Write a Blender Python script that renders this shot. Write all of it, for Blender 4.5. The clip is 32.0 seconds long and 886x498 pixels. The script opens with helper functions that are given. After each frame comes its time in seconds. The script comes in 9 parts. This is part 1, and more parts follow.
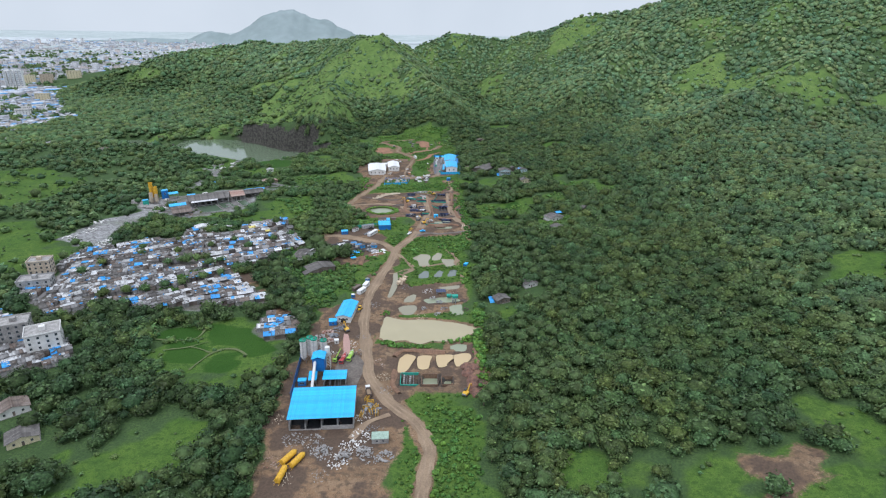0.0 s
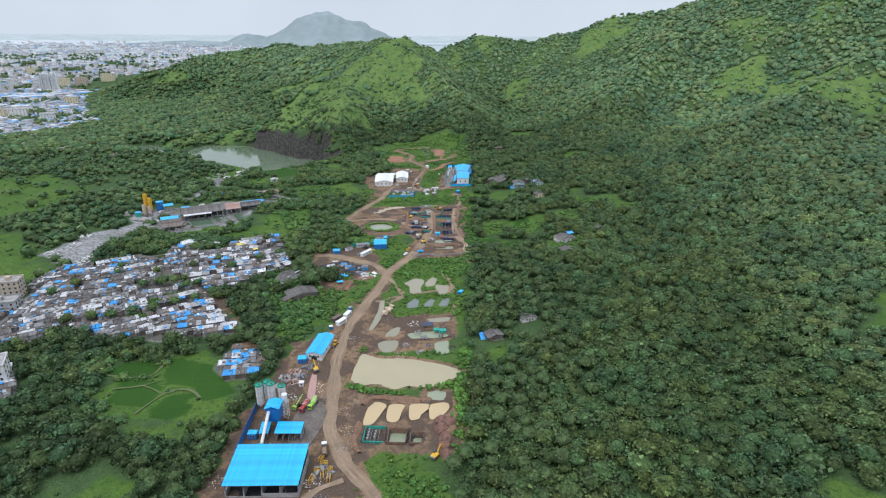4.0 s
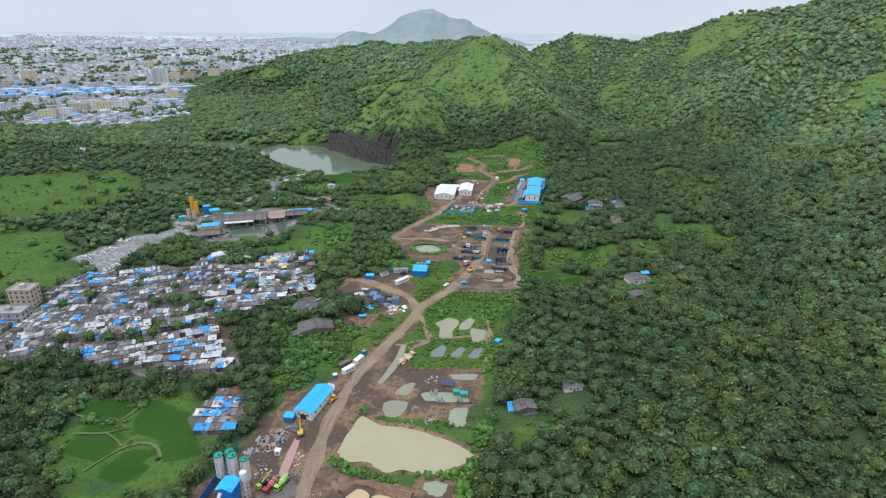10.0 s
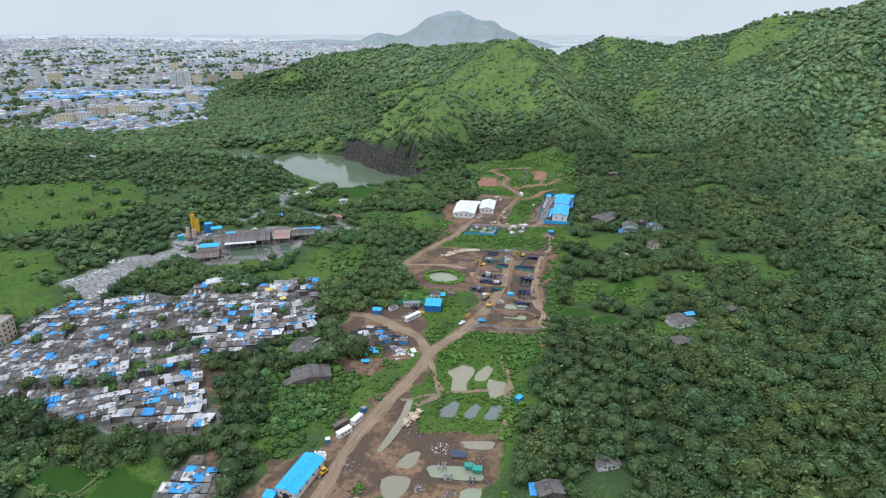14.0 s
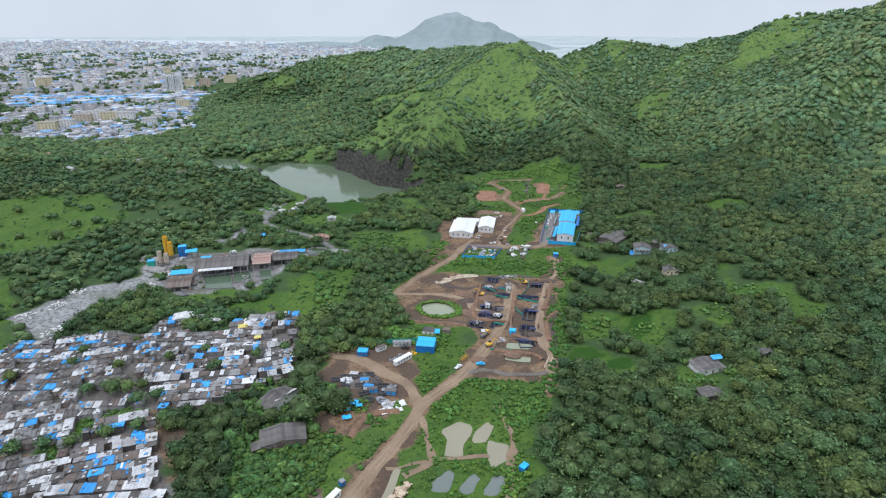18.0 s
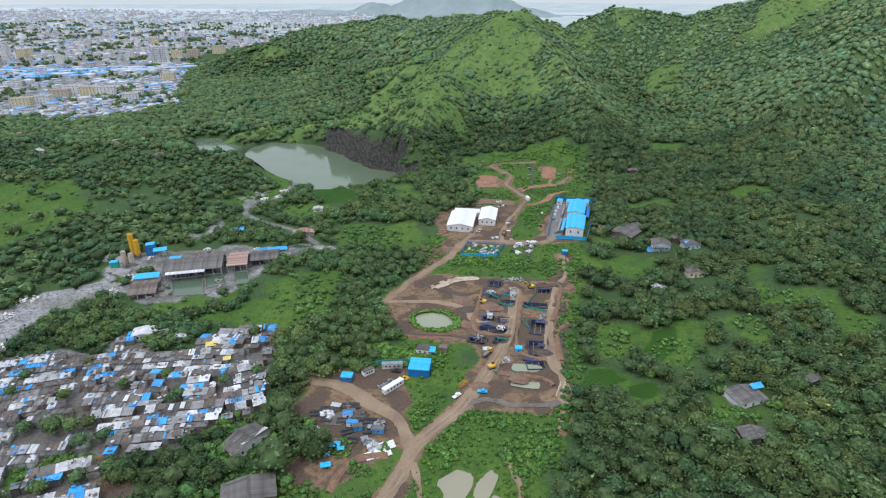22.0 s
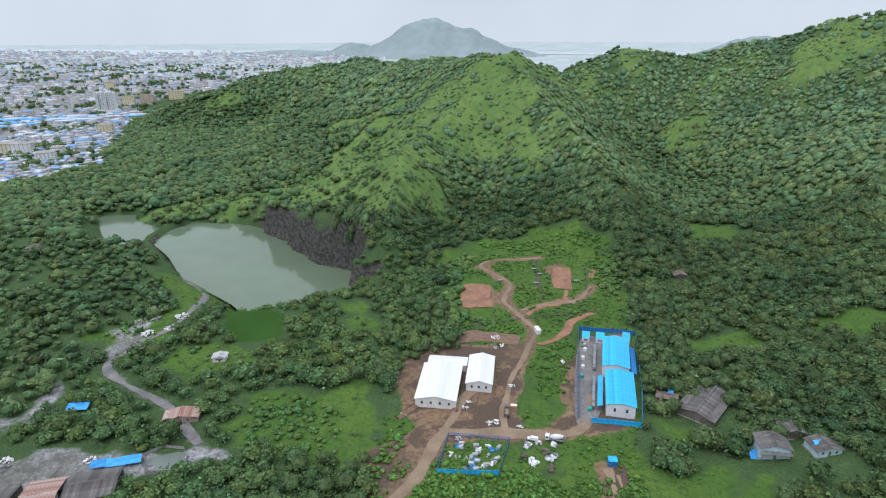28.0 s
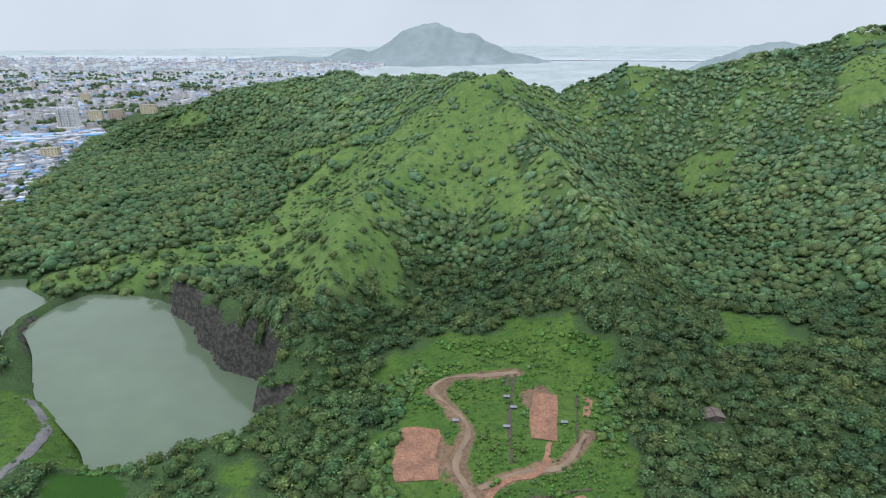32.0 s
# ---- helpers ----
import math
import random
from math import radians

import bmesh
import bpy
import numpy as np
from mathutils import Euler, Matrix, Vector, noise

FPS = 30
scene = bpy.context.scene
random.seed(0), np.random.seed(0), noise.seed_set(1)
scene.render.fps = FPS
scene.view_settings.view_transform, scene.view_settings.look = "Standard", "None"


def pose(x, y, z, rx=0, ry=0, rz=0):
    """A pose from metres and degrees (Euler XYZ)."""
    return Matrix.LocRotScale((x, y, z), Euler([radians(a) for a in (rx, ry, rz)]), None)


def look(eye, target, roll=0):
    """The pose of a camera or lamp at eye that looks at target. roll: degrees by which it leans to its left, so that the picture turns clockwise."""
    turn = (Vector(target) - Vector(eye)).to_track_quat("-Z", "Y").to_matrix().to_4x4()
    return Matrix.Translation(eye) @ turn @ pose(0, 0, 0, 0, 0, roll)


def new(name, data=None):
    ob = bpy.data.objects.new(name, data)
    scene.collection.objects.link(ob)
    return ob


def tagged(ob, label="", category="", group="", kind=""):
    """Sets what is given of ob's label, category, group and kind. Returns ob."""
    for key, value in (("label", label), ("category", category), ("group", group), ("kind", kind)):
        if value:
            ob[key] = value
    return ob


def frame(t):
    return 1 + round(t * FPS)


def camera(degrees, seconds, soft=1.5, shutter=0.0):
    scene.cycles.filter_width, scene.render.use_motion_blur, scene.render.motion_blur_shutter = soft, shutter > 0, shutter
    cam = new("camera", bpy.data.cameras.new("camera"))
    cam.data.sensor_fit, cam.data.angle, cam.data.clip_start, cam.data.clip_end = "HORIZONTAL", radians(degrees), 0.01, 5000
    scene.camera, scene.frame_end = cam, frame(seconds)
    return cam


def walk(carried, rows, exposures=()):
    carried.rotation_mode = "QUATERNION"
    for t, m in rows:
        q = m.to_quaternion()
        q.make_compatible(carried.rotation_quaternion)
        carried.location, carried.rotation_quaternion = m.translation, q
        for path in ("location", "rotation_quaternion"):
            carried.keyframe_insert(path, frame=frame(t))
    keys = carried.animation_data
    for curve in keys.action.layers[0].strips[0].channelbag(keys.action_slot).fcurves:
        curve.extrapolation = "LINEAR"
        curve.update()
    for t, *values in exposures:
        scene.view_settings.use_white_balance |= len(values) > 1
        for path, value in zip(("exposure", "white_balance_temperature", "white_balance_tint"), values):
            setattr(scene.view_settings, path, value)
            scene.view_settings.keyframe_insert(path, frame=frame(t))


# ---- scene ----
cam = camera(73.33, 32.0, 1.2)
PATH = [
    (0, (0.00, 0.00, 179.99), (0.000, 92.666, 142.397), 0.75),
    (0.5, (2.85, 5.22, 180.45), (2.651, 97.921, 142.952), 0.54),
    (1, (5.89, 10.65, 180.86), (5.524, 103.372, 143.417), 0.48),
    (1.5, (9.18, 16.07, 181.17), (8.730, 108.806, 143.751), 0.37),
    (2, (12.88, 21.66, 181.45), (12.146, 114.380, 143.988), 0.37),
    (2.5, (16.81, 27.12, 181.60), (14.224, 119.797, 144.138), 0.31),
    (3, (20.90, 32.76, 181.72), (16.141, 125.342, 144.217), 0.32),
    (3.5, (24.93, 38.21, 181.74), (19.927, 130.766, 144.206), 0.33),
    (5.5, (39.48, 59.79, 181.25), (26.528, 151.510, 143.563), 0.22),
    (6, (42.59, 65.56, 181.04), (27.813, 156.984, 143.315), 0.26),
    (6.5, (45.61, 71.52, 180.81), (30.412, 162.884, 143.107), 0.20),
    (7, (48.45, 77.63, 180.56), (33.290, 168.958, 142.742), 0.22),
    (7.5, (51.00, 83.87, 180.30), (35.929, 175.178, 142.418), 0.30),
    (8, (53.22, 90.17, 180.03), (38.171, 181.471, 142.115), 0.32),
    (8.5, (54.86, 96.52, 179.80), (38.654, 187.613, 141.872), 0.33),
    (9, (55.80, 102.88, 179.61), (37.751, 193.625, 141.661), 0.25),
    (9.5, (56.23, 109.33, 179.42), (36.295, 199.679, 141.477), 0.22),
    (10, (56.18, 115.73, 179.26), (34.363, 205.665, 141.362), 0.20),
    (10.5, (55.83, 122.20, 179.15), (32.146, 211.655, 141.249), 0.11),
    (11, (55.34, 128.66, 179.10), (30.089, 217.684, 141.192), 0.07),
    (11.5, (54.62, 135.04, 179.14), (28.772, 223.897, 141.231), 0.02),
    (12, (53.70, 141.33, 179.25), (27.857, 230.189, 141.356), 0.02),
    (12.5, (52.61, 147.49, 179.44), (26.778, 236.385, 141.611), 0.01),
    (13, (51.45, 153.48, 179.68), (25.662, 242.392, 141.876), 0.05),
    (13.5, (50.31, 159.29, 179.96), (24.525, 248.243, 142.252), 0.06),
    (14, (49.17, 165.15, 180.27), (23.399, 254.112, 142.557), 0.04),
    (14.5, (48.01, 170.83, 180.55), (22.210, 259.819, 142.933), -0.04),
    (16.5, (43.60, 192.20, 181.35), (17.898, 281.257, 143.822), -0.06),
    (17, (42.37, 197.87, 181.36), (16.638, 286.915, 143.812), -0.08),
    (17.5, (41.06, 203.76, 181.28), (15.365, 292.814, 143.737), -0.12),
    (18, (39.65, 209.94, 181.17), (13.934, 299.000, 143.646), -0.13),
    (18.5, (38.08, 216.39, 181.04), (12.391, 305.452, 143.515), -0.15),
    (19, (36.29, 222.95, 180.96), (11.012, 311.177, 141.256), -0.18),
    (19.5, (34.40, 229.26, 180.98), (9.348, 316.623, 139.263), -0.25),
    (20, (32.58, 235.35, 181.04), (7.529, 322.619, 139.131), -0.30),
    (20.5, (30.94, 241.25, 181.06), (5.956, 328.527, 139.134), -0.30),
    (21, (29.51, 247.05, 181.02), (4.512, 334.315, 139.065), -0.28),
    (21.5, (28.32, 252.86, 180.90), (3.368, 340.123, 138.930), -0.28),
    (22, (27.30, 258.83, 180.70), (2.258, 346.078, 138.730), -0.31),
    (22.5, (26.28, 265.19, 180.42), (3.247, 352.976, 138.431), -0.13),
    (23, (24.97, 272.23, 180.09), (2.549, 360.180, 138.111), -0.12),
    (23.5, (22.96, 281.48, 179.76), (0.512, 369.368, 137.663), -0.13),
    (24, (19.78, 294.56, 179.54), (-2.645, 382.454, 137.452), -0.10),
    (24.5, (15.75, 310.84, 179.33), (-6.601, 398.775, 137.283), -0.08),
    (25, (11.52, 328.74, 178.96), (-10.872, 416.681, 136.955), -0.08),
    (25.5, (7.35, 346.91, 178.45), (-15.572, 437.051, 141.708), -0.13),
    (27.5, (-8.94, 420.77, 176.26), (-32.125, 510.791, 139.401), -0.31),
    (28, (-13.13, 438.82, 176.00), (-36.418, 528.890, 139.325), -0.50),
    (28.5, (-17.47, 456.52, 175.69), (-40.687, 546.564, 138.906), -0.38),
    (29, (-21.08, 474.34, 175.53), (-41.031, 565.107, 138.607), -0.39),
    (29.5, (-23.82, 492.23, 175.73), (-43.845, 582.939, 138.700), -0.46),
    (30, (-25.24, 510.20, 176.50), (-45.390, 600.911, 139.534), -0.84),
    (30.5, (-24.73, 528.68, 178.14), (-45.026, 619.344, 141.150), -0.79),
    (31, (-21.67, 547.35, 180.70), (-42.085, 638.103, 143.995), -0.79),
    (31.5, (-16.65, 565.55, 183.78), (-37.409, 656.289, 147.238), -0.70),
    (32, (-11.00, 583.44, 187.03), (-35.534, 673.318, 150.684), -0.68),
]
walk(cam, [(t, look(eye, target, roll)) for t, eye, target, roll in PATH], [(0.0, 0.32, 5830, 22), (32.0, 0.32, 5830, 22)])

# ---------------------------------------------------------------- light
world = bpy.data.worlds.new("overcast_sky")
scene.world = world
world.use_nodes = True
_n, _l = world.node_tree.nodes, world.node_tree.links
_n.clear()
_co = _n.new("ShaderNodeTexCoord")
_cl = _n.new("ShaderNodeVectorMath"); _cl.operation = "MAXIMUM"
_cl.inputs[1].default_value = (-1, -1, 0.03)
_sky = _n.new("ShaderNodeTexSky"); _sky.sky_type = "NISHITA"; _sky.sun_disc = False
_sky.sun_elevation, _sky.sun_rotation = radians(62), radians(200)
_sky.dust_density, _sky.air_density = 3.0, 1.0
_mul = _n.new("ShaderNodeVectorMath"); _mul.operation = "SCALE"; _mul.inputs["Scale"].default_value = 0.10
_mix = _n.new("ShaderNodeMix"); _mix.data_type = "RGBA"
_mix.inputs["Factor"].default_value = 0.88
_cloud = _n.new("ShaderNodeTexNoise"); _cloud.inputs["Scale"].default_value = 2.2; _cloud.inputs["Detail"].default_value = 5
_ramp = _n.new("ShaderNodeValToRGB")
_ramp.color_ramp.elements[0].position, _ramp.color_ramp.elements[0].color = 0.30, (0.530, 0.604, 0.582, 1)
_ramp.color_ramp.elements[1].position, _ramp.color_ramp.elements[1].color = 0.70, (0.660, 0.728, 0.696, 1)
_bg = _n.new("ShaderNodeBackground"); _bg.inputs["Strength"].default_value = 1.0
_out = _n.new("ShaderNodeOutputWorld")
_l.new(_co.outputs["Generated"], _cl.inputs[0]); _l.new(_cl.outputs[0], _sky.inputs["Vector"])
_l.new(_co.outputs["Generated"], _cloud.inputs["Vector"]); _l.new(_cloud.outputs["Fac"], _ramp.inputs["Fac"])
_l.new(_sky.outputs[0], _mul.inputs[0]); _l.new(_mul.outputs[0], _mix.inputs["A"])
_up_z = _n.new("ShaderNodeSeparateXYZ"); _l.new(_co.outputs["Generated"], _up_z.inputs[0])
_zen = _n.new("ShaderNodeMapRange"); _zen.inputs["From Min"].default_value, _zen.inputs["To Min"].default_value, _zen.inputs["To Max"].default_value = 0.12, 1.0, 2.1
_l.new(_up_z.outputs["Z"], _zen.inputs["Value"])
_over = _n.new("ShaderNodeVectorMath"); _over.operation = "SCALE"
_l.new(_ramp.outputs[0], _over.inputs[0]); _l.new(_zen.outputs[0], _over.inputs["Scale"])
_l.new(_over.outputs[0], _mix.inputs["B"]); _l.new(_mix.outputs["Result"], _bg.inputs["Color"])
_l.new(_bg.outputs[0], _out.inputs[0])
_sd = bpy.data.lights.new("sun", "SUN"); _sd.energy, _sd.angle, _sd.color = 1.05, radians(25), (1.0, 0.96, 0.90)
sun = new("sun", _sd)
sun.matrix_world = look((0, 0, 800), (180, 330, 0))

# ---------------------------------------------------------------- materials
MATS = {}


def material(name, base, other=None, scale=1.0, rough=0.8, metal=0.0, bump=0.0, spec=0.3, fine=None, vary=0.0, wave=0.0, island=0.0, tint=False, grain=0.25, coord="Object", low=0.35, high=0.65):
    """A noise-mixed surface. scale: blotches a metre; fine: grain a metre; vary: brightness by object; wave: corrugation a metre."""
    if name in MATS:
        return MATS[name]
    m = bpy.data.materials.new(name)
    m.use_nodes = True
    n, l = m.node_tree.nodes, m.node_tree.links
    b = n["Principled BSDF"]
    b.inputs["Roughness"].default_value, b.inputs["Metallic"].default_value = rough, metal
    b.inputs["Specular IOR Level"].default_value = spec
    co = n.new("ShaderNodeTexCoord")
    no = n.new("ShaderNodeTexNoise"); no.inputs["Scale"].default_value, no.inputs["Detail"].default_value = scale, 6
    l.new(co.outputs[coord], no.inputs["Vector"])
    mp = n.new("ShaderNodeMapRange"); mp.inputs["From Min"].default_value, mp.inputs["From Max"].default_value = low, high
    l.new(no.outputs["Fac"], mp.inputs["Value"])
    mx = n.new("ShaderNodeMix"); mx.data_type = "RGBA"
    mx.inputs["A"].default_value = (*base, 1)
    mx.inputs["B"].default_value = (*(other or tuple(c * 0.75 for c in base)), 1)
    l.new(mp.outputs[0], mx.inputs["Factor"])
    col = mx.outputs["Result"]

    def gain(source, amount, lo=0.0, hi=1.0):
        nonlocal col
        r = n.new("ShaderNodeMapRange")
        r.inputs["From Min"].default_value, r.inputs["From Max"].default_value = lo, hi
        r.inputs["To Min"].default_value, r.inputs["To Max"].default_value = 1 - amount, 1 + amount
        l.new(source, r.inputs["Value"])
        g = n.new("ShaderNodeVectorMath"); g.operation = "SCALE"
        l.new(col, g.inputs[0]); l.new(r.outputs[0], g.inputs["Scale"])
        col = g.outputs[0]

    fn = n.new("ShaderNodeTexNoise"); fn.inputs["Scale"].default_value, fn.inputs["Detail"].default_value = fine or scale * 7, 4
    l.new(co.outputs[coord], fn.inputs["Vector"])
    gain(fn.outputs["Fac"], grain, 0.32, 0.68)
    if vary:
        oi = n.new("ShaderNodeObjectInfo"); gain(oi.outputs["Random"], vary)
    if island:
        ge = n.new("ShaderNodeNewGeometry"); gain(ge.outputs["Random Per Island"], island)
    if tint:
        at = n.new("ShaderNodeAttribute"); at.attribute_name = "tint"
        hs = n.new("ShaderNodeMix"); hs.data_type = "RGBA"; hs.blend_type = "MULTIPLY"; hs.inputs["Factor"].default_value = 1.0
        l.new(col, hs.inputs["A"]); l.new(at.outputs["Color"], hs.inputs["B"])
        col = hs.outputs["Result"]
    l.new(col, b.inputs["Base Color"])
    if bump or wave:
        bp = n.new("ShaderNodeBump"); bp.inputs["Strength"].default_value = max(bump, 0.22 if wave else 0)
        bp.inputs["Distance"].default_value = 0.05 if wave else 0.3
        if wave:
            wv = n.new("ShaderNodeTexWave"); wv.inputs["Scale"].default_value = wave; wv.inputs["Distortion"].default_value = 0.0
            l.new(co.outputs[coord], wv.inputs["Vector"]); l.new(wv.outputs["Fac"], bp.inputs["Height"])
        else:
            l.new(fn.outputs["Fac"], bp.inputs["Height"])
        l.new(bp.outputs[0], b.inputs["Normal"])
    MATS[name] = m
    return m


def water_material(name, deep, rough=0.08):
    m = material(name, deep, tuple(c * 0.85 for c in deep), scale=0.02, rough=rough, spec=0.35, fine=0.05, grain=0.04, low=0.2, high=0.8)
    return m


LEAF = material("leaves", (0.088, 0.137, 0.048), (0.064, 0.106, 0.038), scale=0.06, rough=0.6, spec=0.22, island=0.34, fine=1.6, grain=0.35, tint=True)
CORE = material("crown_leaves", (0.084, 0.130, 0.046), (0.060, 0.098, 0.036), scale=0.7, rough=0.75, spec=0.12, fine=1.1, grain=0.5, tint=True, bump=0.8)
BARK = material("bark", (0.12, 0.09, 0.065), (0.07, 0.055, 0.04), scale=1.5, rough=0.95, bump=0.4)
BLUE = material("blue_sheet", (0.012, 0.39, 0.74), (0.016, 0.35, 0.68), scale=0.12, rough=0.38, spec=0.5, wave=2.0, vary=0.08)
BLUE_DARK = material("blue_sheet_dark", (0.012, 0.16, 0.46), (0.015, 0.12, 0.36), scale=0.3, rough=0.45, spec=0.4, wave=2.0)
WHITE = material("white_sheet", (0.68, 0.68, 0.67), (0.60, 0.60, 0.585), scale=0.1, rough=0.5, wave=1.5, grain=0.07)
OFFWHITE = material("white_paint", (0.66, 0.65, 0.62), (0.56, 0.55, 0.52), scale=0.35, rough=0.7, grain=0.10)
CONCRETE = material("concrete", (0.34, 0.33, 0.31), (0.22, 0.21, 0.20), scale=0.4, rough=0.9, bump=0.2)
STEEL = material("grey_steel", (0.30, 0.31, 0.32), (0.18, 0.18, 0.19), scale=0.6, rough=0.5, metal=0.5)
DARK = material("dark_void", (0.03, 0.032, 0.035), (0.018, 0.018, 0.02), scale=0.8, rough=0.9)
GLASS = material("window_glass", (0.05, 0.065, 0.075), (0.03, 0.04, 0.05), scale=0.7, rough=0.1, spec=0.6)
RUST = material("rusty_sheet", (0.22, 0.09, 0.055), (0.42, 0.36, 0.32), scale=0.35, rough=0.85, wave=1.5)
ASBESTOS = material("grey_cement_sheet", (0.085, 0.078, 0.072), (0.14, 0.13, 0.12), scale=0.25, rough=0.95, wave=1.2, vary=0.3)
GREYSHEET = material("pale_tin_sheet", (0.42, 0.42, 0.41), (0.27, 0.265, 0.255), scale=0.35, rough=0.6, wave=1.5, vary=0.25)
WHITESHEET = material("white_tarpaulin", (0.58, 0.58, 0.58), (0.40, 0.40, 0.395), scale=0.3, rough=0.7, vary=0.2)
TARP = material("blue_tarpaulin", (0.025, 0.23, 0.58), (0.06, 0.34, 0.66), scale=0.35, rough=0.45, bump=0.4, vary=0.25)
BROWNSHEET = material("brown_sheet", (0.10, 0.075, 0.06), (0.17, 0.14, 0.12), scale=0.3, rough=0.9, vary=0.3)
YELLOW = material("yellow_paint", (0.68, 0.40, 0.03), (0.50, 0.28, 0.03), scale=0.8, rough=0.5)
RED = material("red_paint", (0.42, 0.05, 0.05), (0.30, 0.05, 0.05), scale=0.8, rough=0.45)
LIME = material("lime_paint", (0.30, 0.52, 0.06), (0.24, 0.42, 0.06), scale=0.8, rough=0.45)
GREEN = material("green_net", (0.03, 0.33, 0.25), (0.03, 0.25, 0.19), scale=0.6, rough=0.8)
GREENTOP = material("green_silo_top", (0.03, 0.33, 0.22), (0.03, 0.26, 0.18), scale=0.6, rough=0.5)
TYRE = material("black_rubber", (0.025, 0.025, 0.025), (0.04, 0.038, 0.035), scale=2.0, rough=0.9)
ROAD = material("earth_road", (0.255, 0.185, 0.120), (0.178, 0.128, 0.084), scale=0.09, rough=0.95, bump=0.25, fine=1.6, grain=0.16)
TRACK = material("pale_wheel_track", (0.285, 0.210, 0.140), (0.215, 0.153, 0.102), scale=0.12, rough=0.95, bump=0.2, fine=1.8, grain=0.15)
ASPHALT = material("grey_road", (0.20, 0.19, 0.18), (0.13, 0.125, 0.12), scale=0.12, rough=0.92, fine=1.2)
MUD_WATER = water_material("muddy_water", (0.36, 0.315, 0.19), 0.25)
TAN_WATER = water_material("tan_water", (0.46, 0.345, 0.185), 0.25)
GREEN_WATER = water_material("green_water", (0.25, 0.275, 0.18), 0.16)
POND_WATER = water_material("pond_water", (0.255, 0.235, 0.160), 0.18)
GREY_WATER = water_material("grey_pond_water", (0.15, 0.175, 0.155), 0.12)
LAKE_WATER = water_material("lake_water", (0.122, 0.162, 0.102), 0.10)
# Grey-blue base colour imitates haze over the far hills.
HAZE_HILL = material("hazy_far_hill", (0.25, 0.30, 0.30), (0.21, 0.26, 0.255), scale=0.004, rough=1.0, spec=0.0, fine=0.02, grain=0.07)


# ---------------------------------------------------------------- helpers
def raw_mesh(name, verts, faces_t=None, faces_q=None, mats=(), mat_t=None, mat_q=None, tint=None):
    """A mesh from arrays of corners, triangles and quads."""
    me = bpy.data.meshes.new(name)
    ft = np.zeros((0, 3), np.int32) if faces_t is None else np.asarray(faces_t, np.int32)
    fq = np.zeros((0, 4), np.int32) if faces_q is None else np.asarray(faces_q, np.int32)
    me.vertices.add(len(verts))
    me.vertices.foreach_set("co", np.asarray(verts, np.float32).ravel())
    me.loops.add(ft.size + fq.size)
    me.loops.foreach_set("vertex_index", np.r_[ft.ravel(), fq.ravel()].astype(np.int32))
    me.polygons.add(len(ft) + len(fq))
    me.polygons.foreach_set("loop_start", np.r_[np.arange(len(ft)) * 3, ft.size + np.arange(len(fq)) * 4].astype(np.int32))
    for m in mats:
        me.materials.append(m)
    if mat_t is not None or mat_q is not None:
        a = np.zeros(len(ft), np.int32) if mat_t is None else np.full(len(ft), mat_t, np.int32) if np.isscalar(mat_t) else mat_t
        b = np.zeros(len(fq), np.int32) if mat_q is None else np.full(len(fq), mat_q, np.int32) if np.isscalar(mat_q) else mat_q
        me.polygons.foreach_set("material_index", np.r_[a, b].astype(np.int32))
    if tint is not None:
        at = me.attributes.new("tint", "FLOAT_COLOR", "POINT")
        at.data.foreach_set("color", np.asarray(tint, np.float32).ravel())
    me.update(calc_edges=True)
    return me


def part(name, bm, mat, parent=None, label="", smooth=False):
    """Links a bmesh as one mesh object under a thing or part."""
    me = bpy.data.meshes.new(name)
    bm.to_mesh(me)
    bm.free()
    for m in (mat if isinstance(mat, (list, tuple)) else [mat]):
        me.materials.append(m)
    if smooth:
        me.polygons.foreach_set("use_smooth", [True] * len(me.polygons))
    ob = new(name, me)
    if parent is not None:
        ob.parent = parent
    return tagged(ob, label)


def share(name, me, parent, m=None, label=""):
    ob = new(name, me)
    ob.parent = parent
    if m is not None:
        ob.matrix_local = m
    return tagged(ob, label)


def thing(name, x, y, z=0.0, rz=0.0, label="", category="", group="", kind=""):
    ob = new(name)
    ob.empty_display_size = 1
    ob.matrix_world = pose(x, y, z, 0, 0, rz)
    return tagged(ob, label, category, group, kind)


def box(bm, x0, y0, z0, x1, y1, z1, bevel=0.0, m=None):
    ret = bmesh.ops.create_cube(bm, size=1.0)
    mat = Matrix.Translation(((x0 + x1) / 2, (y0 + y1) / 2, (z0 + z1) / 2)) @ Matrix.Diagonal((x1 - x0, y1 - y0, z1 - z0, 1))
    if m is not None:
        mat = m @ mat
    bmesh.ops.transform(bm, matrix=mat, verts=ret["verts"])
    if bevel:
        es = list({e for v in ret["verts"] for e in v.link_edges})
        bmesh.ops.bevel(bm, geom=es, offset=bevel, segments=1, affect="EDGES")
    return bm


def boxes(*rows, bevel=0.0):
    bm = bmesh.new()
    for r in rows:
        box(bm, *r, bevel=bevel)
    return bm


def tube(bm, p, q, r0, r1=None, seg=12, caps=True):
    p, q = Vector(p), Vector(q)
    d = q - p
    m = Matrix.Translation((p + q) / 2) @ d.to_track_quat("Z", "Y").to_matrix().to_4x4()
    bmesh.ops.create_cone(bm, cap_ends=caps, segments=seg, radius1=r0, radius2=r0 if r1 is None else r1, depth=d.length, matrix=m)
    return bm


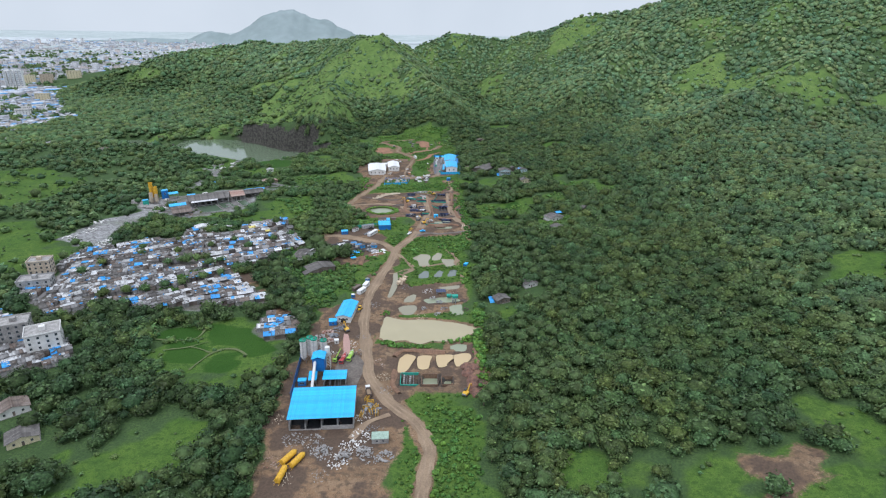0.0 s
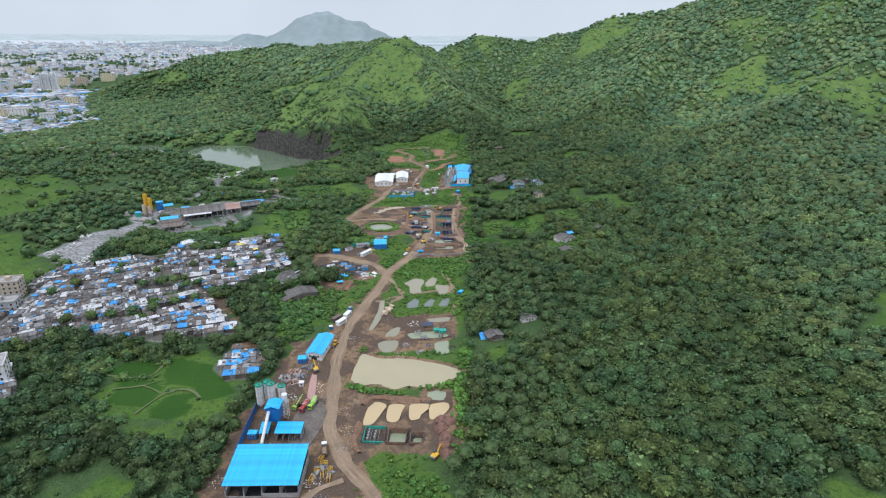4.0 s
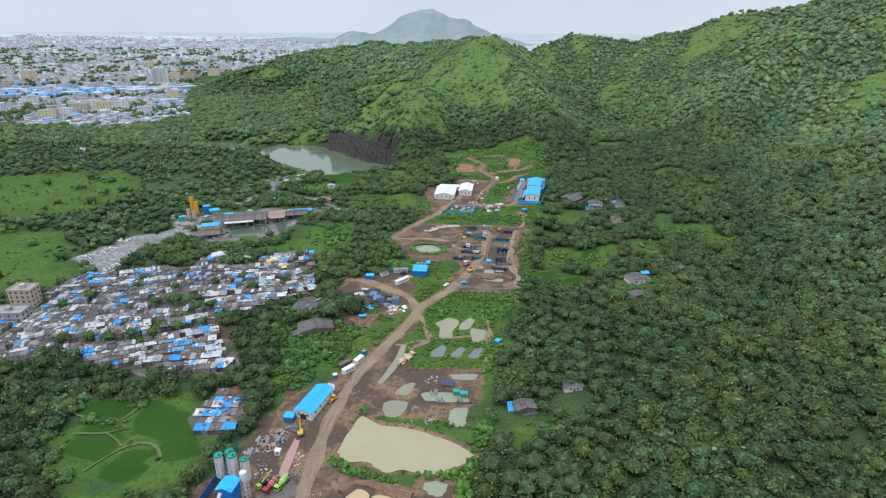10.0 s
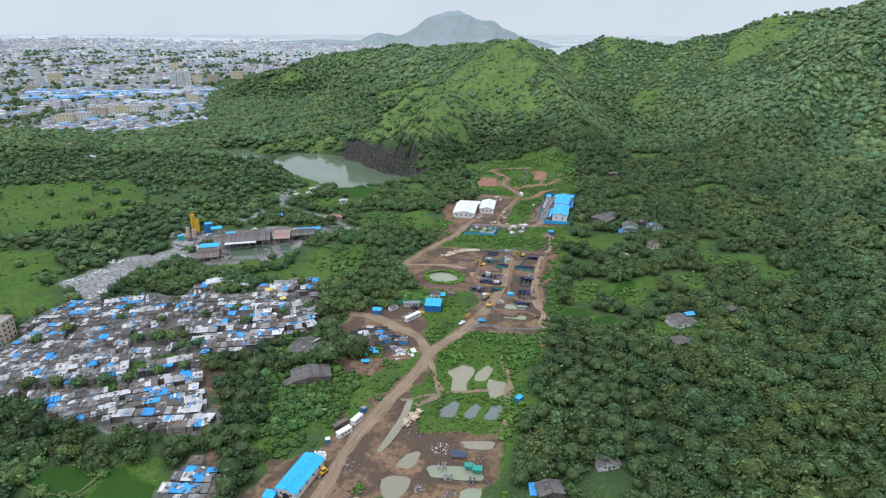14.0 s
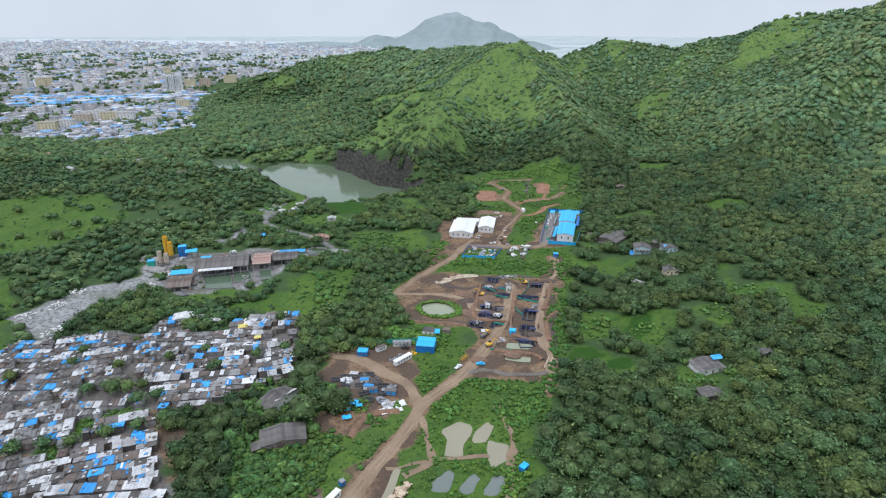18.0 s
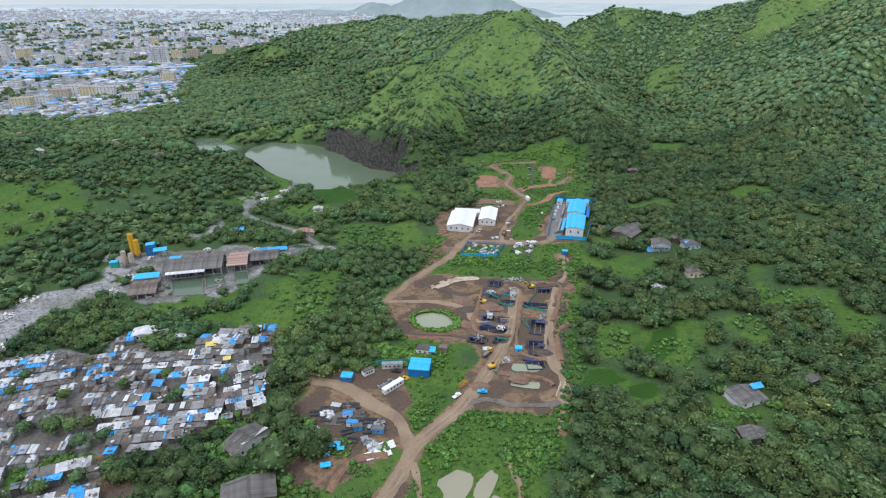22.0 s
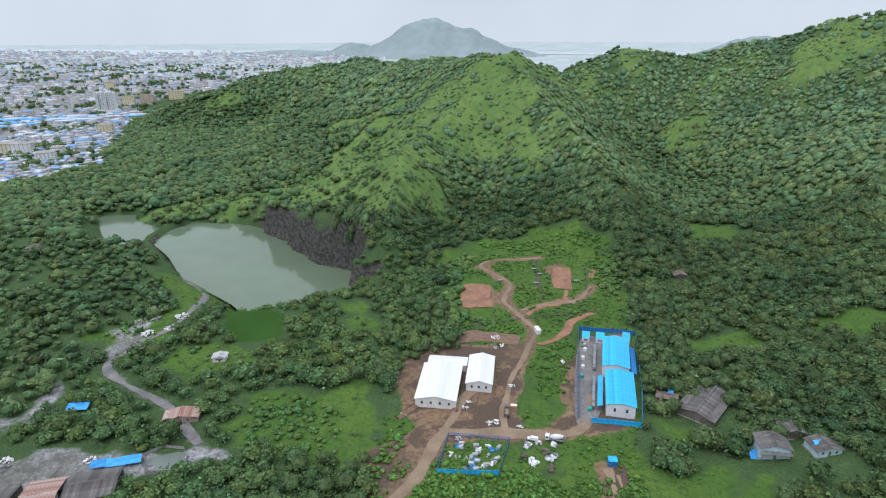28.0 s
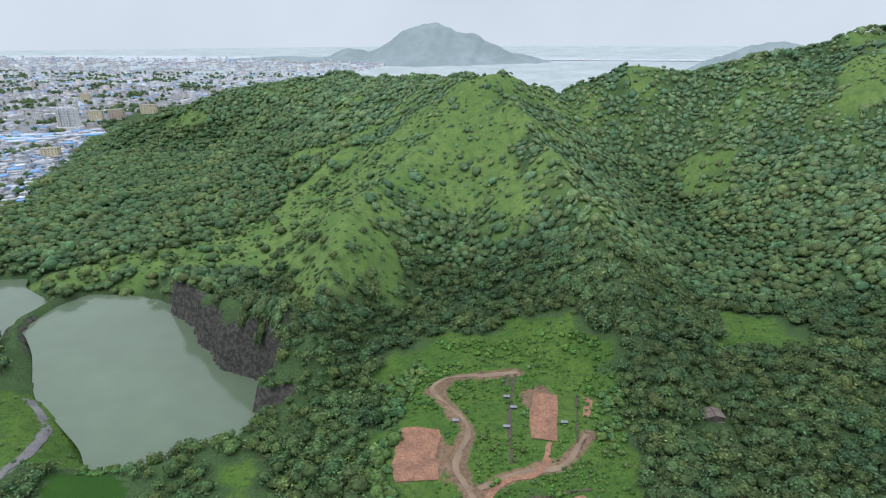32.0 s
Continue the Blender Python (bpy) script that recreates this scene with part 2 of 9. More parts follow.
def gable(bm, x0, y0, x1, y1, z, rise, over=0.4, thick=0.12, along="y"):
    """A pitched roof of two slabs, ridge along y or x."""
    if along == "y":
        xm = (x0 + x1) / 2
        prof = [(x0 - over, z), (xm, z + rise), (x1 + over, z), (x1 + over, z - thick), (xm, z + rise - thick), (x0 - over, z - thick)]
        ends = [[(x, y, h) for x, h in prof] for y in (y0 - over, y1 + over)]
    else:
        ym = (y0 + y1) / 2
        prof = [(y0 - over, z), (ym, z + rise), (y1 + over, z), (y1 + over, z - thick), (ym, z + rise - thick), (y0 - over, z - thick)]
        ends = [[(x, y, h) for y, h in prof] for x in (x0 - over, x1 + over)]
    a = [bm.verts.new(v) for v in ends[0]]
    b = [bm.verts.new(v) for v in ends[1]]
    k = len(a)
    for i in range(k):
        j = (i + 1) % k
        bm.faces.new((a[i], a[j], b[j], b[i]))
    for c in (a, b):
        bm.faces.new((c[0], c[1], c[4], c[5]))
        bm.faces.new((c[1], c[2], c[3], c[4]))
    bmesh.ops.recalc_face_normals(bm, faces=bm.faces)
    return bm


def inside(poly, x, y):
    """Signed distance to a polygon's edge, positive inside, for arrays of x and y."""
    p = np.asarray(poly, float)
    q = np.roll(p, -1, 0)
    ins = np.zeros(np.shape(x), bool)
    dist = np.full(np.shape(x), 1e9)
    for (ax, ay), (bx, by) in zip(p, q):
        cross = ((ay > y) != (by > y)) & (x < (bx - ax) * (y - ay) / (by - ay + 1e-12) + ax)
        ins ^= cross
        dx, dy = bx - ax, by - ay
        s = np.clip(((x - ax) * dx + (y - ay) * dy) / (dx * dx + dy * dy + 1e-9), 0, 1)
        dist = np.minimum(dist, np.hypot(x - ax - s * dx, y - ay - s * dy))
    return np.where(ins, dist, -dist)


def near_line(line, x, y):
    """Distance to a polyline."""
    d = np.full(np.shape(x), 1e9)
    for (ax, ay), (bx, by) in zip(line[:-1], line[1:]):
        dx, dy = bx - ax, by - ay
        s = np.clip(((x - ax) * dx + (y - ay) * dy) / (dx * dx + dy * dy + 1e-9), 0, 1)
        d = np.minimum(d, np.hypot(x - ax - s * dx, y - ay - s * dy))
    return d


_rng = np.random.default_rng(5)
_WAVES = [(2 * np.pi / w * np.cos(a), 2 * np.pi / w * np.sin(a), f, amp) for w, a, f, amp in
          zip(np.geomspace(500, 9, 36), _rng.uniform(0, 6.28, 36), _rng.uniform(0, 6.28, 36), np.geomspace(1, 0.1, 36))]


def wob(x, y, lo=9, hi=500):
    """Smooth noise of about -1 to 1 between two wavelengths."""
    s, tot = np.zeros(np.shape(x)), 0.0
    for kx, ky, f, amp in _WAVES:
        w = 2 * np.pi / math.hypot(kx, ky)
        if lo <= w <= hi:
            s = s + amp * np.sin(kx * x + ky * y + f + 1.3 * np.sin(0.6 * ky * x - 0.6 * kx * y + 2 * f))
            tot += amp * amp
    return s / math.sqrt(tot * 2 + 1e-9) * 1.2


def smooth(a, b, v):
    s = np.clip((v - a) / (b - a), 0, 1)
    return s * s * (3 - 2 * s)


# ---------------------------------------------------------------- the plan (metres; y runs along the works, x to the right)
MAIN_ROAD = [(-10, 100), (-8.3, 158.3), (-7.5, 181.7), (-5, 207.5), (-11.7, 226.7), (-25, 242.5), (-36.7, 261.7), (-42.5, 290), (-47.5, 322.5), (-49.2, 353.3), (-45.8, 385), (-39.2, 418.3), (-37.5, 440), (-24.2, 474.2), (-15, 527.5), (-16.7, 560), (-19.2, 588.3)]
BRANCH = [(-37.5, 436.7), (-48.3, 452.5), (-62.5, 460), (-85.8, 470), (-107.5, 466.7)]
TENT_ROAD = [(-93.3, 550), (-90, 568.3), (-85.8, 585), (-73.3, 621.7), (-68.3, 655.8), (-65, 676.7), (-60, 693.3)]
CROSS_ROAD = [(-70.8, 651.7), (-45, 657.5), (-15, 663.3), (-5.8, 676.7), (-3.3, 695.8)]
UP_ROAD = [(-41.7, 658.3), (-45, 677.5), (-45, 701.7), (-39.2, 738.3), (-39.2, 755), (-52.5, 775), (-63.3, 790), (-62.5, 815.8), (-75, 830), (-89.2, 843.3), (-81.7, 857.5), (-47.5, 872.5)]
LOOP_ROAD = [(-49.2, 777.5), (-34.2, 791.7), (-15.8, 803.3), (-6.7, 825)]
EAST_PATH = [(2.5, 645.8), (8.3, 618.3), (4.2, 585.8), (6.7, 549.2), (11.7, 520.8), (20, 495), (20, 466.7)]
LAKE = [(-392, 868), (-403, 893), (-398, 912), (-375, 919), (-338, 921), (-310, 913), (-284, 902), (-262, 880), (-240, 866), (-216, 853), (-193, 851), (-186, 838), (-190, 820), (-196, 805), (-211, 795), (-217, 783), (-232, 775), (-246, 774), (-262, 787), (-285, 802), (-310, 815), (-345, 840), (-370, 855)]
LAKE_WEST = [(-474, 895), (-510, 930), (-483, 940), (-465, 924), (-435, 909), (-418, 900), (-415, 878), (-413, 862), (-424, 856), (-445, 872)]
BIG_POND = [(-36.2, 305.3), (-36.0, 317.3), (-34.4, 329.3), (-29.0, 328.0), (-22.1, 325.5), (-13.8, 326.9), (-2.4, 325.1), (6.3, 323.4), (16.2, 320.1), (23.0, 316.3), (14.7, 309.2), (14.0, 305.4), (1.5, 302.4), (-6.5, 302.8), (-12.7, 299.6), (-21.6, 303.1), (-29.2, 301.2)]
PONDS = []
PONDS.append((BIG_POND, MUD_WATER, "large muddy brown rainwater pond beside the dirt road"))
PONDS.append(([(-23.2, 269.8), (-23.0, 282.7), (-19.8, 287.1), (-14.7, 285.0), (-15.8, 279.9), (-18.8, 270.9)], TAN_WATER, "flooded excavation pit with tan water"))
PONDS.append(([(-12.3, 273.5), (-13.3, 282.7), (-11.8, 285.8), (-5.8, 285.6), (-6.4, 280.7), (-7.4, 273.5)], TAN_WATER, "flooded excavation pit with tan water"))
PONDS.append(([(-1.6, 275.3), (-2.9, 284.5), (-1.2, 286.9), (5.7, 287.3), (6.6, 284.2), (3.4, 279.2), (2.5, 276.0)], TAN_WATER, "flooded excavation pit with tan water"))
PONDS.append(([(8.1, 276.2), (7.0, 283.0), (7.4, 287.0), (14.6, 289.1), (16.3, 284.5), (11.3, 275.9)], TAN_WATER, "flooded excavation pit with tan water"))
PONDS.append(([(3.8, 295.7), (8.4, 297.9), (13.4, 297.8), (13.5, 293.0), (8.7, 292.2)], GREEN_WATER, "narrow rectangular pit of greenish water"))
PONDS.append(([(-70.6, 540.2), (-68.1, 544.2), (-62.4, 547.4), (-54.5, 546.8), (-49.0, 542.3), (-49.2, 535.8), (-55.2, 531.1), (-61.8, 530.2), (-67.4, 534.4)], GREEN_WATER, "round green settling pond ringed with grass"))
PONDS.append(([(-23.0, 425.2), (-16.8, 433.0), (-11.3, 431.7), (-10.7, 425.5), (-12.1, 419.1), (-10.4, 411.3), (-17.1, 410.1), (-18.1, 420.5)], POND_WATER, "small irregular rainwater pond in grass"))
PONDS.append(([(-7.7, 427.8), (-3.9, 436.0), (-1.5, 433.4), (-3.0, 423.1), (-6.9, 422.5)], POND_WATER, "small irregular rainwater pond in grass"))
PONDS.append(([(0.2, 423.7), (7.5, 423.1), (8.8, 414.6), (4.4, 409.4), (1.1, 416.7)], POND_WATER, "small irregular rainwater pond in grass"))
PONDS.append(([(-17.0, 393.6), (-13.1, 400.7), (-10.6, 399.5), (-11.3, 389.8), (-16.1, 389.0)], GREY_WATER, "small square grey pond in grass"))
PONDS.append(([(-5.6, 393.9), (-3.1, 401.4), (-0.3, 399.6), (-1.0, 391.6), (-4.7, 391.6)], GREY_WATER, "small square grey pond in grass"))
PONDS.append(([(4.2, 395.6), (5.9, 403.0), (9.4, 403.6), (10.0, 394.1), (4.9, 392.6)], GREY_WATER, "small square grey pond in grass"))
PONDS.append(([(-36.7, 358.8), (-35.9, 369.6), (-35.1, 381.1), (-35.9, 394.4), (-33.7, 397.9), (-32.3, 378.6), (-33.0, 366.1), (-35.1, 357.8)], POND_WATER, "long narrow ditch of grey water"))
PONDS.append(([(-24.9, 351.9), (-23.0, 358.6), (-18.6, 361.9), (-18.8, 352.2)], POND_WATER, "small shallow pond in bare earth"))
PONDS.append(([(-25.6, 337.5), (-26.9, 343.1), (-18.3, 345.8), (-17.8, 340.0), (-19.2, 334.8), (-22.9, 334.1)], POND_WATER, "small shallow pond in bare earth"))
PONDS.append(([(-3.1, 373.0), (10.1, 376.9), (10.0, 372.6), (0.6, 371.0)], POND_WATER, "small shallow pond in bare earth"))
PONDS.append(([(4.8, 346.2), (12.3, 347.4), (12.4, 336.1), (6.6, 334.0)], GREEN_WATER, "flooded trench of green water"))
PONDS.append(([(-11.7, 355), (9.2, 359.2), (10, 353.3), (-9.2, 350)], GREEN_WATER, "long flooded trench of green water"))
PONDS.append(([(-5.8, 496.7), (6.7, 498.3), (6.7, 494.2), (-5, 493.3)], GREEN_WATER, "flooded trench of pale green water"))
PONDS.append(([(-7.5, 510), (4.2, 511.7), (4.2, 506.7), (-6.7, 505.8)], GREEN_WATER, "flooded trench of pale green water"))
PONDS.append(([(-186.7, 605.8), (-176.7, 611.7), (-170.8, 605.8), (-178.3, 600)], GREY_WATER, "dark round walled pond beside the yard"))
BELT = [(-58.3, 100), (-75, 166.7), (-79.2, 225), (-80.8, 275), (-76.7, 329.2), (-66.7, 358.3), (-60, 400), (-58.3, 429.2), (-98.3, 441.7), (-101.7, 471.7), (-65, 491.7), (-66.7, 512.5), (-83.3, 533.3), (-98.3, 556.7), (-83.3, 600), (-101.7, 658.3), (-98.3, 708.3), (-76.7, 725), (-93.3, 770.8), (-98.3, 812.5), (-96.7, 858.3), (-50, 895.8), (0, 883.3), (10, 825), (18.3, 766.7), (18.3, 650), (20, 604.2), (25, 500), (21.7, 416.7), (22.5, 333.3), (25, 275), (20.8, 241.7), (20, 166.7), (25, 100)]
DIRT = []
DIRT.append([(-79.2, 166.7), (-80, 275), (-75, 333.3), (-60, 366.7), (-45.8, 416.7), (-33.3, 433.3), (-35, 400), (-25, 366.7), (13.3, 383.3), (21.7, 358.3), (18.3, 331.7), (-30, 331.7), (-40, 320.8), (-38.3, 298.3), (18.3, 296.7), (21.7, 275), (18.3, 250), (-15, 250), (-28.3, 237.5), (-16.7, 218.3), (-20, 166.7)])
DIRT.append([(-93.3, 551.7), (-74.2, 598.3), (-34.2, 601.7), (1.7, 595.8), (7.5, 549.2), (11.7, 523.3), (22.5, 495), (16.7, 479.2), (-20.8, 470.8), (-33.3, 466.7), (-28.3, 491.7), (-35.8, 518.3), (-66.7, 518.3), (-81.7, 528.3)])
DIRT.append([(-98.3, 441.7), (-100, 471.7), (-62.5, 490), (-50, 466.7), (-41.7, 440), (-51.7, 416.7), (-66.7, 410), (-81.7, 420.8)])
DIRT.append([(-104, 662), (-110, 706.7), (-98, 735), (-43.3, 735), (-36.7, 700), (-36.7, 660), (-66.7, 646.7)])
DIRT.append([(-21.7, 666.7), (-18.3, 701.7), (-5, 750), (11.7, 765), (15, 671.7), (-3.3, 663.3)])
DIRT.append([(-100, 583.3), (-93.3, 633.3), (-76.7, 658.3), (-70, 641.7), (-80, 600)])
DIRT.append([(1.7, 641.7), (13.3, 616.7), (13.3, 500), (5, 533.3), (1.7, 583.3)])
DIRT.append([(-94.2, 809.2), (-78.3, 811.7), (-66.7, 792.5), (-64.2, 780), (-85, 771.7)])
DIRT.append([(-38.3, 850.8), (-23.3, 854.2), (-22.5, 819.2), (-33.3, 816.7)])
DIRT.append([(-98.3, 666.7), (-116.7, 708.3), (-100, 708.3)])
DIRT.append([(122, 197), (133, 198), (141, 195), (149, 204), (155, 198), (154, 190), (149, 184), (143, 185), (135, 178), (131, 168), (123, 168), (125, 184), (120, 189)])
DIRT.append([(-164, 401), (-138, 388), (-120, 364), (-126, 362), (-143, 383), (-166, 396)])
DIRT.append([(-113.3, 336.7), (-106.7, 343.3), (-93.3, 340), (-98.3, 330)])
MEADOW = []
MEADOW.append([(-250, 533.3), (-175.8, 534.2), (-144.2, 582.5), (-116.7, 529.2), (-143.3, 496.7), (-216.7, 500)])
MEADOW.append([(-166.7, 658.3), (-119.2, 681.7), (-90.8, 648.3), (-104.2, 620.8), (-163.3, 626.7)])
MEADOW.append([(-125, 875), (-100, 904.2), (-50, 925), (3.3, 900), (16.7, 786.7), (0, 779.2), (-80.8, 763.3), (-106.7, 800)])
MEADOW.append([(-620.8, 649.2), (-490.8, 713.3), (-405.8, 642.5), (-399.2, 568.3), (-446.7, 522.5), (-583.3, 575)])
MEADOW.append([(-435, 496.7), (-369.2, 502.5), (-283.3, 425), (-305.8, 391.7), (-433.3, 416.7)])
MEADOW.append([(-177, 201), (-163, 205), (-153, 203), (-143, 207), (-136, 223), (-119, 229), (-109, 219), (-108, 206), (-115, 195), (-122, 189), (-133, 189), (-135, 179), (-159, 178), (-151, 185), (-158, 195)])
MEADOW.append([(-158, 300), (-141, 318), (-108, 320), (-88, 300), (-92, 276), (-104, 256), (-135, 258), (-152, 268), (-162, 285)])
MEADOW.append([(-143, 209), (-134, 226), (-124, 236), (-106, 221), (-108, 205), (-131, 200)])
MEADOW.append([(-192, 379), (-185, 390), (-164, 404), (-160, 395), (-177, 381), (-184, 373)])
MEADOW.append([(-195, 364), (-185, 371), (-174, 360), (-185, 355)])
MEADOW.append([(162, 230), (172, 230), (180, 218), (183, 206), (188, 204), (178, 180), (171, 188), (169, 200), (165, 213), (157, 218)])
MEADOW.append([(99, 192), (116, 203), (123, 199), (125, 183), (124, 165), (90, 165)])
MEADOW.append([(80, 208), (90, 208), (82, 178), (78, 164), (66, 164), (71, 179)])
MEADOW.append([(58, 201), (69, 204), (66, 192), (55, 187)])
MEADOW.append([(148, 186), (161, 187), (175, 183), (170, 160), (125, 164), (132, 178), (122, 196), (133, 199), (149, 205), (155, 196)])
MEADOW.append([(262, 378), (293, 364), (275, 333), (243, 336)])
MEADOW.append([(-36.7, 450), (20, 456.7), (21.7, 406.7), (-28.3, 403.3)])
MEADOW.append([(-79.2, 618.3), (-58.3, 640), (15, 646.7), (18.3, 601.7), (-58.3, 605)])
MEADOW.append([(-33.3, 275), (-25, 175), (21.7, 175), (21.7, 248.3), (-16.7, 250)])
MEADOW.append([(-83.3, 500), (-58.3, 520.8), (-30, 516.7), (-23.3, 479.2), (-45.8, 462.5), (-70, 491.7)])
MEADOW.append([(-40, 666.7), (-20, 666.7), (-6.7, 754.2), (-31.7, 760)])
MEADOW.append([(-108.3, 391.7), (-60, 433.3), (-55, 391.7), (-76.7, 333.3), (-93.3, 350)])
MEADOW.append([(-283.3, 825), (-250, 775), (-208.3, 762.5), (-275, 741.7), (-333.3, 791.7)])
MEADOW.append([(22, 640), (40, 660), (58, 655), (56, 632), (30, 622)])
MEADOW.append([(20, 664), (28, 684), (40, 676), (34, 662)])
MEADOW.append([(45, 760), (75, 775), (80, 755), (52, 742)])
MEADOW.append([(120, 780), (150, 800), (160, 780), (130, 765)])
MEADOW.append([(30, 335), (44, 348), (52, 340), (38, 328)])
MEADOW.append([(52, 360), (64, 366), (70, 356), (56, 350)])
MEADOW.append([(-240, 690), (-215, 700), (-190, 690), (-205, 665), (-235, 670)])
MEADOW.append([(-300, 690), (-270, 730), (-250, 700), (-275, 680)])
MEADOW.append([(-172, 526), (-175, 552), (-168, 575), (-140, 576), (-129, 550), (-125, 522), (-140, 509), (-164, 508), (-174, 517)])
MEADOW.append([(33, 562), (47, 566), (50, 552), (52, 537), (43, 527), (32, 532)])
MEADOW.append([(27, 515), (41, 522), (48, 511), (38, 500), (27, 499)])
MEADOW.append([(47, 506), (60, 514), (66, 506), (62, 495), (49, 495)])
MEADOW.append([(61, 557), (72, 566), (87, 567), (81, 522), (75, 522), (67, 519), (58, 537)])
MEADOW.append([(98, 582), (110, 583), (108, 565), (118, 554), (106, 546), (95, 562)])
MEADOW.append([(83, 545), (100, 543), (99, 534), (82, 532)])
MEADOW.append([(121, 641), (132, 638), (129, 606), (146, 612), (164, 602), (157, 582), (150, 588), (142, 598), (128, 586), (120, 590), (118, 617)])
MEADOW.append([(28, 599), (42, 605), (46, 588), (26, 579)])
MEADOW.append([(47, 649), (64, 652), (62, 636), (53, 617), (44, 624)])
MEADOW.append([(156, 578), (168, 579), (160, 552), (152, 554)])
MEADOW.append([(80, 506), (96, 512), (104, 504), (98, 484), (80, 484)])
MEADOW.append([(72, 966), (113, 948), (110, 922), (70, 922)])
MEADOW.append([(-169, 766), (-152, 774), (-134, 738), (-150, 726)])
PADDY = [
    [(-140, 316), (-117, 314), (-90, 289), (-106, 280), (-119, 292), (-131, 294)],
    [(-127, 285), (-118, 288), (-108, 277), (-110, 262), (-129, 266)],
    [(-157, 296), (-144, 297), (-130, 287), (-132, 274), (-151, 276)],
    [(-165, 309), (-153, 312), (-141, 306), (-148, 298), (-166, 296)],
    [(-243, 747), (-224, 756), (-197, 741), (-181, 711), (-207, 705), (-227, 720)],
    [(62, 556), (72, 565), (70, 545), (66, 524), (59, 537)],
    [(48, 505), (60, 513), (65, 506), (61, 498), (50, 498)],
    [(28, 513), (40, 520), (46, 511), (38, 503), (28, 502)],
]
SLUM = [(-283, 402), (-271, 375), (-281, 355), (-250, 326), (-242, 321), (-218, 342), (-197, 334), (-147, 337), (-113, 345), (-124, 364), (-143, 382), (-160, 399), (-142, 406), (-129, 417), (-127, 427), (-116, 432), (-113, 446), (-117, 460), (-126, 474), (-143, 512), (-166, 499), (-176, 485), (-172, 474), (-197, 467), (-211, 488), (-220, 480), (-210, 459), (-246, 450), (-264, 441), (-281, 426)]
SLUM_WEST = [(-275, 326.7), (-246.7, 315), (-210, 293.3), (-196.7, 273.3), (-241.7, 250), (-291.7, 275)]
SLUM_SMALL = [(-112.5, 313.3), (-107.5, 331.7), (-84.2, 321.7), (-85.8, 300.8), (-102.5, 296.7)]
MILL = [(-297, 545), (-290, 582), (-262, 588), (-222, 604), (-194, 604), (-187, 592), (-190, 575), (-186, 548), (-200, 534), (-216, 519), (-236, 506), (-262, 520)]
STONY = [(-316, 455), (-308, 498), (-270, 536), (-252, 552), (-258, 522), (-278, 485), (-266, 438), (-290, 440)]
CITY = [(-733.3, 983.3), (-708.3, 1150), (-766.7, 1200), (-883.3, 1383.3), (-1050, 1616.7), (-1200, 1916.7), (-1166.7, 2333.3), (-1041.7, 2666.7), (-1083.3, 3833.3), (-4083.3, 3916.7), (-4083.3, 833.3)]
GRASS_HILL = [(-135, 1245), (-107, 1229), (-74, 1151), (-52, 1022), (-67, 999), (-100, 1050), (-128, 1062), (-152, 1043), (-156, 999), (-141, 923), (-155, 891), (-186, 889), (-243, 949), (-295, 966), (-335, 971), (-383, 1006), (-370, 1072), (-358, 1148), (-317, 1188), (-282, 1252), (-241, 1267), (-185, 1215), (-157, 1240)]
HILL_GRASS = [GRASS_HILL, [(-176, 1270), (-214, 1254), (-276, 1300), (-339, 1294), (-380, 1274), (-432, 1280), (-389, 1235), (-334, 1247), (-273, 1268), (-180, 1198)], [(-481, 935), (-435, 982), (-402, 1023), (-384, 1114), (-314, 1003), (-335, 948), (-390, 937)], [(-800, 1501), (-780, 1534), (-752, 1560), (-730, 1505), (-761, 1499)], [(378, 1010), (436, 1008), (495, 901), (530, 817), (551, 801), (480, 801), (425, 858), (392, 945)], [(204, 1335), (263, 1318), (330, 1300), (300, 1240), (260, 1245), (229, 1265)], [(66, 1258), (102, 1228), (98, 1186), (70, 1206)], [(2, 1392), (20, 1385), (30, 1340), (8, 1345)]]
QUARRY_ROAD = [(-172, 618), (-205, 640), (-240, 652), (-262, 664), (-268, 684), (-259, 708), (-261, 735), (-267, 756), (-281, 777), (-299, 789), (-314, 796)]

GRAVEL = [[(-294, 704), (-278, 712), (-256, 684), (-271, 673)], [(-194, 604), (-180, 611), (-166, 619), (-158, 613), (-171, 605), (-187, 594)], [(-273, 609), (-260, 612), (-275, 645), (-278, 656), (-266, 625), (-265, 604)]]
ISTHMUS = [(-372, 838), (-400, 860), (-409, 882), (-410, 905), (-405, 940)]

RIDGES = []
RIDGES.append([(-158.3, 841.7, 18.3, 75), (-195.8, 991.7, 50, 158.3), (-172.5, 1145.8, 83.3, 250), (-116.7, 1208.3, 98.3, 275), (-138.3, 1255.8, 125, 316.7), (-300, 1466.7, 101.7, 400), (-517.5, 1701.7, 88.3, 358.3), (-697.5, 1606.7, 60, 250), (-841.7, 1541.7, 12.5, 183.3)])
RIDGES.append([(-178.3, 854.2, 28.3, 66.7), (-282.5, 900, 16.7, 75), (-358.3, 966.7, 1.7, 100)])
RIDGES.append([(-125, 1241.7, 116.7, 266.7), (-50, 1083.3, 73.3, 216.7), (8.3, 933.3, 35, 158.3), (37.5, 841.7, 6.7, 91.7)])
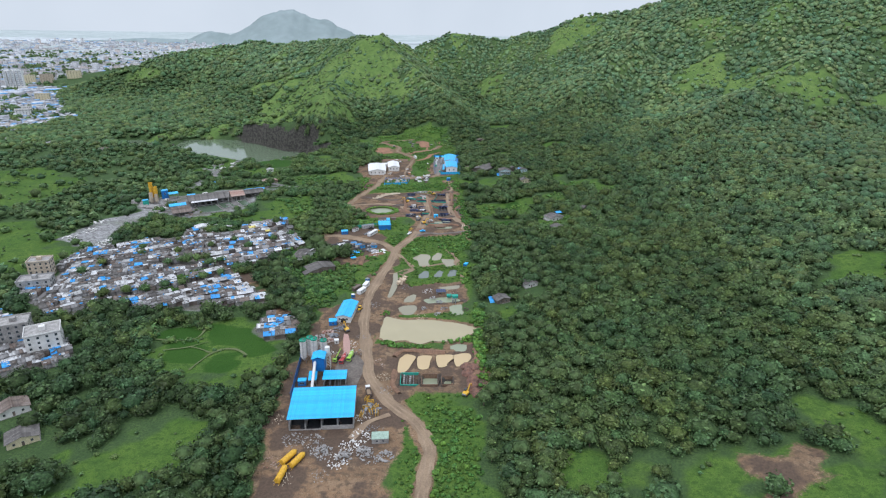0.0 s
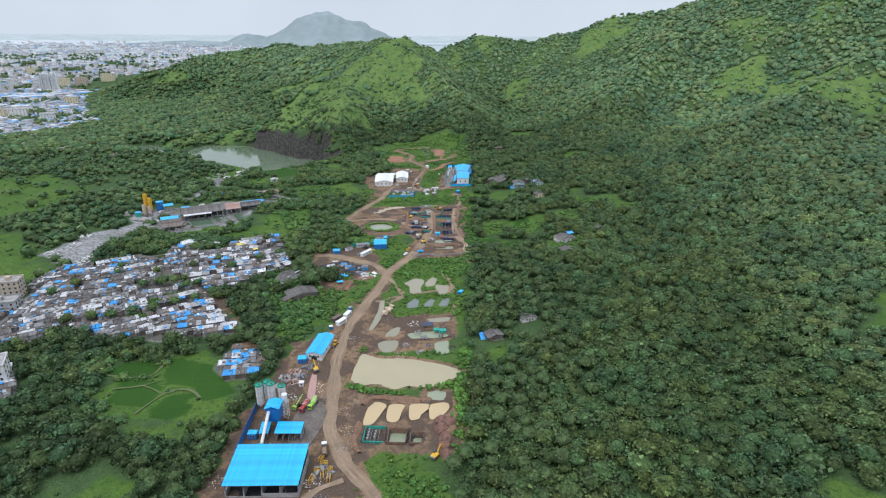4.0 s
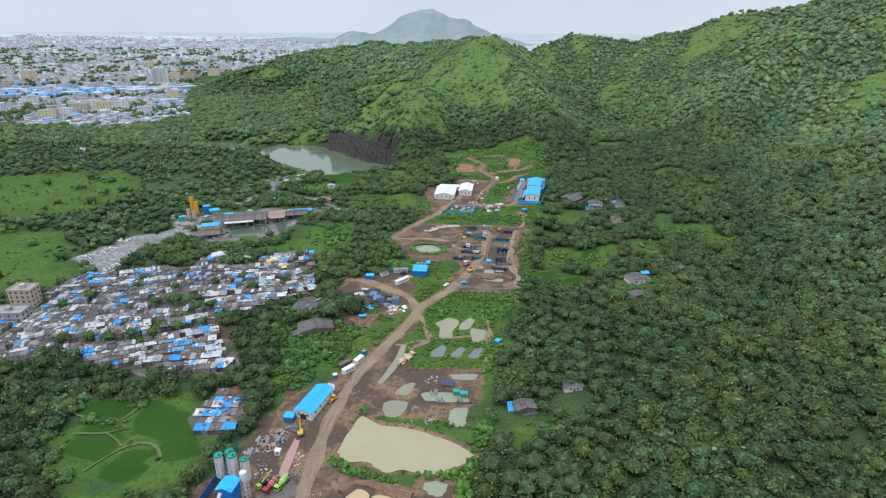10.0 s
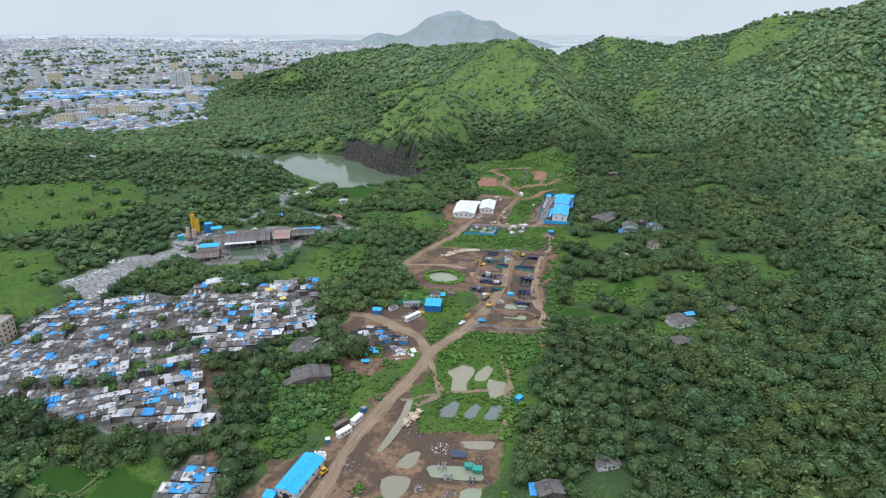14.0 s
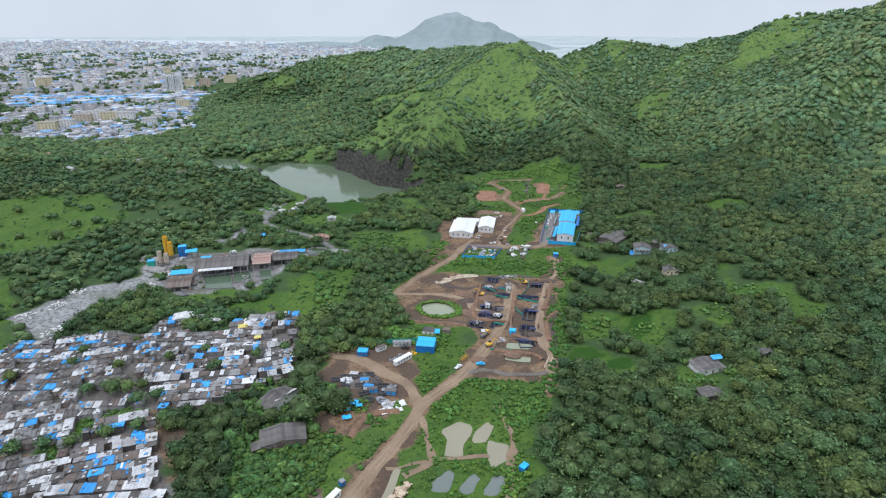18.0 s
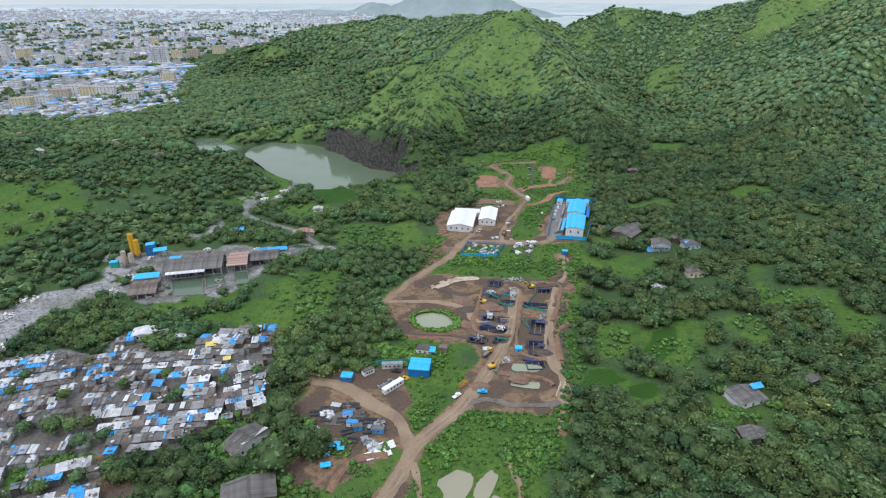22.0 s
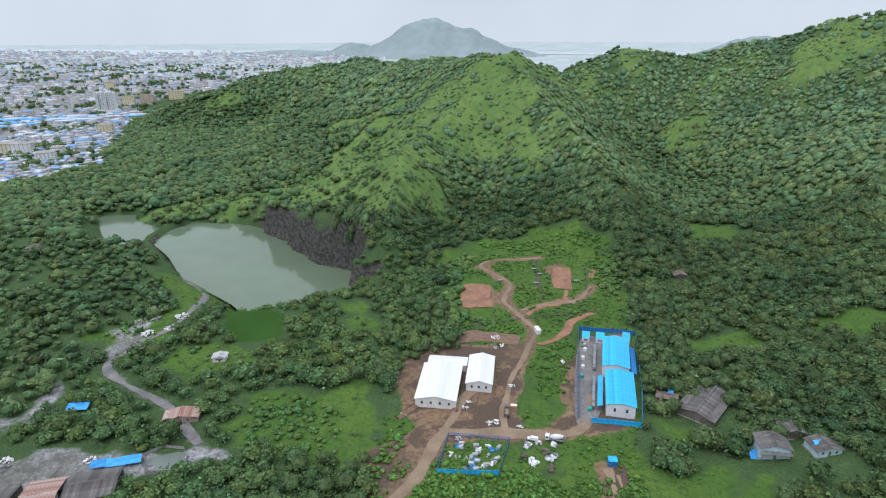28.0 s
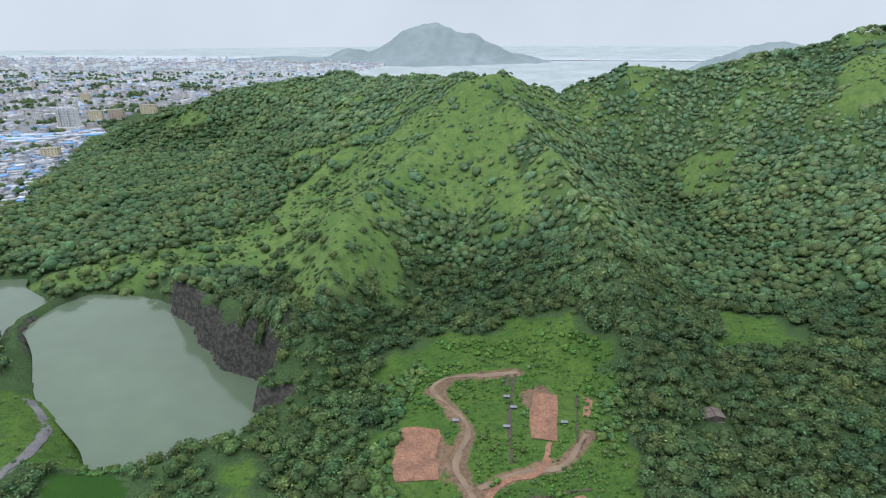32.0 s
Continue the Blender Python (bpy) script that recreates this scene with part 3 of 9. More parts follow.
RIDGES.append([(-138.3, 1255.8, 123.3, 250), (-70, 1376.7, 93.3, 250), (3.3, 1388.3, 126.7, 275), (125, 1375, 115, 300), (255, 1345, 151.7, 400), (375, 1308.3, 179.2, 500), (516.7, 1266.7, 237.5, 600), (683.3, 1191.7, 266.7, 666.7), (875, 1041.7, 250, 666.7), (1041.7, 791.7, 216.7, 633.3), (1125, 416.7, 175, 583.3), (1125, 0, 125, 500)])
RIDGES.append([(516.7, 1250, 220.8, 416.7), (366.7, 1133.3, 145.8, 300), (266.7, 1045.8, 98.3, 233.3), (195.8, 958.3, 37.5, 150)])
RIDGES.append([(833.3, 1041.7, 233.3, 500), (533.3, 900, 125, 358.3), (358.3, 800, 62.5, 266.7), (216.7, 708.3, 18.3, 150)])
RIDGES.append([(1041.7, 791.7, 208.3, 500), (666.7, 633.3, 91.7, 350), (400, 533.3, 45.8, 233.3)])
RIDGES.append([(291.7, 2041.7, 100, 500), (633.3, 2166.7, 170.8, 583.3), (1000, 2083.3, 150, 583.3)])
RIDGES.append([(-1083.3, 1916.7, -16.7, 166.7), (-750, 2000, 16.7, 250)])


def ridge_height(line, x, y):
    best = np.full(np.shape(x), -1e3)
    for (ax, ay, ah, aw), (bx, by, bh, bw) in zip(line[:-1], line[1:]):
        dx, dy = bx - ax, by - ay
        s = np.clip(((x - ax) * dx + (y - ay) * dy) / (dx * dx + dy * dy), 0, 1)
        d = np.hypot(x - ax - s * dx, y - ay - s * dy)
        h, w = ah + s * (bh - ah), aw + s * (bw - aw)
        u = np.clip(d / w, 0, 1)
        best = np.maximum(best, (h + 50) * (1 - u) ** 1.35 * (1 + 0.35 * u) - 50)
    return best


def base_height(x, y):
    s = np.clip(((-x - 210) * 0.7 + (y - 580) * 0.7) / 1420, 0, 1)
    s = np.where(x > 80, s * np.clip(1 - (x - 80) / 330, 0, 1), s)
    rise = 0.13 * np.clip(x - 46, 0, 350) * smooth(-170, 210, y)
    return -40 * np.maximum(s, smooth(1950, 2400, y)) + rise * (1 - smooth(1950, 2400, y))


def height(x, y):
    """The ground's height."""
    x, y = np.asarray(x, float), np.asarray(y, float)
    h = base_height(x, y)
    top = h * 1.0
    for line in RIDGES:
        r = ridge_height(line, x, y)
        k = 9.0
        top = np.maximum(top, r) + k * np.exp(-np.abs(top - r) / k) * 0.35 * (r > -42)
    hill = np.clip((top - h) / 40, 0, 1)
    top = top + hill * (6 * wob(x, y, 80, 500) + 2.5 * wob(x, y, 30, 80)) + 0.3 * wob(x, y, 20, 200)
    belt = smooth(-6, 12, inside(BELT, x, y))
    top = top * (1 - belt) + belt * (np.clip(top, -30, 400) * smooth(835, 900, y) + 0.25 * wob(x, y, 9, 60))
    lake = inside(LAKE, x, y) + 2.5 * wob(x, y, 12, 60)
    bank = np.where((x > -312) & (y > 822) & (y - 822 > -(x + 250) * 0.5), smooth(-4, 2, lake), smooth(-36, 4, lake))
    top = top * (1 - bank) + bank * -25
    neck = smooth(11, 3, near_line(ISTHMUS, x, y))
    west = smooth(-26, 5, inside(LAKE_WEST, x, y))
    top = top * (1 - west) + west * -28
    top = np.where(neck > 0, np.maximum(top, -30 + neck * 17.5), top)
    return top


POND_LEVEL = -0.55
# pits in the works: centre, width, depth, turn
PITS = [(-33.5, 592, 8, 6, 6), (-2.5, 591, 8, 7, 4), (-30.5, 575.5, 8, 4, 8), (-22, 570.5, 9, 5, 6), (-5, 571.5, 14, 5, 8), (-29, 549.5, 7, 5, 8), (-20.5, 550, 7, 6, 8), (-24, 538.5, 16, 5, 8), (-0.5, 547.5, 8, 14, 4), (-30, 526.5, 9, 5, 6), (-18.5, 529, 6, 4, 6), (1.5, 526, 8, 14, 6), (3.5, 511.5, 9, 6, 18)]


DUG = [(-16.5, 262.5, 9.5, 10, 2), (-6, 262.3, 8.4, 9, 2), (3.2, 261.5, 6, 6.6, 2)]


def with_ponds(x, y, h):
    for poly, _, _ in PONDS:
        p = np.asarray(poly)
        near = (np.abs(x - p[:, 0].mean()) < np.ptp(p[:, 0]) / 2 + 12) & (np.abs(y - p[:, 1].mean()) < np.ptp(p[:, 1]) / 2 + 12)
        if near.any():
            d = inside(poly, x[near], y[near]) + 0.7 * wob(x[near], y[near], 9, 30)
            dip = smooth(-2.2, 1.6, d)
            h[near] = h[near] * (1 - dip) + dip * np.minimum(h[near], -1.9)
    for px, py, w, d, a in PITS + DUG:
        c, s = math.cos(radians(a)), math.sin(radians(a))
        u, v = (x - px) * c + (y - py) * s, -(x - px) * s + (y - py) * c
        h[(np.abs(u) < w / 2 - 0.2) & (np.abs(v) < d / 2 - 0.2)] = -3.6
    return h


PLOT_LINES = [([(-78, 776), (-83, 792), (-85, 811)], 11), ([(-27, 817), (-29.5, 854)], 7.5), ([(-34, 738), (-21, 757), (-17, 771), (-5, 784)], 3.6), ([(-106, 722), (-94, 733), (-72, 741), (-46, 741)], 6.5), ([(-45, 773), (-39, 786), (-26, 796), (-24, 816)], 2.2)]


def off_plots(x, y):
    return np.all([near_line(line, x, y) > w for line, w in PLOT_LINES], 0)


def ground_at(x, y):
    return float(height(np.array([x]), np.array([y]))[0])


# ---------------------------------------------------------------- ground
def axis(*stops):
    out = []
    for (a, step), (b, _) in zip(stops[:-1], stops[1:]):
        out += list(np.arange(a, b - step * 0.5, step))
    return np.array(out + [stops[-1][0]])


GX = axis((-5200, 160), (-1400, 40), (-600, 12), (-420, 5.5), (-110, 2.2), (28, 6), (250, 14), (680, 45), (1700, 180), (4800, 1))
GY = axis((-1500, 120), (0, 20), (160, 2.4), (610, 3.4), (960, 7), (1040, 13), (1450, 30), (2000, 100), (5600, 1))
gx, gy = np.meshgrid(GX, GY)
gx, gy = gx.ravel(), gy.ravel()
gz = with_ponds(gx, gy, height(gx, gy))


def zone(polys, x, y, feather=4.0, ragged=5.0, lo=9, hi=90):
    best = np.zeros(np.shape(x))
    r = ragged * wob(x, y, lo, hi)
    for poly in polys:
        best = np.maximum(best, smooth(-feather, feather, inside(poly, x, y) + r))
    return best


def road_zone(x, y):
    return np.max([smooth(5.5, 2.2, near_line(r, x, y) + 1.2 * wob(x, y, 9, 40)) for r in (MAIN_ROAD, BRANCH, TENT_ROAD, CROSS_ROAD, UP_ROAD, LOOP_ROAD, EAST_PATH)], 0)


z_dirt = np.maximum(zone(DIRT, gx, gy), road_zone(gx, gy))
for poly, _, _ in PONDS[:1] + PONDS[1:6]:
    z_dirt = np.maximum(z_dirt, smooth(-5, -1, inside(poly, gx, gy)))
z_meadow = zone(MEADOW, gx, gy, 8, 8)
z_hill = zone(HILL_GRASS, gx, gy, 26, 22, 20, 160)
z_meadow = np.maximum(z_meadow, zone([BELT], gx, gy, 3, 3) * (0.75 + 0.25 * wob(gx, gy, 15, 80)))
_up = smooth(25, 70, gz)
z_meadow = np.maximum(z_meadow, _up * np.clip(0.1 + 0.3 * wob(gx, gy, 40, 400), 0, 0.6))
z_hill = np.maximum(z_hill, _up * np.clip(0.35 + 0.45 * wob(gx, gy, 40, 400) - 0.25 * smooth(120, 260, gx), 0, 0.95))
z_slum = np.maximum(zone([SLUM, SLUM_WEST, SLUM_SMALL], gx, gy, 4, 3), 0.55 * zone([MILL], gx, gy, 4, 3)) * (1 - zone(MEADOW[8:10], gx, gy, 2, 1))
z_wet = (gy < 740) * zone(DIRT, gx, gy, 6, 6) * np.clip(0.5 + 0.6 * wob(gx, gy, 9, 45), 0, 1)
z_paddy = zone(PADDY, gx, gy, 2, 1.5)
# First term greys the ground past y 1900 to imitate haze.
z_grey = np.max([smooth(1900, 2500, gy - 0.2 * np.abs(gx)), zone([CITY], gx, gy, 40, 30, 60, 500), zone([SLUM, SLUM_WEST, SLUM_SMALL, MILL, STONY] + GRAVEL, gx, gy, 5, 5)], 0)
z_grey = z_grey * (1 - zone([MEADOW[k] for k in range(len(MEADOW)) if len(MEADOW[k]) in (4, 6) and -200 < MEADOW[k][0][0] < -160], gx, gy, 2, 1))
z_grey = np.maximum(z_grey, smooth(6, 2, near_line(QUARRY_ROAD, gx, gy)) * 0.5)
nx, ny = len(GX), len(GY)
ii = np.arange(nx * ny).reshape(ny, nx)
quads = np.stack([ii[:-1, :-1], ii[:-1, 1:], ii[1:, 1:], ii[1:, :-1]], -1).reshape(-1, 4)

GROUND = bpy.data.materials.new("earth_and_grass")
GROUND.use_nodes = True
_n, _l = GROUND.node_tree.nodes, GROUND.node_tree.links
_b = _n["Principled BSDF"]; _b.inputs["Roughness"].default_value = 0.95; _b.inputs["Specular IOR Level"].default_value = 0.1
_co = _n.new("ShaderNodeTexCoord")


def _noise(scale, detail=6):
    t = _n.new("ShaderNodeTexNoise"); t.inputs["Scale"].default_value, t.inputs["Detail"].default_value = scale, detail
    _l.new(_co.outputs["Object"], t.inputs["Vector"])
    return t.outputs["Fac"]


def _two(a, b, fac, lo=0.38, hi=0.62):
    r = _n.new("ShaderNodeMapRange"); r.inputs["From Min"].default_value, r.inputs["From Max"].default_value = lo, hi
    _l.new(fac, r.inputs["Value"])
    m = _n.new("ShaderNodeMix"); m.data_type = "RGBA"
    for key, v in (("A", a), ("B", b)):
        if isinstance(v, tuple):
            m.inputs[key].default_value = (*v, 1)
        else:
            _l.new(v, m.inputs[key])
    _l.new(r.outputs[0], m.inputs["Factor"])
    return m.outputs["Result"]


_at = _n.new("ShaderNodeAttribute"); _at.attribute_name = "zone"
_sep = _n.new("ShaderNodeSeparateColor"); _l.new(_at.outputs["Color"], _sep.inputs[0])
_big, _mid, _fine, _grit = _noise(0.025), _noise(0.12), _noise(0.9), _noise(0.38, 9)
_under = _two(_two((0.052, 0.092, 0.032), (0.072, 0.118, 0.040), _mid), (0.040, 0.070, 0.028), _fine)
_meadow = _two(_two((0.066, 0.132, 0.023), (0.096, 0.160, 0.030), _big), (0.048, 0.098, 0.022), _mid, 0.42, 0.72)
_meadow = _two(_meadow, (0.105, 0.162, 0.036), _fine, 0.5, 0.8)
_meadow = _two(_meadow, (0.040, 0.084, 0.019), _grit, 0.50, 0.68)
_vf = _noise(2.2, 3)
_meadow = _two(_meadow, (0.040, 0.084, 0.018), _vf, 0.50, 0.66)
_hill = _two(_two((0.100, 0.172, 0.042), (0.138, 0.208, 0.055), _big), (0.074, 0.132, 0.036), _mid, 0.45, 0.7)
_hill = _two(_hill, (0.080, 0.125, 0.044), _grit, 0.5, 0.72)
_slum = _two(_two((0.11, 0.10, 0.09), (0.16, 0.145, 0.13), _fine), (0.075, 0.085, 0.05), _mid, 0.5, 0.7)
_wet = _two((0.115, 0.080, 0.058), (0.085, 0.062, 0.046), _fine)
_paddy = _two(_two((0.027, 0.074, 0.011), (0.038, 0.092, 0.014), _big), (0.024, 0.062, 0.012), _vf, 0.45, 0.7)
_dirt = _two(_two((0.230, 0.145, 0.085), (0.16, 0.108, 0.068), _big), (0.27, 0.190, 0.122), _mid, 0.5, 0.8)
_dirt = _two(_dirt, (0.092, 0.068, 0.046), _grit, 0.48, 0.70)
_dirt = _two(_dirt, (0.32, 0.245, 0.165), _fine, 0.58, 0.80)
_dirt = _two(_dirt, (0.105, 0.074, 0.048), _vf, 0.54, 0.68)
_grey = _two(_two((0.31, 0.31, 0.305), (0.21, 0.21, 0.205), _mid), (0.12, 0.14, 0.09), _big, 0.50, 0.70)
_grey = _two(_grey, (0.135, 0.13, 0.125), _grit, 0.46, 0.62)
_grey = _two(_grey, (0.44, 0.44, 0.43), _fine, 0.56, 0.72)


def _edge(channel, noise_fac, spread=0.6):
    """A zone's weight with its border broken up by noise."""
    a = _n.new("ShaderNodeMath"); a.operation = "MULTIPLY_ADD"
    _l.new(noise_fac, a.inputs[0]); a.inputs[1].default_value = spread
    _l.new(channel, a.inputs[2])
    return a.outputs[0]


_c = _two(_under, _meadow, _edge(_sep.outputs["Green"], _mid), 0.6, 0.95)
_c = _two(_c, _paddy, _at.outputs["Alpha"], 0.35, 0.6)
_c = _two(_c, _grey, _edge(_sep.outputs["Blue"], _mid), 0.65, 1.0)
_bt = _n.new("ShaderNodeAttribute"); _bt.attribute_name = "zone_more"
_sepb = _n.new("ShaderNodeSeparateColor"); _l.new(_bt.outputs["Color"], _sepb.inputs[0])
_c = _two(_c, _hill, _edge(_sepb.outputs["Green"], _mid), 0.55, 0.95)
_c = _two(_c, _slum, _edge(_sepb.outputs["Red"], _mid), 0.65, 1.0)
_dirt = _two(_dirt, _wet, _edge(_sepb.outputs["Blue"], _grit, 0.9), 0.75, 1.05)
_c = _two(_c, _dirt, _edge(_sep.outputs["Red"], _fine, 0.7), 0.7, 1.0)
_ge = _n.new("ShaderNodeNewGeometry")
_sx = _n.new("ShaderNodeSeparateXYZ"); _l.new(_ge.outputs["True Normal"], _sx.inputs[0])
_rock = _two(_two((0.084, 0.080, 0.068), (0.042, 0.040, 0.036), _grit, 0.42, 0.58), (0.065, 0.080, 0.045), _fine, 0.58, 0.75)
_c = _two(_rock, _c, _sx.outputs["Z"], 0.50, 0.66)
_l.new(_c, _b.inputs["Base Color"])
_bp = _n.new("ShaderNodeBump"); _bp.inputs["Strength"].default_value, _bp.inputs["Distance"].default_value = 0.8, 1.0
_l.new(_fine, _bp.inputs["Height"]); _l.new(_bp.outputs[0], _b.inputs["Normal"])

me = raw_mesh("ground", np.stack([gx, gy, gz], -1), None, quads, [GROUND])
_za = me.attributes.new("zone", "FLOAT_COLOR", "POINT")
_za.data.foreach_set("color", np.stack([z_dirt, z_meadow, z_grey, z_paddy], -1).astype(np.float32).ravel())
_zb = me.attributes.new("zone_more", "FLOAT_COLOR", "POINT")
_zb.data.foreach_set("color", np.stack([z_slum, z_hill, z_wet, z_wet * 0 + 1], -1).astype(np.float32).ravel())
me.polygons.foreach_set("use_smooth", [True] * len(me.polygons))
tagged(new("ground", me), "green valley floor and hillsides with bare brown earth", "ground", kind="structure")


def sheet(name, poly, z, mat, label, category, ragged=0.0, kind="structure"):
    """A flat water or ground sheet with a rounded outline."""
    p = np.asarray(poly, float)
    k = len(p)
    pts = []
    for i in range(k):
        a, b, c, d = p[i - 1], p[i], p[(i + 1) % k], p[(i + 2) % k]
        for s in np.linspace(0, 1, 7)[:-1]:
            pts.append(0.5 * (2 * b + (c - a) * s + (2 * a - 5 * b + 4 * c - d) * s * s + (3 * b - a - 3 * c + d) * s ** 3))
    pts = np.array(pts)
    if ragged:
        c = pts.mean(0)
        w = ragged * wob(pts[:, 0], pts[:, 1], 9, 40)
        v = pts - c
        pts = pts + v / np.linalg.norm(v, axis=1)[:, None] * w[:, None]
    bm = bmesh.new()
    f = bm.faces.new([bm.verts.new((x, y, z)) for x, y in pts])
    if f.calc_area() and f.normal.z < 0:
        f.normal_flip()
    bmesh.ops.triangulate(bm, faces=bm.faces)
    bmesh.ops.recalc_face_normals(bm, faces=bm.faces)
    ob = part(name, bm, mat)
    return tagged(ob, label, category, kind=kind)


def grown(poly, by):
    p = np.asarray(poly, float)
    c = p.mean(0)
    v = p - c
    return c + v * (1 + by / np.linalg.norm(v, axis=1)[:, None])


sheet("water", grown(LAKE, 15), -17.0, LAKE_WATER, "still green water of the flooded quarry below a rock cliff", "lake")
sheet("water", grown(LAKE_WEST, 9), -22.0, LAKE_WATER, "smaller pale arm of the quarry lake", "lake")
for poly, mat, label in PONDS:
    sheet("water", grown(poly, 0.2 if mat is TAN_WATER else 1.4), POND_LEVEL - (0.06 if mat is TAN_WATER else 0), mat, label, "pond")


def ribbon(name, line, width, mat, label, lift=0.12, ragged=0.8, offset=0.0, step=2.5, crown=0.08):
    """A road draped along a smooth line."""
    p = np.asarray(line, float)
    pts = []
    for i in range(len(p) - 1):
        a, b, c, d = p[max(i - 1, 0)], p[i], p[i + 1], p[min(i + 2, len(p) - 1)]
        k = max(2, int(np.linalg.norm(c - b) / step))
        for s in np.linspace(0, 1, k + 1)[:-1]:
            pts.append(0.5 * (2 * b + (c - a) * s + (2 * a - 5 * b + 4 * c - d) * s * s + (3 * b - a - 3 * c + d) * s ** 3))
    pts.append(p[-1])
    pts = np.array(pts)
    t = np.gradient(pts, axis=0)
    t /= np.linalg.norm(t, axis=1)[:, None]
    nrm = np.stack([-t[:, 1], t[:, 0]], -1)
    rows = []
    for k, f in enumerate((-0.5, -0.2, 0.2, 0.5)):
        w = width * f + offset
        q = pts + nrm * (w + (ragged * wob(pts[:, 0] + 31 * k, pts[:, 1], 9, 60) * (abs(f) > 0.3)))[:, None]
        q = q + nrm * (_rng.normal(0, 0.16 * ragged, len(pts)) * (abs(f) > 0.3))[:, None]
        rows.append(np.c_[q, with_ponds(q[:, 0], q[:, 1], height(q[:, 0], q[:, 1])) + lift + (crown if abs(f) < 0.3 else 0)])
    v = np.stack(rows, 1).reshape(-1, 3)
    n = len(pts)
    i4 = np.arange(n * 4).reshape(n, 4)
    q = np.stack([i4[:-1, :-1], i4[:-1, 1:], i4[1:, 1:], i4[1:, :-1]], -1).reshape(-1, 4)
    me = raw_mesh(name, v, None, q[:, ::-1], [mat])
    return tagged(new(name, me), label, "road", kind="structure")


ribbon("road", MAIN_ROAD, 6.6, ROAD, "brown unpaved haul road winding through the works")
for off in (-1.25, 1.25):
    ribbon("road", MAIN_ROAD, 1.1, TRACK, "pale wheel track worn into the haul road", lift=0.24, ragged=0.3, offset=off)
ribbon("road", BRANCH, 6.5, ROAD, "brown unpaved side road to the storage yard", lift=0.16)
ribbon("road", TENT_ROAD, 5, ROAD, "brown unpaved road up to the white sheds", lift=0.14)
ribbon("road", CROSS_ROAD, 5.5, ROAD, "brown unpaved cross road past the fenced yard", lift=0.18)
ribbon("road", UP_ROAD, 3.0, ROAD, "brown unpaved track up to the terraced plots", lift=0.2)
ribbon("road", LOOP_ROAD, 3, ROAD, "narrow red earth track through grass", lift=0.22)
ribbon("road", EAST_PATH, 3.2, ROAD, "narrow earth path along the forest edge", lift=0.14)
for _b in ([(-134, 268), (-127, 286), (-117, 289.5), (-108, 283)], [(-166, 298), (-143, 299), (-141, 320)], [(-156, 286.5), (-142, 291), (-134, 296)], [(-142, 291), (-129, 285)]):
    ribbon("field_bund", _b, 1.1, material("grassy_bund", (0.12, 0.13, 0.06), (0.08, 0.12, 0.04), scale=0.5, rough=0.95), "low grassy earth bund between paddy fields", lift=0.45, ragged=0.5)
ribbon("road", QUARRY_ROAD, 4.2, ASPHALT, "grey stony road leading to the lake", lift=0.3)

# ---------------------------------------------------------------- far distance
def far_ridge(line, label):
    """A far hill ridge, crest fitted to the camera's view, haze in its colour."""
    p = np.asarray(line, float)
    xs = np.linspace(p[0, 0], p[-1, 0], 160)
    crest = np.interp(xs, p[:, 0], p[:, 2])
    crest = crest + 5 * wob(xs, xs * 0 + p[0, 1], 30, 250) * np.clip((crest + 45) / 90, 0, 1)
    ys = np.interp(xs, p[:, 0], p[:, 1])
    rows = []
    for f, g in ((-420, 0.0), (-280, 0.22), (-140, 0.55), (-40, 0.88), (0, 1.0), (120, 0.5), (300, 0.0)):
        rows.append(np.stack([xs, ys + f * (0.25 + 0.75 * (crest + 50) / (crest.max() + 50)) + 14 * wob(xs * 1.0, ys + f, 60, 400) * (f != 0), -50 + (crest + 50) * g + 6 * wob(xs, ys + f * 3, 40, 200) * (0 < g < 1)], -1))
    v = np.stack(rows, 0).reshape(-1, 3)
    i = np.arange(len(v)).reshape(len(rows), -1)
    q = np.stack([i[:-1, :-1], i[:-1, 1:], i[1:, 1:], i[1:, :-1]], -1).reshape(-1, 4)
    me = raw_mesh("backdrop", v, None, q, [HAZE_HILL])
    me.polygons.foreach_set("use_smooth", [True] * len(me.polygons))
    tagged(new("backdrop", me), label, "hill", kind="structure")


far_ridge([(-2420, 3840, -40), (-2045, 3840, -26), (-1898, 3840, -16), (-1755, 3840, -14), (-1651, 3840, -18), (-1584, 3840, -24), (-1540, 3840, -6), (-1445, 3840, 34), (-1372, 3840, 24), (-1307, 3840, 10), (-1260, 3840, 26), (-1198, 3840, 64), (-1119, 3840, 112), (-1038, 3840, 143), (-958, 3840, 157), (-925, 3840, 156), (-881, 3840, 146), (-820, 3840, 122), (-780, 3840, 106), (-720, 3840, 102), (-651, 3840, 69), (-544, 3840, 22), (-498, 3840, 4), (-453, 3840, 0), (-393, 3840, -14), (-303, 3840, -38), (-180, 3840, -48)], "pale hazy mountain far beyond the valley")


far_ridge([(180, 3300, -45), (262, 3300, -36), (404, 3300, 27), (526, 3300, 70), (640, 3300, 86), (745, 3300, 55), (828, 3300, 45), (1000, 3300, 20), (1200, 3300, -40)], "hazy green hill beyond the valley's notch")


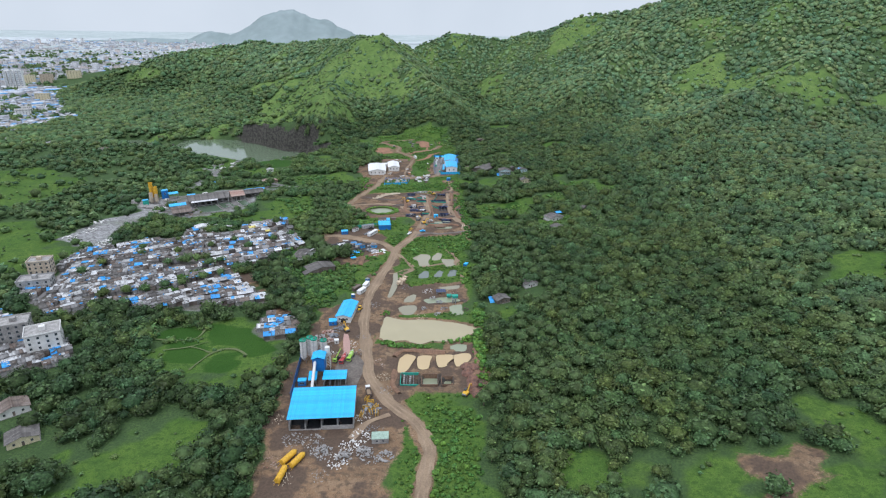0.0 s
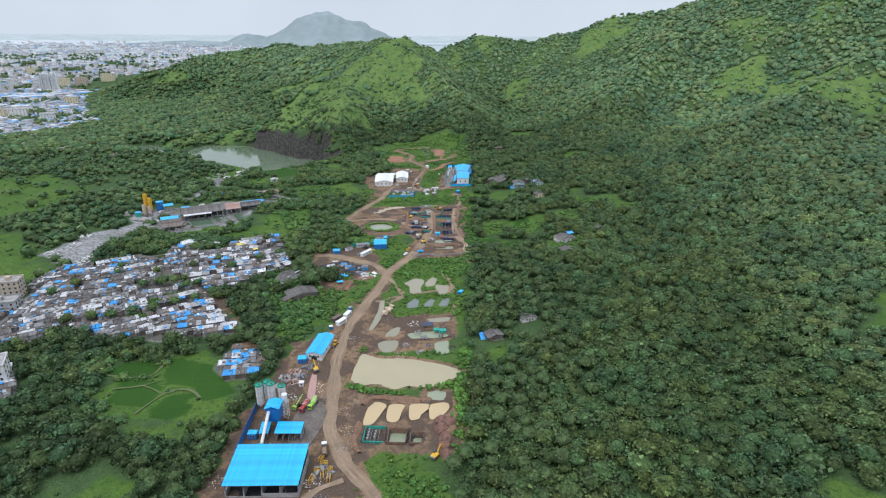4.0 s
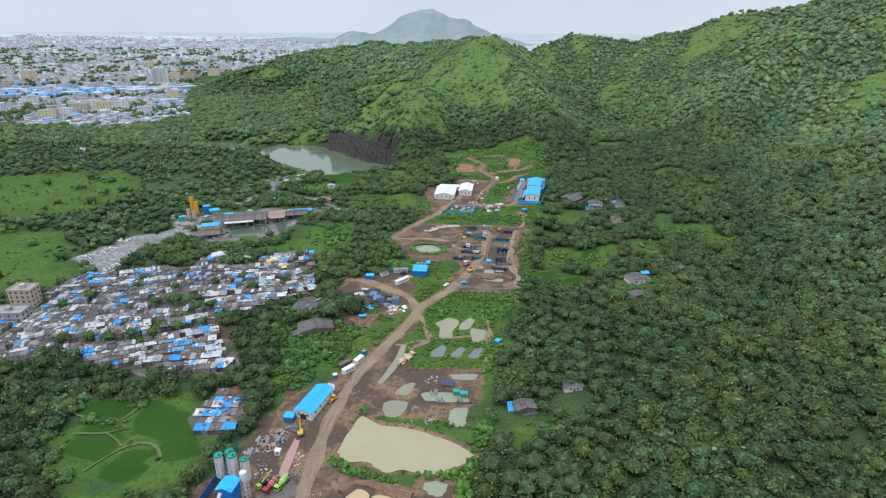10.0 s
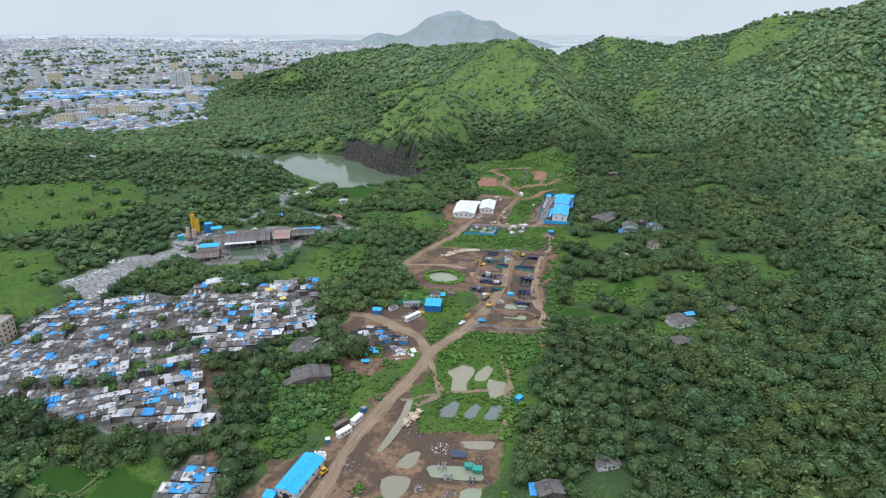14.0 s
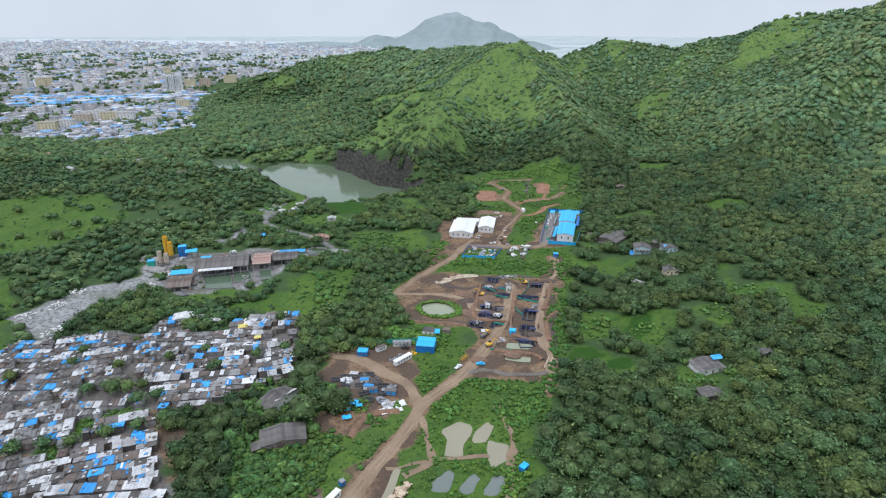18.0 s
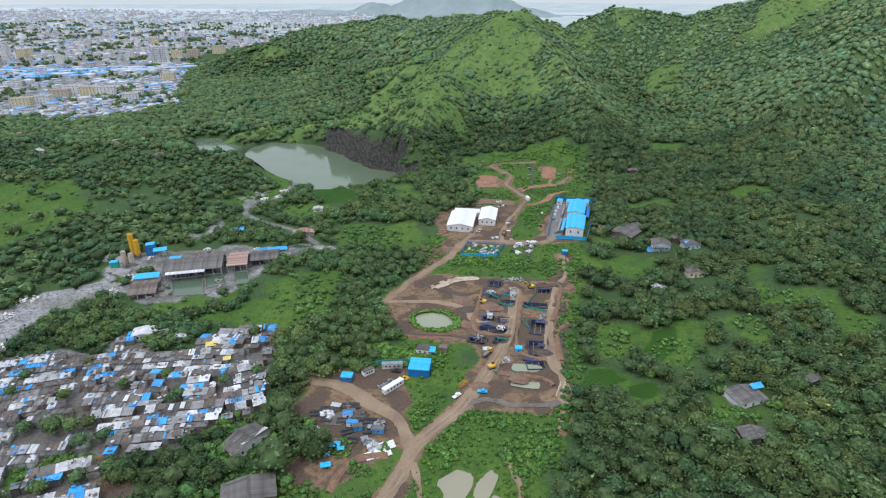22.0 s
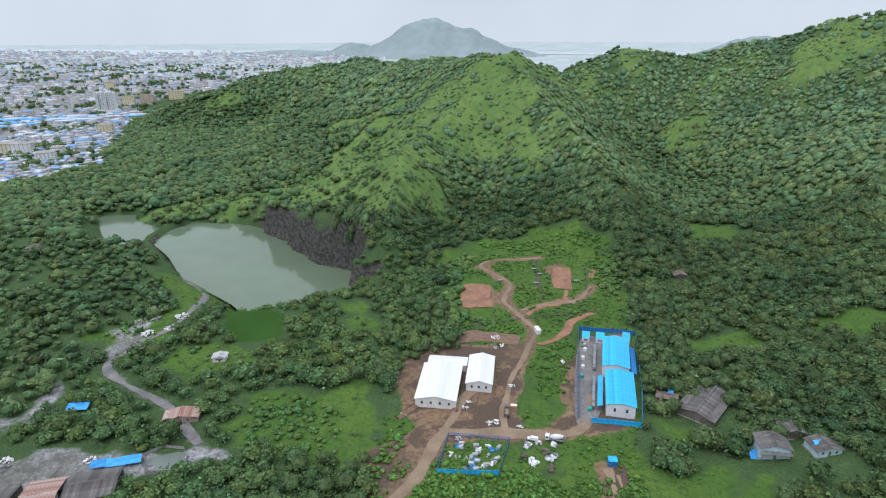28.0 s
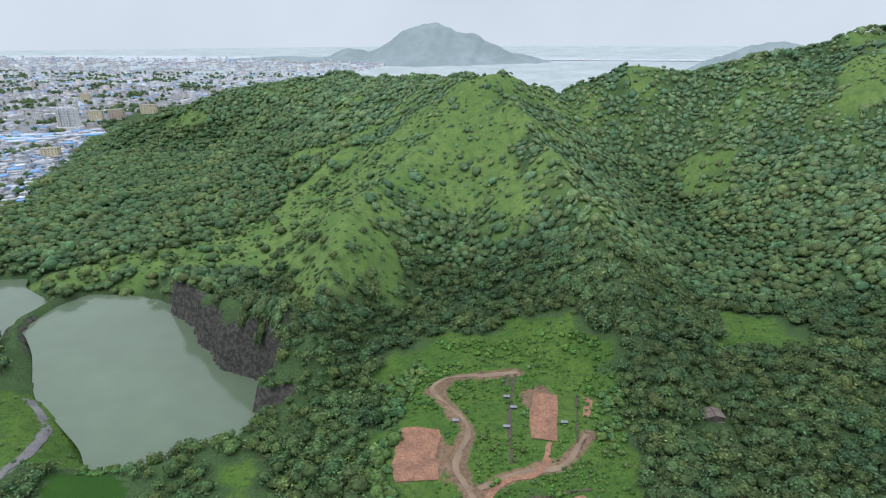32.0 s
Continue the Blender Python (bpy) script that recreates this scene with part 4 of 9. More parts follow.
# ---------------------------------------------------------------- trees
def leaf_tree(seed, quads_n, core_level, leaf, clumps_n=14, whole=False):
    """A crown of about one unit of radius: a body of rounded clumps with sprays of leaves over it, and each corner's leaf colour."""
    r = np.random.default_rng(seed)
    k = np.arange(clumps_n) + 0.5
    up = np.clip(1.0 - 1.35 * k / clumps_n + r.normal(0, 0.07, clumps_n), -0.4, 1)
    turn = 2.4 * k + r.normal(0, 0.3, clumps_n)
    lobes = np.stack([np.sqrt(1 - up ** 2) * np.cos(turn), np.sqrt(1 - up ** 2) * np.sin(turn), up], -1)
    reach = 2.1 / math.sqrt(clumps_n) * r.uniform(0.85, 1.2, clumps_n)
    amp = r.uniform(0.55, 1.2, clumps_n)
    hue = r.uniform(0.86, 1.2, (clumps_n, 1)) * np.array([1, 1, 1]) + r.normal(0, 0.04, (clumps_n, 3))

    def shape(d):
        a = np.arccos(np.clip(d @ lobes.T, -1, 1))
        s = amp * np.clip(1 - (a / reach) ** 2, 0, 1)
        q = d * (0.66 + 0.36 * s.max(1))[:, None]
        q[:, 2] = np.where(q[:, 2] > 0, q[:, 2] * 0.86, q[:, 2] * 0.55)
        return q, hue[s.argmax(1)]

    bm = bmesh.new()
    bmesh.ops.create_icosphere(bm, subdivisions=core_level, radius=1)
    cv = np.array([v.co[:] for v in bm.verts]); cf = np.array([[v.index for v in f.verts] for f in bm.faces])
    bm.free()
    cv, ch = shape(cv)
    cv = cv * (0.90 if core_level else 1.05) + r.normal(0, 0.03, cv.shape)
    if not whole:
        cf = cf[cv[cf][:, :, 2].mean(1) > -0.27]
    d = r.normal(0, 1, (quads_n * 3, 3)); d[:, 2] = d[:, 2] * 0.8 + 0.3
    d /= np.linalg.norm(d, axis=1)[:, None]
    d = d[d[:, 2] > -0.35][:quads_n]
    c, qh = shape(d)
    c = c * r.uniform(0.88, 1.10, (len(d), 1))
    nrm = d + np.array([0, 0, 0.25]) + r.normal(0, 0.52, d.shape); nrm /= np.linalg.norm(nrm, axis=1)[:, None]
    u = np.cross(nrm, r.normal(0, 1, d.shape)); u /= np.linalg.norm(u, axis=1)[:, None]
    w = np.cross(nrm, u)
    su, sw = r.uniform(0.7, 1.35, (len(d), 1)) * leaf, r.uniform(0.5, 1.0, (len(d), 1)) * leaf
    k = r.uniform(0.4, 1.0, (len(d), 4, 1))
    corners = np.stack([c - u * su, c - w * sw, c + u * su, c + w * sw], 1)
    corners = c[:, None] + (corners - c[:, None]) * k + nrm[:, None] * r.normal(0, 0.05, (len(d), 4, 1))
    qv = corners.reshape(-1, 3)
    qf = np.arange(len(qv)).reshape(-1, 4) + len(cv)
    hues = np.r_[ch, np.repeat(qh * r.uniform(0.70, 1.5, (len(d), 1)), 4, axis=0)]
    return np.r_[cv, qv], cf, qf, hues


LODS = [[leaf_tree(10 + i, 78, 1, 0.18, 15) for i in range(5)], [leaf_tree(30 + i, 26, 1, 0.25, 9) for i in range(5)], [leaf_tree(50 + i, 7, 1, 0.38, 7) for i in range(5)], [leaf_tree(70 + i, 4, 0, 0.42, 5) for i in range(5)]]


def tree_tints(r, n):
    """Tint of each tree's leaves: mostly mid green, some yellower, some darker."""
    k = r.uniform(0, 1, (n, 1))
    base = np.clip(r.normal(1.0, 0.15, (n, 1)), 0.65, 1.4)
    t = base * np.concatenate([0.95 + 0.32 * (k - 0.4), np.ones((n, 1)), 1.0 - 0.25 * (k - 0.4)], 1)
    return np.c_[t, np.ones(n)]


# Haze put into the leaf colour: paler and bluer the higher trees stand.
HAZE_TINT = (1.44, 1.39, 1.62)


def plant(name, pos, radius, lod, label, seed=1, squash=None, hue=(1, 1, 1)):
    """Many trees joined in one woodland."""
    r = np.random.default_rng(seed)
    kinds = r.integers(0, 5, len(pos))
    V, FT, FQ, TI = [], [], [], []
    base = 0
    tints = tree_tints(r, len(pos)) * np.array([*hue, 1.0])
    tints[:, :3] *= 1 + smooth(8, 75, pos[:, 2:3]) * (np.array(HAZE_TINT) - 1)
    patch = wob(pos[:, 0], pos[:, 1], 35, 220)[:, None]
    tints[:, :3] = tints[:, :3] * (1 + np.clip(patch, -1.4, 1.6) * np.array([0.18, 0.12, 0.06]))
    px, py = pos[:, 0], pos[:, 1]
    steep = 0.75 * smooth(6, 30, pos[:, 2])
    lean_x, lean_y = steep * (height(px + 3, py) - height(px - 3, py)) / 6, steep * (height(px, py + 3) - height(px, py - 3)) / 6
    for k in range(5):
        sel = np.where(kinds == k)[0]
        if not len(sel):
            continue
        v, ft, fq, hues = LODS[lod][k]
        a = r.uniform(0, 6.28, len(sel)); ca, sa = np.cos(a), np.sin(a)
        rad = radius[sel][:, None]
        hz = r.uniform(0.85, 1.25, len(sel))[:, None] * (1 if squash is None else squash)
        x = (v[None, :, 0] * ca[:, None] - v[None, :, 1] * sa[:, None]) * rad + pos[sel][:, :1]
        y = (v[None, :, 0] * sa[:, None] + v[None, :, 1] * ca[:, None]) * rad + pos[sel][:, 1:2]
        z = v[None, :, 2] * rad * hz + pos[sel][:, 2:3] + (x - pos[sel][:, :1]) * lean_x[sel][:, None] + (y - pos[sel][:, 1:2]) * lean_y[sel][:, None]
        V.append(np.stack([x, y, z], -1).reshape(-1, 3).astype(np.float32))
        off = base + np.arange(len(sel))[:, None, None] * len(v)
        FT.append((ft[None] + off).reshape(-1, 3)); FQ.append((fq[None] + off).reshape(-1, 4))
        TI.append(np.concatenate([tints[sel][:, None, :3] * hues[None], np.ones((len(sel), len(v), 1))], -1).reshape(-1, 4))
        base += len(sel) * len(v)
    me = raw_mesh(name, np.concatenate(V), np.concatenate(FT), np.concatenate(FQ), [LEAF, CORE], 1, 0, np.concatenate(TI))
    _k = sum(len(f) for f in FT)
    me.polygons.foreach_set("use_smooth", np.arange(len(me.polygons)) < _k)
    return tagged(new(name, me), label, "trees", kind="stuff")


def scatter(x0, x1, y0, y1, step, r):
    xs, ys = np.meshgrid(np.arange(float(x0), x1, step), np.arange(float(y0), y1, step * 0.87))
    xs[1::2] += step / 2
    x, y = xs.ravel() + r.uniform(-0.42, 0.42, xs.size) * step, ys.ravel() + r.uniform(-0.42, 0.42, xs.size) * step
    return x, y


CLEAR = GRAVEL + [SLUM, SLUM_WEST, SLUM_SMALL, MILL, STONY, BELT, LAKE, LAKE_WEST, CITY] + MEADOW + PADDY
ROADSIDE = [QUARRY_ROAD, [(-129, 560), (-160, 575)]]
SPOTS = [(60, 366, 10), (39, 348, 11), (88, 620, 12), (69, 660, 14), (82, 668, 12), (92, 664, 12), (48, 690, 14), (98, 497, 15), (97, 472, 5), (127, 514, 4), (51, 844, 10), (66, 600, 8), (-222, 280, 16), (-240, 288, 14), (-256, 276, 12), (-283, 378, 16), (-91, 398, 13), (-84, 396, 9), (-107, 423, 12), (-200, 227, 13), (-181, 206, 13), (-80, 332, 5), (-191, 630, 12), (-205, 680, 10), (-272, 712, 12), (-207, 607, 10), (-180, 602, 12), (-60, 540, 7), (31, 698, 8), (-246, 625, 8), (-300, 780, 14), (-335, 800, 16), (-225, 770, 8)]


def tree_mask(x, y):
    """How likely a tree is to stand at each place."""
    keep = np.ones(np.shape(x))
    rag = 3.5 * wob(x, y, 9, 60)
    for poly in CLEAR:
        d = inside(poly, x, y) + (rag if poly is not BELT else 0.8 * wob(x, y, 9, 60))
        far_field = poly[0][0] < -400 and len(poly) < 8
        keep = np.where(d > (-1.5 if poly is BELT else -2.8), np.where((wob(x, y, 20, 120) > 0.45) & far_field, 0.45, 0.0), keep)
    for line in ROADSIDE:
        keep = np.where(near_line(line, x, y) < 7, 0, keep)
    for sx, sy, sr in SPOTS:
        keep = np.where(np.hypot(x - sx, y - sy) < sr, 0, keep)
    keep = keep * (1 - 0.90 * np.max([smooth(-24, 18, inside(q, x, y) + 20 * wob(x, y, 20, 160)) for q in HILL_GRASS], 0))
    h = height(x, y)
    for lake in (LAKE, LAKE_WEST):
        d = inside(lake, x, y)
        keep = np.where((d > -22) & (y < 905) & (x < -215) & (wob(x, y, 15, 90) < 0.7), 0, keep)
    keep = np.where((h < -13) & ((inside(LAKE, x, y) > -14) | (inside(LAKE_WEST, x, y) > -10)), 0, keep)
    return keep, h


def wood(name, bounds, step, radius, lod, label, seed, extra=None, thin=0.06, squash=0.85, hue=(1, 1, 1)):
    r = np.random.default_rng(seed)
    x, y = scatter(*bounds, step, r)
    keep, h = tree_mask(x, y)
    if extra is not None:
        keep = keep * extra(x, y)
    keep = keep * np.where(wob(x, y, 25, 160) > 1.25, 0.25, 1 - thin)
    ok = r.uniform(0, 1, len(x)) < keep
    x, y, h = x[ok], y[ok], h[ok]
    rad = radius * np.clip(np.exp(r.normal(-0.06, 0.30, len(x))), 0.45, 1.75)
    rad = rad * (1 - 0.16 * smooth(25, 100, h))
    if len(x):
        plant(name, np.stack([x, y, h + radius * (0.30 - 0.22 * smooth(15, 70, h)) + rad * 0.25 * squash + r.normal(0, 0.14, len(x)) * rad * squash], -1), rad, lod, label, seed, squash, hue)
    return len(x)


def scrub(x, y):
    """Thinner on the upper hills, where grass shows between the trees."""
    h = height(x, y)
    d = np.where(x > 170, 0.15, 0.0) - 0.08 * ((x > -430) & (x < 130) & (y > 900))
    thin = np.clip(0.86 + d - 0.34 * np.clip(wob(x, y, 40, 400), -1, 1.5) - 0.06 * smooth(40, 110, h) * (x > -320), 0.35, 0.98)
    return 1 + (thin - 1) * smooth(25, 75, h)



# Woodland hues run from darker near to paler, bluer far, standing in for haze.
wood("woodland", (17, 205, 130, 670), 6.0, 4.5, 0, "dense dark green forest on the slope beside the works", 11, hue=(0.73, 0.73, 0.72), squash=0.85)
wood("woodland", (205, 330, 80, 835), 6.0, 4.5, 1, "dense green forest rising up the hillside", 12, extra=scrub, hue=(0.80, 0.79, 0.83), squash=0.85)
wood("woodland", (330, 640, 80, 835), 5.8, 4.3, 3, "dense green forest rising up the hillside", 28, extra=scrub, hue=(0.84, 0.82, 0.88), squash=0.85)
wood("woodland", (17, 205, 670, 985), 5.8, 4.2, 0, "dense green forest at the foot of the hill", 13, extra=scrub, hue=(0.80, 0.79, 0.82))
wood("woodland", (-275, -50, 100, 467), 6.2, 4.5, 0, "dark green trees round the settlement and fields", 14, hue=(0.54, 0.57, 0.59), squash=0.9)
wood("woodland", (-275, -50, 467, 842), 5.8, 4.0, 0, "dark green trees between works, sheds and lake", 15, extra=lambda x, y: np.where((x < -150) & (y > 620), np.clip(0.75 - 0.4 * wob(x, y, 20, 120), 0.15, 1), 1.0), hue=(0.93, 0.96, 0.93))
wood("woodland", (-750, -275, 170, 842), 8.0, 4.6, 2, "scattered dark green trees and hedges among fields", 16, extra=lambda x, y: np.where(wob(x, y, 40, 300) > 0.7, 0.25, 0.9), hue=(0.86, 0.88, 0.94))
wood("woodland", (-1100, -275, 842, 1750), 7.0, 5.2, 3, "green woods beyond the lake, tinted pale for haze", 17, extra=scrub, hue=(1.10, 1.08, 1.16), squash=0.8)
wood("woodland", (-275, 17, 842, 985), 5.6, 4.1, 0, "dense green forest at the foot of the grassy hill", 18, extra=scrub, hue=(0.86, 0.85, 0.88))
wood("woodland", (-275, 275, 985, 1470), 5.3, 3.9, 3, "green forest behind the lake, tinted pale for haze", 29, extra=scrub, hue=(1.10, 1.08, 1.16), squash=0.8)
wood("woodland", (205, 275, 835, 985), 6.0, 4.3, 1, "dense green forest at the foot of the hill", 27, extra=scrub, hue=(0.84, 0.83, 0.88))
wood("woodland", (275, 1040, 835, 1500), 6.6, 5.0, 3, "green forest on the high hillside, tinted pale for haze", 19, extra=scrub, hue=(1.10, 1.08, 1.16), squash=0.8)
wood("woodland", (640, 1080, 80, 835), 7.6, 5.6, 3, "green forest on the high hillside, tinted pale for haze", 20, extra=scrub, hue=(1.10, 1.08, 1.16), squash=0.8)
wood("woodland", (-1080, -750, 170, 915), 11.5, 6.2, 2, "green trees at the edge of town, tinted pale for haze", 21, hue=(1.2, 1.18, 1.25))
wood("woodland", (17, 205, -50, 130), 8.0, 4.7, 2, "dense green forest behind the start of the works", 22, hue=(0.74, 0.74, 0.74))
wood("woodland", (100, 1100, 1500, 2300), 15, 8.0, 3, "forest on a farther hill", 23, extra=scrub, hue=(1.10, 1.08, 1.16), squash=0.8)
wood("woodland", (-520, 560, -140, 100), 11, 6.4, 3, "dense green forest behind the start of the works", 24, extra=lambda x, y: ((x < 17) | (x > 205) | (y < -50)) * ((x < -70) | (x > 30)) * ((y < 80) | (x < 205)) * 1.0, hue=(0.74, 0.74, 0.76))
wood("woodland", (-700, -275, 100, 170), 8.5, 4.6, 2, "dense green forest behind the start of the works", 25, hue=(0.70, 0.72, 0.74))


def bushes(name, polys, step, radius, lod, label, seed, density, hue=(1, 1, 1)):
    r = np.random.default_rng(seed)
    p = np.concatenate([np.asarray(q) for q in polys])
    x, y = scatter(p[:, 0].min(), p[:, 0].max(), p[:, 1].min(), p[:, 1].max(), step, r)
    d = np.max([inside(q, x, y) for q in polys], 0)
    ok = (d > 1) & (r.uniform(0, 1, len(x)) < density * (1 + 0.9 * wob(x, y, 20, 120)))
    ok &= zone(DIRT + PADDY, x, y, 2, 2) < 0.2
    ok &= (road_zone(x, y) < 0.05) & off_plots(x, y)
    ok &= np.min([-inside(q[0], x, y) for q in PONDS], 0) > 2.5
    x, y = x[ok], y[ok]
    rad = np.clip(r.normal(radius, radius * 0.35, len(x)), radius * 0.4, radius * 2)
    plant(name, np.stack([x, y, height(x, y) + rad * 0.35], -1), rad, lod, label, seed, 0.7, hue)


bushes("bushes", HILL_GRASS, 5.5, 1.6, 3, "small dark bushes scattered over the grassy hill", 31, 0.34)
bushes("bushes", [BELT], 2.7, 0.8, 3, "low green scrub along the works", 32, 0.60, (0.80, 1.06, 0.56))
bushes("bushes", [m for m in MEADOW if m[0][0] < -84 or m[0][0] > 16], 6, 1.3, 1, "bushes dotted over green meadows", 33, 0.22)


# The plain's own colour is paled to stand in for haze.
sheet("backdrop", [(-5000, 2600), (-3000, 2450), (-1000, 2500), (800, 2450), (2600, 2500), (4600, 2600), (4700, 5400), (0, 5550), (-5100, 5400)], -38.2, material("hazed_far_plain", (0.40, 0.44, 0.435), (0.33, 0.375, 0.365), scale=0.006, rough=1.0, spec=0.0, fine=0.03, grain=0.1), "plain stretching to the horizon, haze put into its colour", "plain")

# ---------------------------------------------------------------- vehicles
def wheel_mesh(r, w):
    bm = bmesh.new()
    tube(bm, (0, -w / 2, 0), (0, w / 2, 0), r, seg=14)
    tube(bm, (0, -w / 2 - 0.02, 0), (0, w / 2 + 0.02, 0), r * 0.5, seg=10)
    me = bpy.data.meshes.new("wheel"); bm.to_mesh(me); bm.free(); me.materials.append(TYRE)
    return me


WHEEL = wheel_mesh(0.5, 0.35)
WHEEL_SMALL = wheel_mesh(0.36, 0.24)


def wheels(parent, xs, half, me=WHEEL, r=0.5):
    for x in xs:
        for y in (-half, half):
            share("wheel", me, parent, pose(x, y, r))


def cab(parent, x0, x1, half, z0, z1, mat):
    bm = bmesh.new()
    box(bm, x0, -half, z0, x1, half, z1, bevel=0.12)
    c = part("cab", bm, mat, parent)
    part("windscreen", boxes((x1 - 0.02, -half + 0.15, z0 + 0.95, x1 + 0.03, half - 0.15, z1 - 0.2)), GLASS, c)
    for s in (-1, 1):
        part("side_window", boxes((x0 + 0.35, s * half - 0.02, z0 + 0.95, x1 - 0.3, s * half + 0.02, z1 - 0.25)), GLASS, c)
    part("bumper", boxes((x1 - 0.05, -half, z0 - 0.25, x1 + 0.15, half, z0 + 0.1), bevel=0.04), STEEL, c)


def chassis(parent, length, half=0.45):
    part("chassis", boxes((-length / 2, -half, 0.6, length / 2, half, 0.95), bevel=0.04), STEEL, parent)


def mixer_truck(x, y, rz, cabmat, drummat, label):
    t = thing("concrete_mixer_truck", x, y, ground_at(x, y), rz, label, "truck")
    chassis(t, 8.0)
    wheels(t, (-2.9, -1.6, 2.7), 1.05)
    cab(t, 2.4, 4.2, 1.15, 0.9, 3.0, cabmat)
    bm = bmesh.new()
    tube(bm, (1.9, 0, 2.1), (0.2, 0, 2.45), 0.75, 1.2, 16)
    tube(bm, (0.2, 0, 2.45), (-1.6, 0, 2.85), 1.2, 1.15, 16)
    tube(bm, (-1.6, 0, 2.85), (-3.7, 0, 3.3), 1.15, 0.5, 16)
    drum = part("drum", bm, drummat, t)
    bm = bmesh.new()
    for k in range(4):
        tube(bm, (0.3 - k * 0.9, 0, 2.45 + k * 0.19), (0.15 - k * 0.9, 0, 2.48 + k * 0.19), 1.24 - 0.05 * k, seg=16)
    part("drum_band", bm, OFFWHITE, drum)
    part("hopper", boxes((-4.1, -0.6, 2.9, -3.3, 0.6, 3.7), bevel=0.1), STEEL, t)
    part("chute", boxes((-4.6, -0.25, 1.4, -4.0, 0.25, 2.6), bevel=0.05), STEEL, t)
    return t


def tipper_truck(x, y, rz, cabmat, bodymat, label):
    t = thing("tipper_truck", x, y, ground_at(x, y), rz, label, "truck")
    chassis(t, 7.4)
    wheels(t, (-2.6, -1.3, 2.5), 1.05)
    cab(t, 2.0, 3.8, 1.15, 0.9, 2.9, cabmat)
    part("tipper_body", boxes((-3.7, -1.2, 1.0, 1.7, 1.2, 1.2), (-3.7, -1.25, 1.2, 1.7, -1.1, 2.5), (-3.7, 1.1, 1.2, 1.7, 1.25, 2.5), (1.55, -1.1, 1.2, 1.7, 1.1, 2.8), (-3.75, -1.1, 1.2, -3.6, 1.1, 2.4)), bodymat, t)
    part("load", boxes((-3.5, -1.1, 1.2, 1.5, 1.1, 2.0), bevel=0.3), ROAD, t)
    return t


def excavator(x, y, rz, label, mat=YELLOW, swing=25):
    t = thing("excavator", x, y, ground_at(x, y), rz, label, "excavator")
    for s in (-1, 1):
        bm = bmesh.new(); box(bm, -1.9, s * 1.2 - 0.3, 0, 1.9, s * 1.2 + 0.3, 0.85, bevel=0.3)
        part("track", bm, TYRE, t)
    bm = bmesh.new(); box(bm, -2.0, -1.3, 1.0, 1.3, 1.3, 2.1, bevel=0.15)
    body = part("body", bm, mat, t)
    part("counterweight", boxes((-2.5, -1.2, 1.0, -1.95, 1.2, 2.0), bevel=0.1), STEEL, body)
    bm = bmesh.new(); box(bm, 0.1, 0.25, 2.1, 1.5, 1.25, 3.1, bevel=0.1)
    part("cab", bm, GLASS, t)
    bm = bmesh.new(); tube(bm, (1.1, -0.3, 1.8), (3.3, -0.3, 4.6), 0.32, 0.26, 6); tube(bm, (3.3, -0.3, 4.6), (5.0, -0.3, 4.0), 0.26, 0.22, 6)
    boom = part("boom", bm, mat, t)
    bm = bmesh.new(); tube(bm, (5.0, -0.3, 4.2), (5.8, -0.3, 1.4), 0.22, 0.16, 6)
    part("stick", bm, mat, boom)
    bm = bmesh.new(); box(bm, 5.1, -0.8, 0.5, 6.2, 0.2, 1.5, bevel=0.2)
    part("bucket", bm, STEEL, boom)
    return t


def pickup(x, y, rz, mat, label, van=False):
    t = thing("van" if van else "pickup", x, y, ground_at(x, y), rz, label, "van" if van else "pickup")
    part("body", boxes((-2.4, -0.9, 0.45, 2.4, 0.9, 1.15), bevel=0.12), mat, t)
    wheels(t, (-1.5, 1.5), 0.82, WHEEL_SMALL, 0.36)
    part("cabin", boxes((-2.3 if van else -0.5, -0.82, 1.1, 1.1, 0.82, 1.95), bevel=0.16), mat, t)
    part("windscreen", boxes((1.06, -0.7, 1.2, 1.14, 0.7, 1.8)), GLASS, t)
    return t


def loader(x, y, rz, label):
    t = thing("backhoe_loader", x, y, ground_at(x, y), rz, label, "loader")
    part("body", boxes((-1.8, -0.8, 0.7, 1.6, 0.8, 1.6), bevel=0.12), YELLOW, t)
    part("cab", boxes((-0.9, -0.75, 1.6, 0.6, 0.75, 2.8), bevel=0.1), GLASS, t)
    part("roof", boxes((-1.0, -0.85, 2.8, 0.7, 0.85, 2.95)), YELLOW, t)
    wheels(t, (-1.2, 1.3), 0.9)
    part("arm", boxes((1.4, -0.6, 0.8, 2.8, -0.4, 1.1), (1.4, 0.4, 0.8, 2.8, 0.6, 1.1)), YELLOW, t)
    part("bucket", boxes((2.6, -1.1, 0.2, 3.4, 1.1, 1.0), bevel=0.15), STEEL, t)
    return t


# ---------------------------------------------------------------- buildings
def rect_windows(parent, w, h0, h1, y, n, mat=GLASS, axis_x=True, margin=1.0, size=0.9, name="window"):
    """A row of proud windows with frames along a wall."""
    for k in range(n):
        c = -w / 2 + margin + (w - 2 * margin) * ((k + 0.5) / n)
        a = (c - size / 2, y - 0.05, h0, c + size / 2, y + 0.05, h1) if axis_x else (y - 0.05, c - size / 2, h0, y + 0.05, c + size / 2, h1)
        f = (c - size / 2 - 0.1, y - 0.03, h0 - 0.1, c + size / 2 + 0.1, y + 0.03, h1 + 0.1) if axis_x else (y - 0.03, c - size / 2 - 0.1, h0 - 0.1, y + 0.03, c + size / 2 + 0.1, h1 + 0.1)
        o = part(name, boxes(a), mat, parent)
        part("frame", boxes(f), CONCRETE, o)


